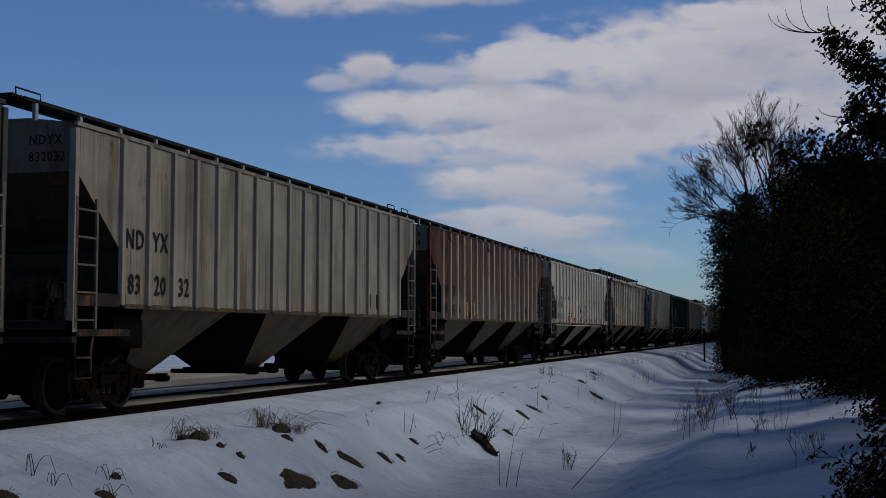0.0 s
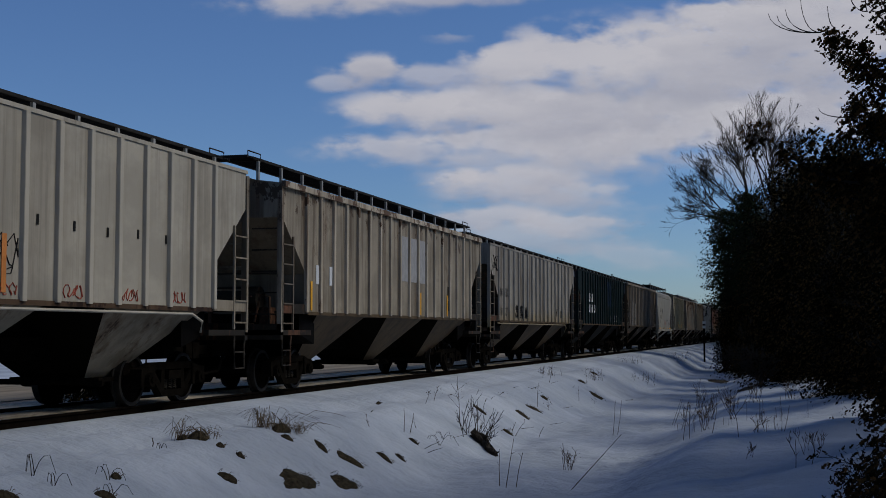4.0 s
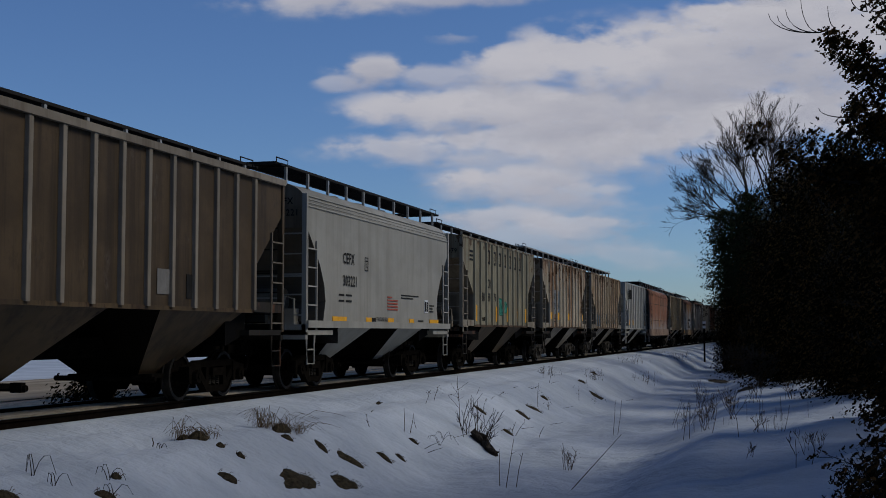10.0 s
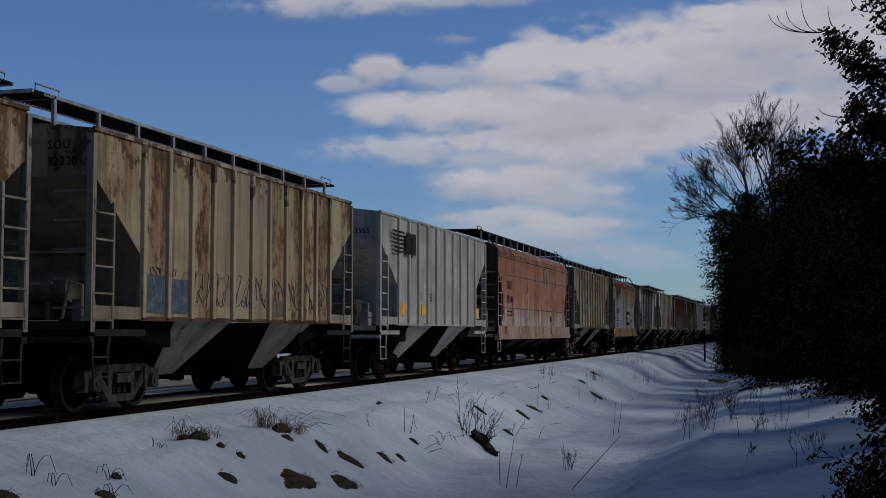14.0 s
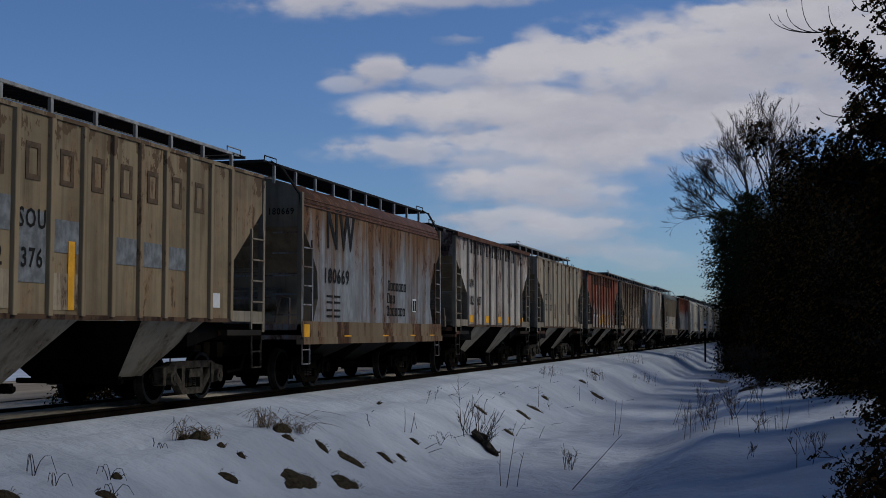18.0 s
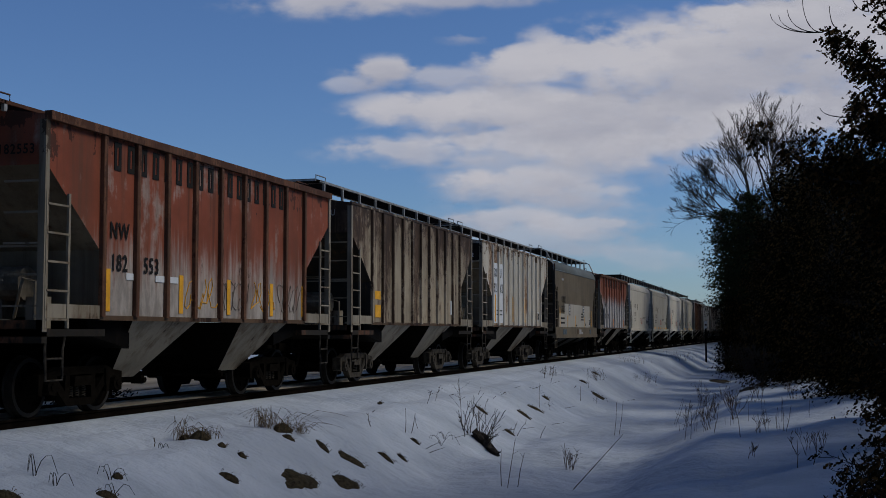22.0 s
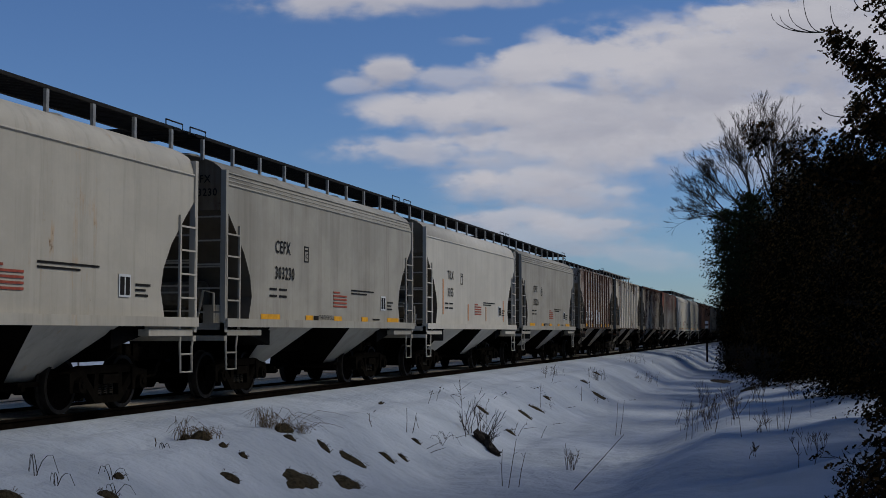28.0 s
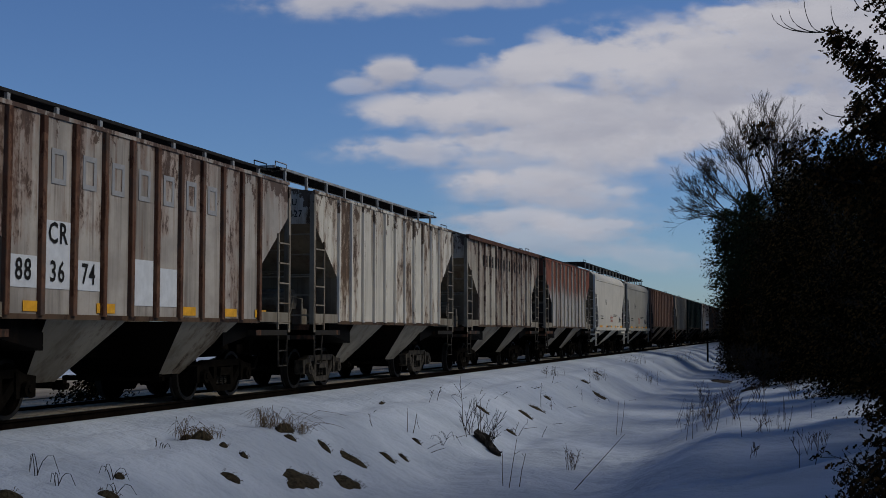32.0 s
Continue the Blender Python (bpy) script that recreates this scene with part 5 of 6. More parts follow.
def vehicle(name, label, mat, L, W, H, hood, prof, t_pass, speed, x=-10.4, pickup=False):
    """A road vehicle driving towards -y. prof: cabin outline (y, z) from the front; t_pass: a time and its y then."""
    root = tagged(new(name), label, "car")
    h = L / 2
    bm = bmo()
    prism(bm, [(-h, 0.45), (-h, hood - 0.12), (-h + 0.12, hood), (prof[0][0], hood + 0.06), (prof[-1][0], hood + 0.05), (h - 0.05, hood + 0.02), (h, 0.5), (h - 0.1, 0.32), (-h + 0.1, 0.32)], -W / 2, W / 2)
    bmesh.ops.bevel(bm, geom=[e for e in bm.edges if e.calc_length() > 0.5], offset=0.05, segments=2, affect="EDGES")
    part("body", bm, mat, root)
    bm = bmo()
    prism(bm, [(y, z) for y, z in prof], -W / 2 + 0.1, W / 2 - 0.1)
    part("cabin", bm, mat, root)
    for s in (-1, 1):
        bm = bmo()
        cy = sum(p[0] for p in prof) / len(prof)
        prism(bm, [(cy + (y - cy) * 0.9, hood + 0.08 + (z - hood) * 0.84 if z > hood + 0.1 else hood + 0.1) for y, z in prof], s * (W / 2 - 0.102), s * (W / 2 - 0.092))
        part("side_window", bm, GLASS, root)
        bm = bmo()
        box(bm, s * (W / 2 - 0.42) - 0.2, s * (W / 2 - 0.42) + 0.2, -h - 0.015, -h + 0.06, hood - 0.33, hood - 0.14)
        part("headlight", bm, LAMPG, root)
        for y in (-h + 0.85, h - 0.95):
            bm = bmo()
            cyl_x(bm, (0, 0), 0.36, -0.11, 0.11, 18)
            w = part("tyre", bm, TYRE, root)
            w.matrix_basis = pose(s * (W / 2 - 0.1), y, 0.36)
            bm = bmo()
            cyl_x(bm, (0, 0), 0.21, -0.115, 0.115, 10)
            for k in range(5):
                a = k * math.tau / 5
                beam(bm, (s * 0.118, 0, 0), (s * 0.118, 0.2 * math.cos(a), 0.2 * math.sin(a)), 0.03)
            part("rim", bm, ALLOY, w)
            CARWHEELS.append((w, speed))
    bm = bmo()
    a, b = prof[0], prof[1]
    d = Vector((0, b[0] - a[0], b[1] - a[1]))
    nrm = Vector((0, -d.z, d.y)).normalized() * 0.01
    q = [Vector((sx, a[0], a[1])) + d * k + nrm for sx, k in ((-W / 2 + 0.2, 0.08), (W / 2 - 0.2, 0.08), (W / 2 - 0.26, 0.92), (-W / 2 + 0.26, 0.92))]
    bm.faces.new([bm.verts.new(p) for p in q])
    bmesh.ops.solidify(bm, geom=bm.faces[:], thickness=0.006)
    part("windscreen", bm, GLASS, root)
    bm = bmo()
    box(bm, -0.5, 0.5, -h - 0.012, -h + 0.05, hood - 0.34, hood - 0.16)
    part("grille", bm, TRIM, root)
    bm = bmo()
    box(bm, -W / 2 + 0.05, W / 2 - 0.05, -h - 0.06, -h + 0.1, 0.38, 0.58)
    part("bumper", bm, ALLOY if pickup else TRIM, root)
    VEHICLES.append((root, t_pass, speed, x))
    return root


CARWHEELS = []
vehicle("pickup_truck", "dark pickup truck with chrome bumper driving along the road", car_paint("dark_pickup_paint", (0.03, 0.032, 0.04)), 5.4, 1.95, 1.85, 1.08,
        [(-1.2, 1.1), (-0.55, 1.82), (0.75, 1.84), (0.95, 1.1)], (3.4, 35.4), 14.0, pickup=True)
vehicle("dark_car", "dark green family car driving along the road", car_paint("dark_green_paint", (0.03, 0.045, 0.04)), 4.5, 1.8, 1.5, 0.95,
        [(-1.0, 0.98), (-0.2, 1.46), (1.2, 1.48), (2.0, 1.0)], (6.9, 32.4), 14.0)
vehicle("suv", "white sport utility car with dark trim driving along the road", car_paint("white_suv_paint", (0.7, 0.7, 0.69)), 4.8, 1.9, 1.75, 1.05,
        [(-1.1, 1.08), (-0.45, 1.72), (1.9, 1.74), (2.3, 1.08)], (8.4, 33.0), 14.0)
vehicle("hatchback", "blue-grey hatchback car driving along the road", car_paint("blue_grey_paint", (0.10, 0.14, 0.2)), 4.3, 1.78, 1.5, 0.95,
        [(-1.0, 0.98), (-0.2, 1.47), (1.4, 1.48), (2.05, 1.0)], (9.6, 33.3), 14.0)


# ---- vegetation ----
BARK = plain("grey_brown_bark", (0.030, 0.024, 0.019), 0.9, 0, 0.5, 12)
TWIG = plain("dry_twigs", (0.075, 0.05, 0.032), 0.9, 0, 0.4, 20)
GRASS = plain("dead_straw_grass", (0.13, 0.088, 0.045), 0.9, 0, 0.4, 20)
EARTH = plain("dead_grass_turf", (0.038, 0.029, 0.015), 0.95, 0, 0.6, 14)


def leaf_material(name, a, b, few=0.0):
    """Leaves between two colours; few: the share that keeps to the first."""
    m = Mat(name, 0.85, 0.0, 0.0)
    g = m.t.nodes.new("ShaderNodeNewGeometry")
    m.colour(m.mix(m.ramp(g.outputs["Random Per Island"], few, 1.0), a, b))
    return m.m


LEAF = leaf_material("brown_oak_leaves", (0.014, 0.011, 0.005), (0.085, 0.045, 0.016), 0.35)
NEEDLE = leaf_material("dark_cedar_green", (0.012, 0.018, 0.009), (0.024, 0.027, 0.013))
# thicket shade painted as near-black leaves, sunlit ones as the brown few
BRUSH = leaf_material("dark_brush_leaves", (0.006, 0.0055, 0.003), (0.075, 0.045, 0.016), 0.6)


def grow(bm, p, d, length, r, depth, rng, tips, wide=0.6, up=0.15, taper=0.7, rmin=0.009, kids=(2, 3)):
    """One limb and its branches."""
    pts = [Vector(p)]
    dd = Vector(d).normalized()
    steps = 3
    for k in range(steps):
        dd = (dd + Vector((rng.uniform(-1, 1), rng.uniform(-1, 1), rng.uniform(-0.8, 0.9) + up)) * 0.2).normalized()
        pts.append(pts[-1] + dd * (length / steps))
    tube(bm, pts, max(rmin, r), max(rmin, r * taper), 6 if depth > 3 else 3)
    if depth == 0:
        tips.append((pts[-1], dd))
        return
    for k in range(rng.randint(*kids)):
        q = pts[-1] if k == 0 else pts[rng.randint(1, steps)]
        nd = (dd + Vector((rng.uniform(-1, 1), rng.uniform(-1, 1), rng.uniform(-0.75, 0.8) + up * 0.6)) * wide).normalized()
        grow(bm, q, nd, length * rng.uniform(0.62, 0.86), r * taper * (0.95 if k == 0 else 0.7), depth - 1, rng, tips, wide, up, taper, rmin, kids)


LOBED = ((-0.5, 0.0), (-0.18, 0.22), (0.05, 0.1), (0.2, 0.3), (0.5, 0.0), (0.2, -0.3), (0.05, -0.1), (-0.18, -0.22))
SIMPLE = ((-0.5, 0.0), (0.0, 0.25), (0.5, 0.0), (0.0, -0.25))


def leaf_mesh(name, centres, size, rng, per, radius, flat=1.0, shape=LOBED):
    """Many small leaves round the given places."""
    verts, faces = [], []
    n = len(shape)
    for c in centres:
        for k in range(per):
            o = Vector(c) + Vector((rng.gauss(0, radius), rng.gauss(0, radius), rng.gauss(0, radius * flat)))
            u = Vector((rng.gauss(0, 1), rng.gauss(0, 1), rng.gauss(0, 1))).normalized()
            v = u.orthogonal().normalized()
            w = u.cross(v)
            s = size * rng.uniform(0.6, 1.4)
            b = len(verts)
            verts.extend(o + v * (x * s) + w * (y * s) for x, y in shape)
            faces.append(tuple(range(b, b + n)))
    me = bpy.data.meshes.new(name)
    me.from_pydata([tuple(v) for v in verts], [], faces)
    return me


def bare_tree(x, y, label, seed, stems, height, depth=6, up=0.2, wide=0.5, r=0.11):
    """stems: the directions of the main limbs from the fork at the given height."""
    rng = random.Random(seed)
    root = tagged(new("bare_tree"), label, "tree")
    root.location = (x, y, ground_z(min(60, x), y))
    fork = Vector((0.1, 0, height))
    tube_bm = tube(bmo(), [(0, 0, -0.2), (0.05, 0, height * 0.5), fork], r * 2.0, r * 1.5, 8)
    part("trunk", tube_bm, BARK, root)
    for d, ln in stems:
        bm = bmo()
        grow(bm, fork, d, ln, r, depth, rng, [], wide, up, 0.74)
        part("limb", bm, BARK, root)
    return root


def clump_tree(name, x, y, z0, z1, rx, ry, seed, mat, n, size, label, category="tree", per=14, rad=0.35, trunk=True, bias=1.0, flat=1.0):
    """A dense crown of small leaves in uneven tiers round a trunk."""
    rng = random.Random(seed)
    root = tagged(new(name), label, category)
    root.location = (x, y, ground_z(min(60, max(-60, x)), y))
    g = root.location.z
    if trunk:
        bm = bmo()
        tube(bm, [(0, 0, -0.2), (0.05, 0, (z1 - g) * 0.5), (0.1, 0.05, (z1 - g) * 0.92)], 0.05 * math.sqrt(z1 - z0) + 0.04, 0.02, 7)
        part("trunk", bm, BARK, root)
        bm = bmo()
        for k in range(40):
            a, zz = rng.uniform(0, math.tau), rng.uniform(0.1, 0.9) * (z1 - g)
            grow(bm, (0, 0, zz), (math.cos(a), math.sin(a), 0.6), rx * 0.32, 0.03, 3, rng, [], 0.6, 0.2, 0.7, 0.01)
        part("branchwork", bm, BARK, root)
    cs = []
    while len(cs) < n:
        a, k, zz = rng.uniform(0, math.tau), rng.random() ** 0.5, rng.random()
        env = (1 - zz) ** 0.75 * bias + (1 - bias) * math.sqrt(max(0.0, 1 - (2 * zz - 0.75) ** 2 * 0.62))
        env *= 0.72 + 0.75 * noise.noise((math.cos(a) * 1.7 + seed, math.sin(a) * 1.7, zz * 5))
        cs.append((math.cos(a) * k * rx * env, math.sin(a) * k * ry * env, z0 - g + zz * (z1 - z0)))
    me = leaf_mesh("crown", cs, size, rng, per, rad, flat, SIMPLE)
    me.materials.append(mat)
    share("crown", me, root)
    return root


bare_tree(7.9, 100, "tall bare deciduous tree with spreading fine twigs", 4, (((-1.0, 0.1, 0.14), 1.75), ((-1.0, 0, 0.4), 1.9), ((-0.8, -0.1, 0.7), 2.1), ((-0.5, 0.1, 1), 2.35), ((-0.22, 0, 1), 2.5), ((0.02, 0.2, 1), 2.3)), 10.9, 7, 0.10, 0.36, 0.09)
bare_tree(9.7, 104, "tall bare deciduous tree with upright twigs", 9, (((-0.6, 0, 1), 2.1), ((-0.3, 0.2, 1), 2.25), ((-0.08, 0, 1), 2.35), ((0.12, -0.2, 1), 2.3), ((0.3, 0.1, 1), 2.1)), 12.0, 7, 0.12, 0.32, 0.09)
clump_tree("cedar", 6.6, 90, 2.9, 9.6, 1.9, 2.2, 3, NEEDLE, 300, 0.17, "dark evergreen cedar at the edge of the brush", per=30, rad=0.42, flat=0.22, bias=0.5)
clump_tree("cedar", 8.3, 88, 2.4, 10.4, 2.4, 2.6, 5, NEEDLE, 460, 0.2, "dark evergreen cedar in the brush", per=30, rad=0.42, flat=0.5, bias=0.4)
SHRUBS = []
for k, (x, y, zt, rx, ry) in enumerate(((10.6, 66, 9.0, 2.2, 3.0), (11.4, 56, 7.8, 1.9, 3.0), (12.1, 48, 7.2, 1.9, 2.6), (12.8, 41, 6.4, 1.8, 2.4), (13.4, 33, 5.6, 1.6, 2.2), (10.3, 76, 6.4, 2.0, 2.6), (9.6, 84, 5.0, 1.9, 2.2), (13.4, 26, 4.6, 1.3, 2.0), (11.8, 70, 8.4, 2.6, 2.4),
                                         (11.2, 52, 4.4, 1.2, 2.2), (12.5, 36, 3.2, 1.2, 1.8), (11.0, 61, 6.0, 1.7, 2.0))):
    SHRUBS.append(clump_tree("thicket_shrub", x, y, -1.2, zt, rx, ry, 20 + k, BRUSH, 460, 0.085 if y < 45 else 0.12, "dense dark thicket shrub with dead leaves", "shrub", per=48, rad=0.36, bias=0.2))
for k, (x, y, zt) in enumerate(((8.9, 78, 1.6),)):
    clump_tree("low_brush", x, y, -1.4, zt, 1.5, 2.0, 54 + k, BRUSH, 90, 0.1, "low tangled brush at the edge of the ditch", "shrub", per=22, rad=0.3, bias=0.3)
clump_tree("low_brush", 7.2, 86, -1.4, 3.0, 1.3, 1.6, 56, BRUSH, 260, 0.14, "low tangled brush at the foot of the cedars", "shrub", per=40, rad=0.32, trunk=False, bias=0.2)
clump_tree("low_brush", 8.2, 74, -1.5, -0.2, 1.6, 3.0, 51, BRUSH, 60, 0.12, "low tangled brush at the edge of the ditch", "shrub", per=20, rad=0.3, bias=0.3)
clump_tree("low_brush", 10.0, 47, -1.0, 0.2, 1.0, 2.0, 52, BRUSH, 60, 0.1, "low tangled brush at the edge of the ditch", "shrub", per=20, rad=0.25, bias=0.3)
# unseen wood added beside and behind the viewer to shade the ditch
for k in range(14):
    rng = random.Random(900 + k)
    y = -30 + k * 4.3
    copy_thing(SHRUBS[k % 5], pose(16.4 + rng.uniform(0, 2.5), y, 0.6 + rng.uniform(0, 0.6), 0, 0, rng.uniform(0, 360)) @ Matrix.Scale(1.42, 4))


# a second row added close behind the thicket, unseen, to even the ditch's shade
for k in range(7):
    rng = random.Random(970 + k)
    y = 36 + k * 7.0
    copy_thing(SHRUBS[k % 4], pose(15.2 + 0.045 * y + rng.uniform(0, 1.2), y, 0.4, 0, 0, rng.uniform(0, 360)) @ Matrix.Scale(rng.uniform(0.75, 0.9), 4))


# and trees added on along the track behind the thicket, to shade the line
for k in range(34):
    rng = random.Random(950 + k)
    y = 80 + k * 4.0
    x = max(7.0, 15.4 - 9.6 * y / 138) + (k % 2) * 4.5
    top = 1.2 + 0.085 * y
    copy_thing(SHRUBS[k % 3], pose(x + rng.uniform(0, 1.0), y, 0.2, 0, 0, rng.uniform(0, 360)) @ Matrix.Scale(top * rng.uniform(0.85, 1.0) / (10.0, 8.8, 8.2)[k % 3], 4))


def near_oak():
    """Limbs as (root height, reach in x, y, z)."""
    rng = random.Random(77)
    root = tagged(new("oak_tree"), "young oak holding dead brown leaves above the ditch", "tree")
    base = Vector((12.95, 18.6, ground_z(12.95, 18.6)))
    root.location = base
    tube_bm = tube(bmo(), [(0, 0, -0.2), (-0.05, 0, 2.0), (-0.02, 0.1, 4.2), (0.05, 0.1, 6.4)], 0.11, 0.03, 8)
    part("trunk", tube_bm, BARK, root)
    cs = []
    high = [(3.85, -2.05, -0.3, 0.50), (5.2, -1.15, 0.1, 0.42), (4.6, -0.85, 0.5, 0.25), (4.2, -0.8, -0.5, 0.2), (3.9, -1.6, 0.1, 0.2), (5.6, -0.5, -0.2, 0.6), (5.0, 0.6, 0.2, 0.5), (3.8, 0.7, 0.1, 0.4), (4.9, -0.5, 0.0, 0.1), (5.5, -1.0, 0.2, 0.2), (4.0, -1.4, 0.3, 0.2), (4.0, -1.0, -0.4, 0.1), (4.3, -0.7, 0.3, 0.2)]
    low = [(3.6, -0.95, 0.2, 0.5), (3.2, -0.7, -0.3, 0.3), (2.6, -0.55, 0.4, 0.25), (2.2, -0.45, -0.4, 0.2), (1.3, -0.5, -0.1, -0.2), (0.9, -0.75, 0.3, -0.1), (0.5, -0.6, -0.4, -0.1), (0.2, -0.55, 0.1, -0.25), (1.7, 0.4, 0.2, 0.2), (3.7, -1.3, 0.0, 0.1), (3.3, -0.9, 0.3, 0.1), (2.9, -0.6, -0.1, 0.2)]
    for z, dx, dy, dz in high + low:
        bm, tips = bmo(), []
        a = Vector((0, 0, z))
        d = Vector((dx, dy, dz))
        pts = [a + d * (k / 5) + Vector((0, 0, -0.22 * math.sin(k * 0.6) * abs(dx))) for k in range(6)]
        tube(bm, pts, 0.028, 0.009, 5)
        for k in range(2, 6):
            for j in range(3):
                e = Vector((rng.uniform(-1, 0.4), rng.uniform(-1, 1), rng.uniform(-0.5, 0.9)))
                grow(bm, pts[k], e, 0.17, 0.008, 1, rng, tips, 0.7, 0.0, 0.7, 0.004)
        part("limb", bm, BARK, root)
        cs += [p for p, _ in tips] + pts[2:]
    me = leaf_mesh("crown", cs, 0.085, rng, 12, 0.07)
    me.materials.append(LEAF)
    share("crown", me, root)
    whips = [((-1.3, 0.1, 5.84), e) for e in ((-2.02, 0.1, 6.16), (-1.9, 0.12, 6.13), (-1.78, 0.08, 6.2), (-1.57, 0.1, 6.36))]
    whips += [((-0.66, 0.1, 6.1), e) for e in ((-0.92, 0.1, 6.5), (-0.7, 0.1, 6.75))] + [((-0.3, 0.1, 6.2), (-0.5, 0.1, 6.55)), ((-1.1, 0.1, 5.9), (-1.2, 0.1, 6.22)), ((-0.9, 0.1, 4.6), (-1.35, 0.1, 4.75))]
    for a, e in whips:      # bare shoots that sweep out and turn up
        bm = bmo()
        a, e = Vector(a), Vector(e)
        tube(bm, [a + Vector(((e.x - a.x) * (1 - (1 - u) ** 1.7), (e.y - a.y) * u, (e.z - a.z) * u ** 2.0)) for u in (k / 7 for k in range(8))], 0.009, 0.004, 5)
        part("bare_twig", bm, BARK, root)


def oak_sapling(x, y, seed):
    """A knee-high oak sprout close by, its dead leaves in clusters."""
    rng = random.Random(seed)
    root = tagged(new("oak_sapling"), "small oak sapling with clustered dead leaves in snow", "sapling")
    root.location = (x, y, ground_z(x, y) - 0.03)
    cs = []
    for k in range(9):
        bm, tips = bmo(), []
        a = rng.uniform(2.2, 4.1)
        grow(bm, (rng.uniform(-0.05, 0.05), rng.uniform(-0.1, 0.1), 0), (math.cos(a) * 0.8, math.sin(a) * 0.8, rng.uniform(0.4, 1.6)), rng.uniform(0.22, 0.36), 0.010, 3, rng, tips, 0.6, 0.1, 0.7, 0.003)
        tagged(part("stem", bm, BARK, root), kind="stuff")
        cs += [p for p, _ in tips]
    me = leaf_mesh("leaves", cs, 0.06, rng, 5, 0.045)
    me.materials.append(LEAF)
    tagged(share("leaves", me, root), kind="stuff")


near_oak()
oak_sapling(12.0, 10.6, 5), oak_sapling(12.15, 12.2, 6), oak_sapling(12.0, 9.4, 7)


def tuft(x, y, n, hgt, seed, label="dry straw grass tuft standing in snow", lean=0.5, mat=None, rad=0.1, thick=0.005):
    rng = random.Random(seed)
    root = tagged(new("grass_tuft"), label, "grass", "dry grass tufts")
    root.location = (x, y, ground_z(x, y) - 0.02)
    bm = bmo()
    for k in range(n):
        a, l = rng.uniform(0, math.tau), hgt * rng.uniform(0.35, 1.15)
        b = Vector((rng.gauss(0, rad), rng.gauss(0, rad), 0))
        o = Vector((math.cos(a), math.sin(a), 0)) * lean * rng.uniform(0.1, 1.0) * l
        droop = rng.uniform(0.15, 0.9)
        top = b + o * 0.55 + Vector((0, 0, l * 0.8))
        tube(bm, [b, b + o * 0.2 + Vector((0, 0, l * 0.45)), top, top + o * 0.45 - Vector((0, 0, l * 0.35 * droop)), top + o * 0.75 - Vector((0, 0, l * 0.75 * droop))], thick * 0.8, thick * 0.35, 3)
    tagged(part("straw", bm, mat or GRASS, root), kind="stuff")
    return root


def weed(x, y, hgt, seed, lean=(0.0, 0.0), twigs=4, label="bare dead weed stalk standing in snow", r=0.008):
    """A stiff dead stalk with a few side twigs."""
    rng = random.Random(seed)
    root = tagged(new("weed_stalk"), label, "weed", "dead weed stalks")
    root.location = (x, y, ground_z(x, y) - 0.02)
    bm = bmo()
    top = Vector((lean[0], lean[1], hgt))
    tube(bm, [(0, 0, 0), top * 0.5 + Vector((rng.uniform(-0.02, 0.02), 0, 0)), top], r, r * 0.5, 4)
    for k in range(twigs):
        q = top * rng.uniform(0.35, 0.95)
        tube(bm, [q, q + Vector((rng.uniform(-1, 1), rng.uniform(-1, 1), rng.uniform(0.2, 1.0))) * hgt * rng.uniform(0.12, 0.3)], r * 0.5, r * 0.25, 3)
    part("stalk", bm, TWIG, root)
    if twigs > 5:
        me = leaf_mesh("seed_heads", [top * rng.uniform(0.6, 1.0) + Vector((rng.gauss(0, 0.06), rng.gauss(0, 0.06), 0)) for _ in range(10)], 0.03, rng, 2, 0.02, 1.0, SIMPLE)
        me.materials.append(TWIG)
        share("seed_head", me, root)
    return root


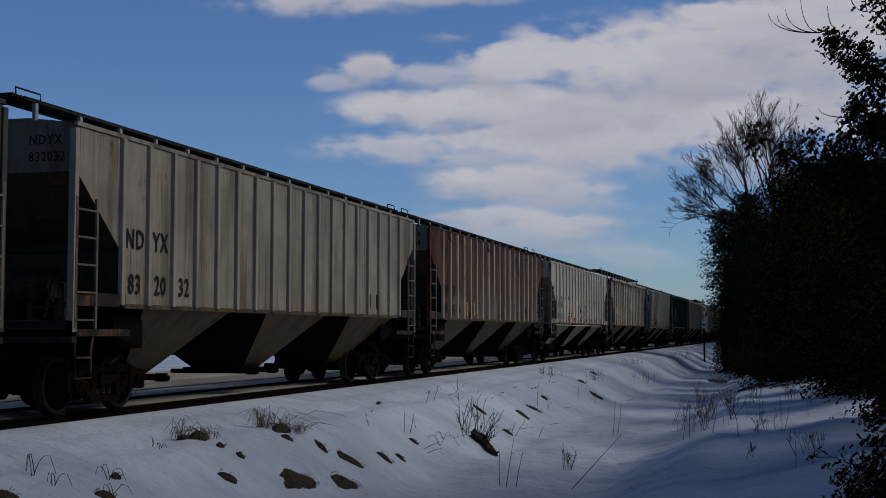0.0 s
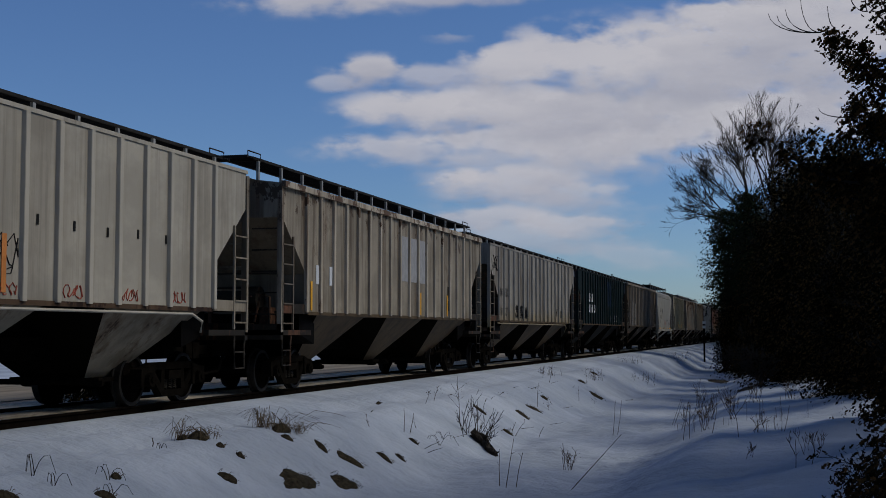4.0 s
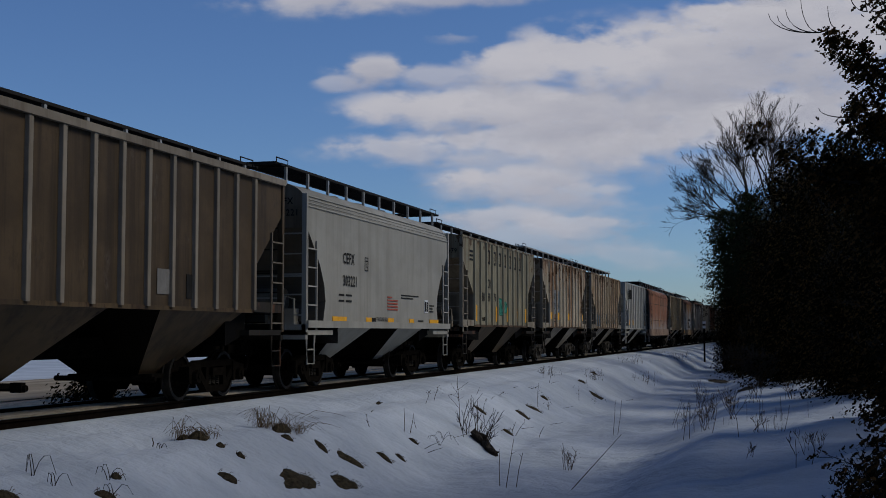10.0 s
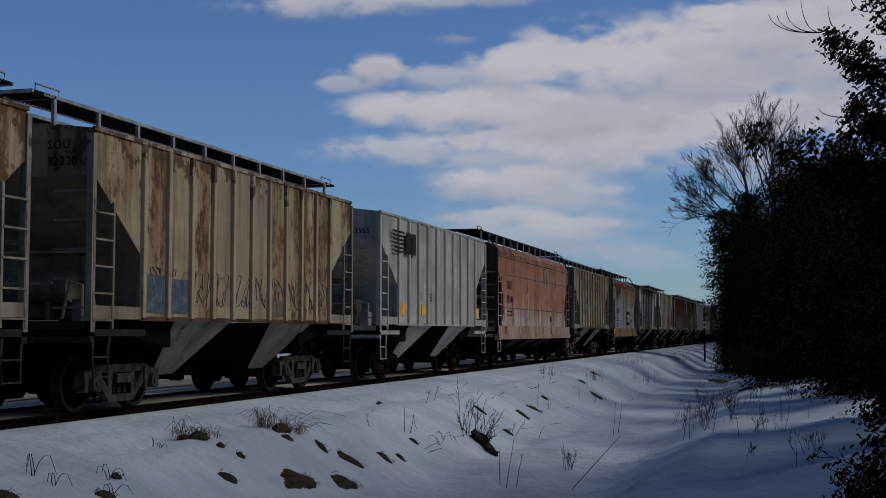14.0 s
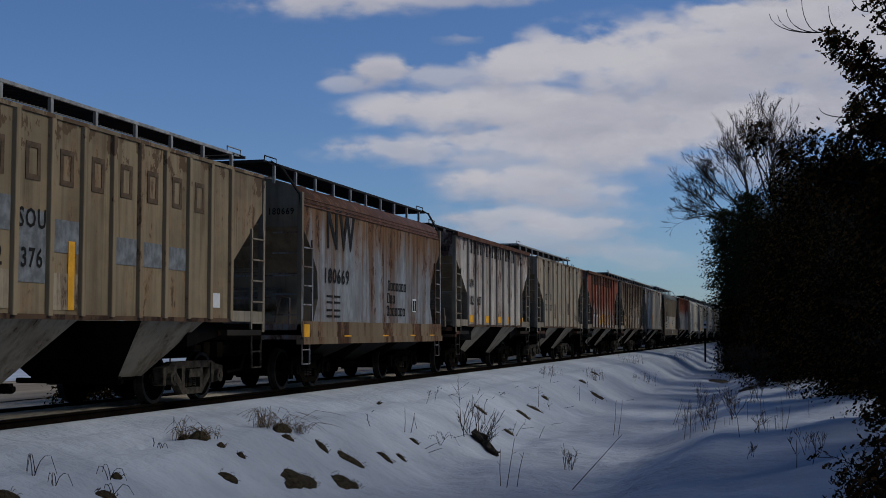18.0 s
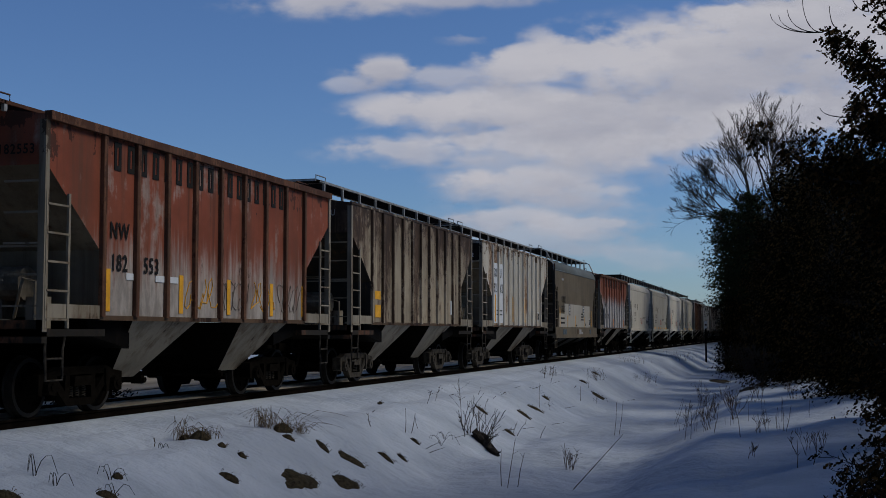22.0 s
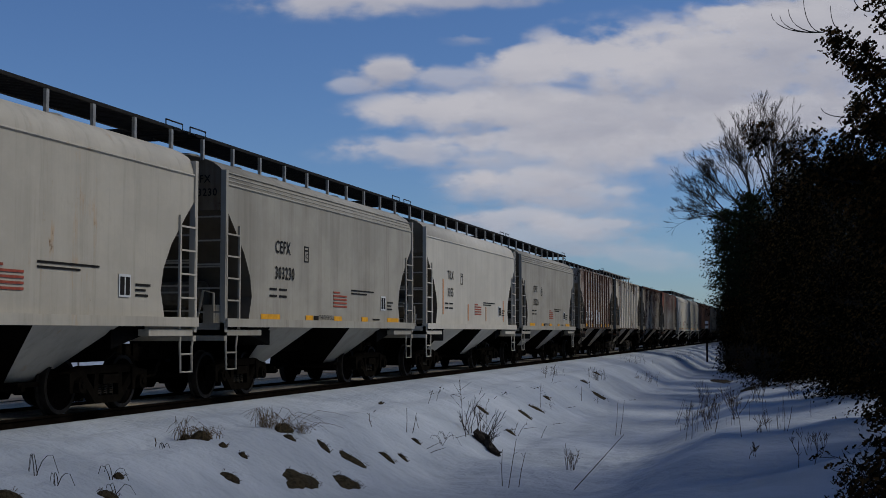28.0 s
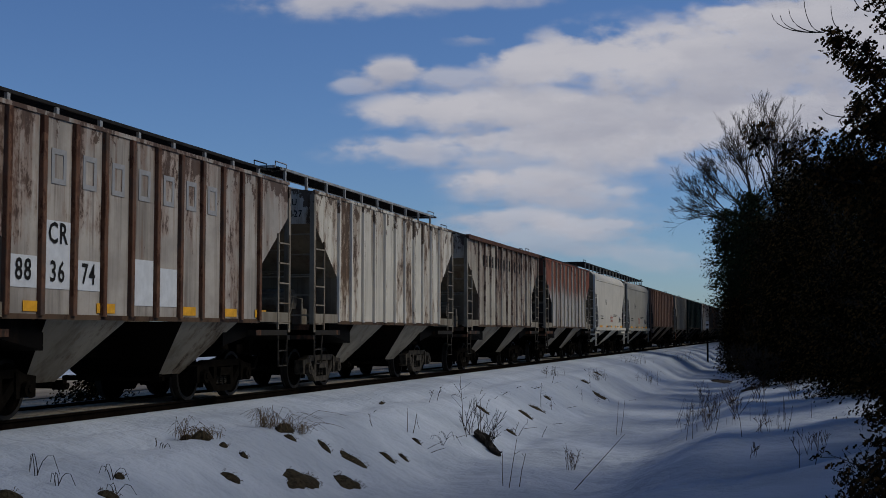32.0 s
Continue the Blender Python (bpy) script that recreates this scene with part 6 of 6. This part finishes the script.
def turf(x, y, wx, wy, seed, rot=0.0, hgt=0.05, mat=None):
    """A patch of dead turf that has thawed through the snow: a low uneven mound with a ragged rim and straw on it."""
    rng = random.Random(seed)
    root = tagged(new("turf_patch"), "bare patch of dead brown turf in the snow", "turf", "bare turf patches")
    root.location = (x, y, ground_z(x, y))
    g = root.location.z
    bm = bmo()
    rings = []
    n = 34
    for j, k in enumerate((1.0, 0.8, 0.5, 0.2)):
        ring = []
        for i in range(n):
            a = i * math.tau / n
            e = k * (1 + 0.35 * noise.noise((math.cos(a) * 1.1 + seed, math.sin(a) * 1.1, seed * 1.7)) + 0.2 * noise.noise((math.cos(a) * 4 + seed, math.sin(a) * 4, seed * 2.7)))
            u, v = math.cos(a) * e * wx, math.sin(a) * e * wy
            px, py = u * math.cos(rot) - v * math.sin(rot), u * math.sin(rot) + v * math.cos(rot)
            ring.append(bm.verts.new((px, py, ground_z(x + px, y + py) - g + (-0.03, 0.008, 0.6 * hgt, hgt)[j] + rng.uniform(0, 0.012))))
        rings.append(ring)
    for a, b in zip(rings, rings[1:]):
        for i in range(n):
            bm.faces.new((a[i], a[(i + 1) % n], b[(i + 1) % n], b[i]))
    bm.faces.new(rings[-1])
    part("sod", bm, EARTH, root)
    bm = bmo()
    for k in range(int(420 * wx * wy) + 12):
        a, e = rng.uniform(0, math.tau), 0.95 * math.sqrt(rng.random())
        u, v = math.cos(a) * e * wx, math.sin(a) * e * wy
        px, py = u * math.cos(rot) - v * math.sin(rot), u * math.sin(rot) + v * math.cos(rot)
        b = Vector((px, py, ground_z(x + px, y + py) - g + 0.02))
        d = Vector((rng.uniform(0.1, 1.0), rng.uniform(-0.7, 0.7), rng.uniform(-0.1, 0.4))).normalized() * rng.uniform(0.03, 0.07)
        tube(bm, [b, b + d * 0.6 + Vector((0, 0, 0.02)), b + d], 0.004, 0.002, 3)
    tagged(part("straw", bm, GRASS if seed % 3 == 0 else TWIG, root), kind="stuff")
    return root


# thawed turf down the bank
turf(2.84, 17.0, 0.16, 0.2, 201, 0.0, 0.09)
turf(2.68, 16.8, 0.1, 0.12, 202, 0.0, 0.06)
turf(3.08, 19.55, 0.16, 0.34, 203, 0.0, 0.08)
TURF_NEAR = [(4.14, 17.7, 0.36, 0.46, 0.0), (4.42, 18.9, 0.42, 0.26, 0.0), (4.02, 20.25, 0.42, 0.18, -0.1), (3.73, 16.1, 0.26, 0.13, 0.0), (3.35, 19.15, 0.16, 0.1, 0), (3.19, 17.0, 0.1, 0.08, 0), (3.48, 17.05, 0.12, 0.07, 0.3), (3.65, 19.9, 0.24, 0.09, -0.3), (4.16, 21.65, 0.28, 0.09, 0), (4.23, 22.4, 0.2, 0.05, -0.2), (2.61, 26.0, 0.08, 0.1, 0), (4.1, 35.4, 0.42, 0.2, -0.2), (4.2, 33.4, 0.36, 0.16, -0.2)]
TURF_FAR = [(4.31, 45.7, 0.42, 0.3, -0.25), (3.9, 38.1, 0.2, 0.16, 0), (3.6, 46.9, 0.24, 0.22, -0.2), (3.63, 13.05, 0.2, 0.16, 0), (3.3, 11.6, 0.2, 0.2, 0.2), (3.39, 13.7, 0.1, 0.08, 0), (4.0, 24.0, 0.2, 0.05, -0.2), (4.6, 29.8, 0.22, 0.08, -0.2), (7.2, 71.0, 0.9, 1.6, 0.1), (9.5, 46.5, 0.5, 1.0, 0.1), (3.75, 30.5, 0.3, 0.1, -0.2), (3.3, 52.0, 0.3, 0.25, -0.2)]
for k, (x, y, wx, wy, rot) in enumerate(TURF_NEAR + TURF_FAR):
    turf(x, y, wx * 0.62, wy * 1.25, k + 1, rot)
# grass and stalks on the bank and in the ditch
TUFTS_BANK = [(2.68, 16.75, 26, 0.42, 0.9, 0.05), (2.86, 17.05, 60, 0.2, 1.8, 0.09), (2.85, 19.3, 44, 0.40, 1.0, 0.06), (3.05, 19.5, 46, 0.34, 1.9, 0.10), (3.25, 19.75, 40, 0.24, 2.4, 0.1), ]
TUFTS_DITCH = [(9.4, 27.3, 8, 0.7, 0.3, 0.4), (10.5, 25.5, 9, 0.5, 0.3, 0.5), (10.8, 28.5, 9, 0.6, 0.3, 0.5), (2.62, 45.4, 24, 0.4, 0.6, 0.2), (3.6, 49.5, 30, 0.6, 0.5, 0.25), (3.7, 86.0, 40, 0.8, 0.6, 0.5), (3.0, 66.0, 26, 0.6, 0.6, 0.4), (4.4, 60.0, 24, 0.6, 0.6, 0.3)]
for k, (x, y, n, hh, le, rad) in enumerate(TUFTS_BANK + TUFTS_DITCH):
    tuft(x, y, n, hh, 300 + k, lean=le, rad=rad, mat=GRASS if k < 5 else TWIG)
WEEDS_BANK = [(4.0, 27.6, 1.05, -0.1, 0.1, 8), (4.37, 27.7, 0.8, 0.0, 0.0, 2), (4.42, 27.6, 0.75, -0.05, 0.0, 2), (6.25, 21.7, 0.65, 0.0, 0.0, 1), (6.4, 21.5, 0.85, 0.12, 0.1, 1), (6.6, 21.4, 0.6, 0.1, 0.1, 1), (6.8, 25.1, 0.55, -0.05, 0.0, 5), (6.9, 25.2, 0.4, 0.1, 0, 6), (7.45, 21.9, 0.9, 0.75, 1.0, 0), (3.74, 24.2, 0.5, 0.0, 0.0, 0), (3.8, 24.4, 0.42, 0.08, 0.0, 0), (4.2, 24.0, 0.15, 0.3, 0.1, 4), (4.3, 23.9, 0.12, 0.35, -0.1, 3)]
WEEDS_SLOPE = [(3.5, 22.8, 0.25, -0.1, 0.1, 5), (4.67, 29.8, 0.32, 0.1, 0.1, 2), (4.75, 29.9, 0.3, 0.18, 0.0, 1), (6.67, 32.9, 0.85, 0.05, 0.1, 1), (6.75, 33.2, 0.9, 0.1, 0.1, 0), (2.58, 16.1, 0.14, 0.0, 0.0, 4), (7.74, 37.7, 0.8, 0.25, 0.3, 1), (7.8, 38.0, 0.7, 0.2, 0.2, 1), (5.2, 30.5, 0.3, 0.12, 0.1, 0), (4.1, 36.0, 0.7, 0.0, 0.1, 3)]
WEEDS_DITCH = [(3.3, 42.0, 0.6, 0.1, 0.0, 6), (8.9, 27.5, 0.75, 0.1, 0.2, 2), (9.1, 26.6, 0.7, 0.0, 0.1, 2), (9.6, 26.0, 0.6, 0.1, 0.1, 3), (10.2, 24.0, 0.6, -0.1, 0.1, 2), (11.0, 24.5, 0.5, 0.1, 0.1, 3), (11.2, 18.0, 0.4, 0.0, 0.0, 2), (11.4, 17.5, 0.35, 0.05, 0.0, 2), (8.4, 33.0, 0.8, 0.2, 0.1, 3), (9.0, 34.0, 0.7, -0.1, 0.0, 3), (2.9, 43.0, 0.35, 0.0, 0.1, 7), (4.3, 42.0, 0.5, 0.0, 0.0, 4)]
for k, (x, y, hh, lx, ly, tw) in enumerate(WEEDS_BANK + WEEDS_SLOPE + WEEDS_DITCH):
    weed(x, y, hh, 500 + k, (lx, ly), tw)

rng_bank = random.Random(31)
for k in range(30):      # stray stalks and twigs strewn over the bank
    y = rng_bank.uniform(24, 62)
    x = rng_bank.uniform(2.7, 4.9)
    flat = rng_bank.random() < 0.5
    hh = rng_bank.uniform(0.04, 0.10) if flat else rng_bank.uniform(0.12, 0.42)
    weed(x, y, hh, 700 + k, (rng_bank.uniform(0.1, 0.45), rng_bank.uniform(-0.3, 0.1)) if flat else (rng_bank.uniform(-0.12, 0.12), 0.0), rng_bank.randint(1, 7), r=0.007 if flat else 0.006)


def bent_stalk(x, y, hgt, reach, seed):
    """A dead stalk bowed over by the snow, its tip back on the ground."""
    rng = random.Random(seed)
    root = tagged(new("weed_stalk"), "dead stalk bent over into the snow", "weed", "dead weed stalks")
    root.location = (x, y, ground_z(x, y) - 0.02)
    for k in range(3):
        bm = bmo()
        a, r = rng.uniform(-0.5, 0.5), reach * rng.uniform(0.5, 1.1)
        d = Vector((math.cos(a), math.sin(a) - 0.3, 0)) * r * (1 if k % 2 else -0.6)
        tube(bm, [Vector((0, 0.03 * k, 0)) + d * u + Vector((0, 0, hgt * rng.uniform(0.9, 1.1) * 4 * u * (1 - u) ** 0.8)) for u in (0, 0.1, 0.25, 0.45, 0.7, 0.98)], 0.0055, 0.003, 4)
        part("stalk", bm, STEM, root)
    return root


def ditch_shrub(x, y, hgt, n, seed):
    """A small leafless shrub of forking twigs."""
    rng = random.Random(seed)
    root = tagged(new("leafless_shrub"), "small leafless brown shrub standing in the snowy ditch", "shrub", "leafless shrubs in the ditch")
    root.location = (x, y, ground_z(x, y) - 0.02)
    for k in range(n):
        bm = bmo()
        grow(bm, (rng.gauss(0, 0.1), rng.gauss(0, 0.1), 0), (rng.uniform(-0.5, 0.5), rng.uniform(-0.5, 0.5), 1), hgt * rng.uniform(0.22, 0.36), 0.006, 3, rng, [], 0.45, 0.2, 0.7, 0.0028)
        part("stem", bm, TWIG, root)
    return root


def root_snag():
    """The dark torn root and stems of a cut bush on the bank."""
    rng = random.Random(61)
    root = tagged(new("cut_bush"), "dark stump of a cut bush on the snowy bank", "shrub")
    x, y = 4.5, 27.2
    root.location = (x, y, ground_z(x, y))
    g = root.location.z
    bm = bmo()
    pts = [(-0.15, 0.25), (0.05, 0.1), (0.2, -0.1), (0.4, -0.5), (0.6, -0.75)]
    tube(bm, [(px, py, ground_z(x + px, y + py) - g + 0.05) for px, py in pts], 0.14, 0.06, 7)
    bmesh.ops.subdivide_edges(bm, edges=bm.edges[:], cuts=1)
    for v in bm.verts:
        v.co += Vector((rng.gauss(0, 0.025), rng.gauss(0, 0.025), rng.gauss(0, 0.025)))
    part("stump", bm, STEM, root)
    for k in range(18):
        bm = bmo()
        q = Vector((rng.uniform(-0.45, 0.45), rng.uniform(-0.5, 0.45), 0))
        q.z = ground_z(x + q.x, y + q.y) - g
        grow(bm, q, (rng.uniform(-0.3, 0.6), rng.uniform(-0.3, 0.3), 1), rng.uniform(0.14, 0.42), 0.010, 2, rng, [], 0.5, 0.1, 0.7, 0.004)
        part("stem", bm, STEM, root)


STEM = plain("wet_dark_bark", (0.03, 0.024, 0.018), 0.9, 0, 0.5, 16)
root_snag()
for k, (x, y, hh, rr) in enumerate(((2.97, 12.6, 0.22, 0.3), (3.3, 12.5, 0.14, 0.22), (3.4, 13.5, 0.16, 0.4), (3.62, 13.2, 0.12, 0.35), (2.75, 16.0, 0.08, 0.2), (4.35, 24.6, 0.2, 0.5), (4.2, 25.4, 0.16, 0.4))):
    bent_stalk(x, y, hh, rr, 830 + k)
for k, (x, y, hh, n) in enumerate(((9.8, 29.3, 1.0, 9), (9.3, 30.2, 0.8, 6), (10.1, 36.0, 0.9, 8), (11.1, 37.7, 0.9, 7), (9.4, 27.3, 0.7, 5), (10.5, 25.5, 0.55, 4), (11.28, 19.8, 0.5, 5), (10.4, 20.3, 0.35, 3), (8.6, 33.5, 0.7, 5), (6.85, 25.1, 0.5, 5), (8.0, 46.0, 1.0, 6))):
    ditch_shrub(x, y, hh, n, 860 + k)


def marker_post():
    root = tagged(new("marker_post"), "thin dark trackside marker post with two pale plates", "post")
    root.location = (4.42, 101.5, ground_z(4.42, 101.5))
    bm = bmo()
    box(bm, -0.07, 0.07, -0.05, 0.05, -0.3, 3.2)
    part("pole", bm, STEEL_DARK, root)
    for z in (2.95, 2.6):
        bm = bmo()
        box(bm, -0.12, 0.12, -0.07, -0.052, z, z + 0.22)
        part("plate", bm, WHITE_ST, root)


marker_post()
# bramble beside the far rail
clump_tree("bramble", -2.6, 23.2, -0.28, 0.22, 0.5, 1.9, 91, BRUSH, 120, 0.08, "low dark bramble beside the far rail", "shrub", per=16, rad=0.10, trunk=False, bias=0.4)


# ---- sky ----
def cloud_material():
    """Vapour with a ragged rim: dense in the middle of its patch, broken by noise in metres."""
    m = Mat("cloud_vapour")
    t = m.t
    co = [n for n in t.nodes if n.type == "TEX_COORD"][0]
    t.nodes.remove(m.b)
    gen = t.nodes.new("ShaderNodeVectorMath")
    gen.operation = "DISTANCE"
    flat = t.nodes.new("ShaderNodeVectorMath")
    flat.operation = "MULTIPLY"
    t.links.new(co.outputs["Generated"], flat.inputs[0])
    flat.inputs[1].default_value = (1, 1, 0)
    t.links.new(flat.outputs[0], gen.inputs[0])
    gen.inputs[1].default_value = (0.5, 0.5, 0.0)
    r = m.math("MULTIPLY", gen.outputs["Value"], 2.0 * 1.45)
    info = t.nodes.new("ShaderNodeObjectInfo")
    off = t.nodes.new("ShaderNodeVectorMath")
    off.operation = "ADD"
    sh = t.nodes.new("ShaderNodeMath")
    sh.operation = "MULTIPLY"
    t.links.new(info.outputs["Random"], sh.inputs[0])
    sh.inputs[1].default_value = 9000.0
    t.links.new(co.outputs["Object"], off.inputs[0]), t.links.new(sh.outputs[0], off.inputs[1])
    m.coord = off.outputs[0]
    big = m.noise((0.0026, 0.0060, 0.0), 3, 0.5)
    fine = m.noise((0.0075, 0.0140, 0.0), 5, 0.5)
    soft = m.noise((0.0016, 0.0045, 0.0), 5, 0.55)
    nz = m.math("ADD", m.math("MULTIPLY", m.math("SUBTRACT", big, 0.5), 1.5), m.math("MULTIPLY", m.math("SUBTRACT", fine, 0.5), 1.1))
    field = m.math("ADD", m.math("SUBTRACT", 1.02, m.math("MULTIPLY", r, 0.85)), m.math("MULTIPLY", nz, 1.45))
    sp = t.nodes.new("ShaderNodeSeparateXYZ")
    t.links.new(co.outputs["Generated"], sp.inputs[0])
    tone = t.nodes.new("ShaderNodeSeparateColor")
    t.links.new(info.outputs["Color"], tone.inputs[0])
    high = m.ramp(sp.outputs[1], 0.42, 0.66)           # firm crests, soft undersides
    alpha = m.math("MULTIPLY", m.ramp(field, -0.05, m.math("SUBTRACT", 0.95, m.math("MULTIPLY", high, 0.5)), 0.0, m.math("MULTIPLY", tone.outputs[0], 0.97)), m.ramp(r, 0.7, 1.42, 1.0, 0.0))
    shade = m.ramp(m.math("ADD", m.math("SUBTRACT", 0.55, m.math("MULTIPLY", sp.outputs[1], 0.55)), soft), 0.55, 1.05)
    em, tr, mx = t.nodes.new("ShaderNodeEmission"), t.nodes.new("ShaderNodeBsdfTransparent"), t.nodes.new("ShaderNodeMixShader")
    t.links.new(m.mix(shade, (0.49, 0.485, 0.53), (0.34, 0.35, 0.42)), em.inputs[0])
    em.inputs[1].default_value = 1.0
    t.links.new(alpha, mx.inputs[0]), t.links.new(tr.outputs[0], mx.inputs[1]), t.links.new(em.outputs[0], mx.inputs[2])
    t.links.new(mx.outputs[0], t.nodes["Material Output"].inputs[0])
    return m.m


CLOUD = cloud_material()
FAR = 4200.0
CLOUDS = []
cam_rest = pose(*EYE, 93.738, 0, 15.41)


def cloud(cx, cy, wx, wy, drift, k, dense=1.0):
    """A bank of cloud far off; its middle and half sizes as slopes from the sky's axis in thousandths, and its drift in 32 s."""
    d = FAR + k * 15
    q = d / 2250
    bm = bmo()
    n = 48
    c = bm.verts.new((0, 0, 0))
    ring = [bm.verts.new((1.45 * wx * q * math.cos(i * math.tau / n), 1.45 * wy * q * math.sin(i * math.tau / n), 0)) for i in range(n)]
    for i in range(n):
        bm.faces.new((c, ring[i], ring[(i + 1) % n]))
    ob = part("cloud", bm, CLOUD)
    tagged(ob, "soft grey-white fair-weather cloud drifting in a blue sky", "cloud", "clouds in the sky")
    ob.color = (dense, dense, dense, 1)
    CLOUDS.append((ob, cam_rest @ Matrix.Translation(((cx - 784) * q, (441 - cy) * q, -d)), cam_rest.to_3x3() @ Vector((drift * q, -drift * 0.15 * q, 0))))


UPPER = ((905, 122, 110, 50), (1040, 112, 190, 72), (1190, 110, 210, 84), (1350, 100, 210, 96), (1500, 90, 190, 110), (1290, 32, 130, 36), (1460, 20, 200, 44), (660, 130, 84, 32), (760, 140, 110, 24, 0.7), (585, 148, 40, 16, 0.6), (800, 68, 52, 13, 0.4),
         (560, -6, 210, 36, 0.95), (800, -8, 150, 20, 0.8))
LOWER = ((720, 200, 130, 40), (880, 200, 190, 50), (1030, 205, 180, 54), (1180, 225, 200, 64), (1370, 215, 200, 80), (700, 268, 150, 30, 0.8), (900, 262, 220, 44, 0.95), (1090, 272, 170, 48, 0.95),
         (800, 325, 76, 30, 0.9), (900, 330, 150, 38, 0.9), (1000, 345, 120, 28, 0.7), (960, 300, 210, 34, 0.55))
LOWEST = ((870, 392, 130, 28, 0.8), (1010, 402, 120, 24, 0.75), (930, 425, 190, 30, 0.55), (960, 372, 180, 28, 0.4), (1110, 455, 130, 30, 0.35), (1340, 300, 120, 40, 0.5))
for k, row in enumerate(UPPER + LOWER + LOWEST):
    cloud(*row[:4], 36 if k < len(UPPER) else 30, k, *row[4:])


# ---- what moves ----
def train_way(t):
    """Metres that the train has gone."""
    u = t / 32
    return 32 * (11.6466 * u - 0.2207 * u ** 2 + 0.2377 * u ** 3 - 0.1337 * u ** 4)


def motions():
    times = [2.0 * k for k in range(17)]
    for car, y in TRAIN:
        walk(car, [(t, pose(0, y - train_way(t), 0)) for t in times])
    # wheels roll; all wheelsets of one place in the truck share the way of the first
    for wheels, yy in ((WHEELS_A, -0.889), (WHEELS_B, 0.889)):
        first = wheels[0]
        walk(first, [(k / FPS, pose(0, yy, 0.42, math.degrees(train_way(k / FPS) / 0.42))) for k in range(0, 32 * FPS + 1)])
        act, slot = first.animation_data.action, first.animation_data.action_slot
        for w in wheels[1:]:
            w.rotation_mode = "QUATERNION"
            ad = w.animation_data_create()
            ad.action, ad.action_slot = act, slot
    for root, (t0, s), speed, x in VEHICLES:
        walk(root, [(t, pose(x, s - speed * (t - t0), ground_z(x, 20) + 0.03)) for t in (0.0, 8.0, 16.0, 24.0, 32.0)])
    for ob, m, d in CLOUDS:
        walk(ob, [(t, Matrix.Translation(d * (t / 32)) @ m) for t in (0.0, 16.0, 32.0)])


motions()
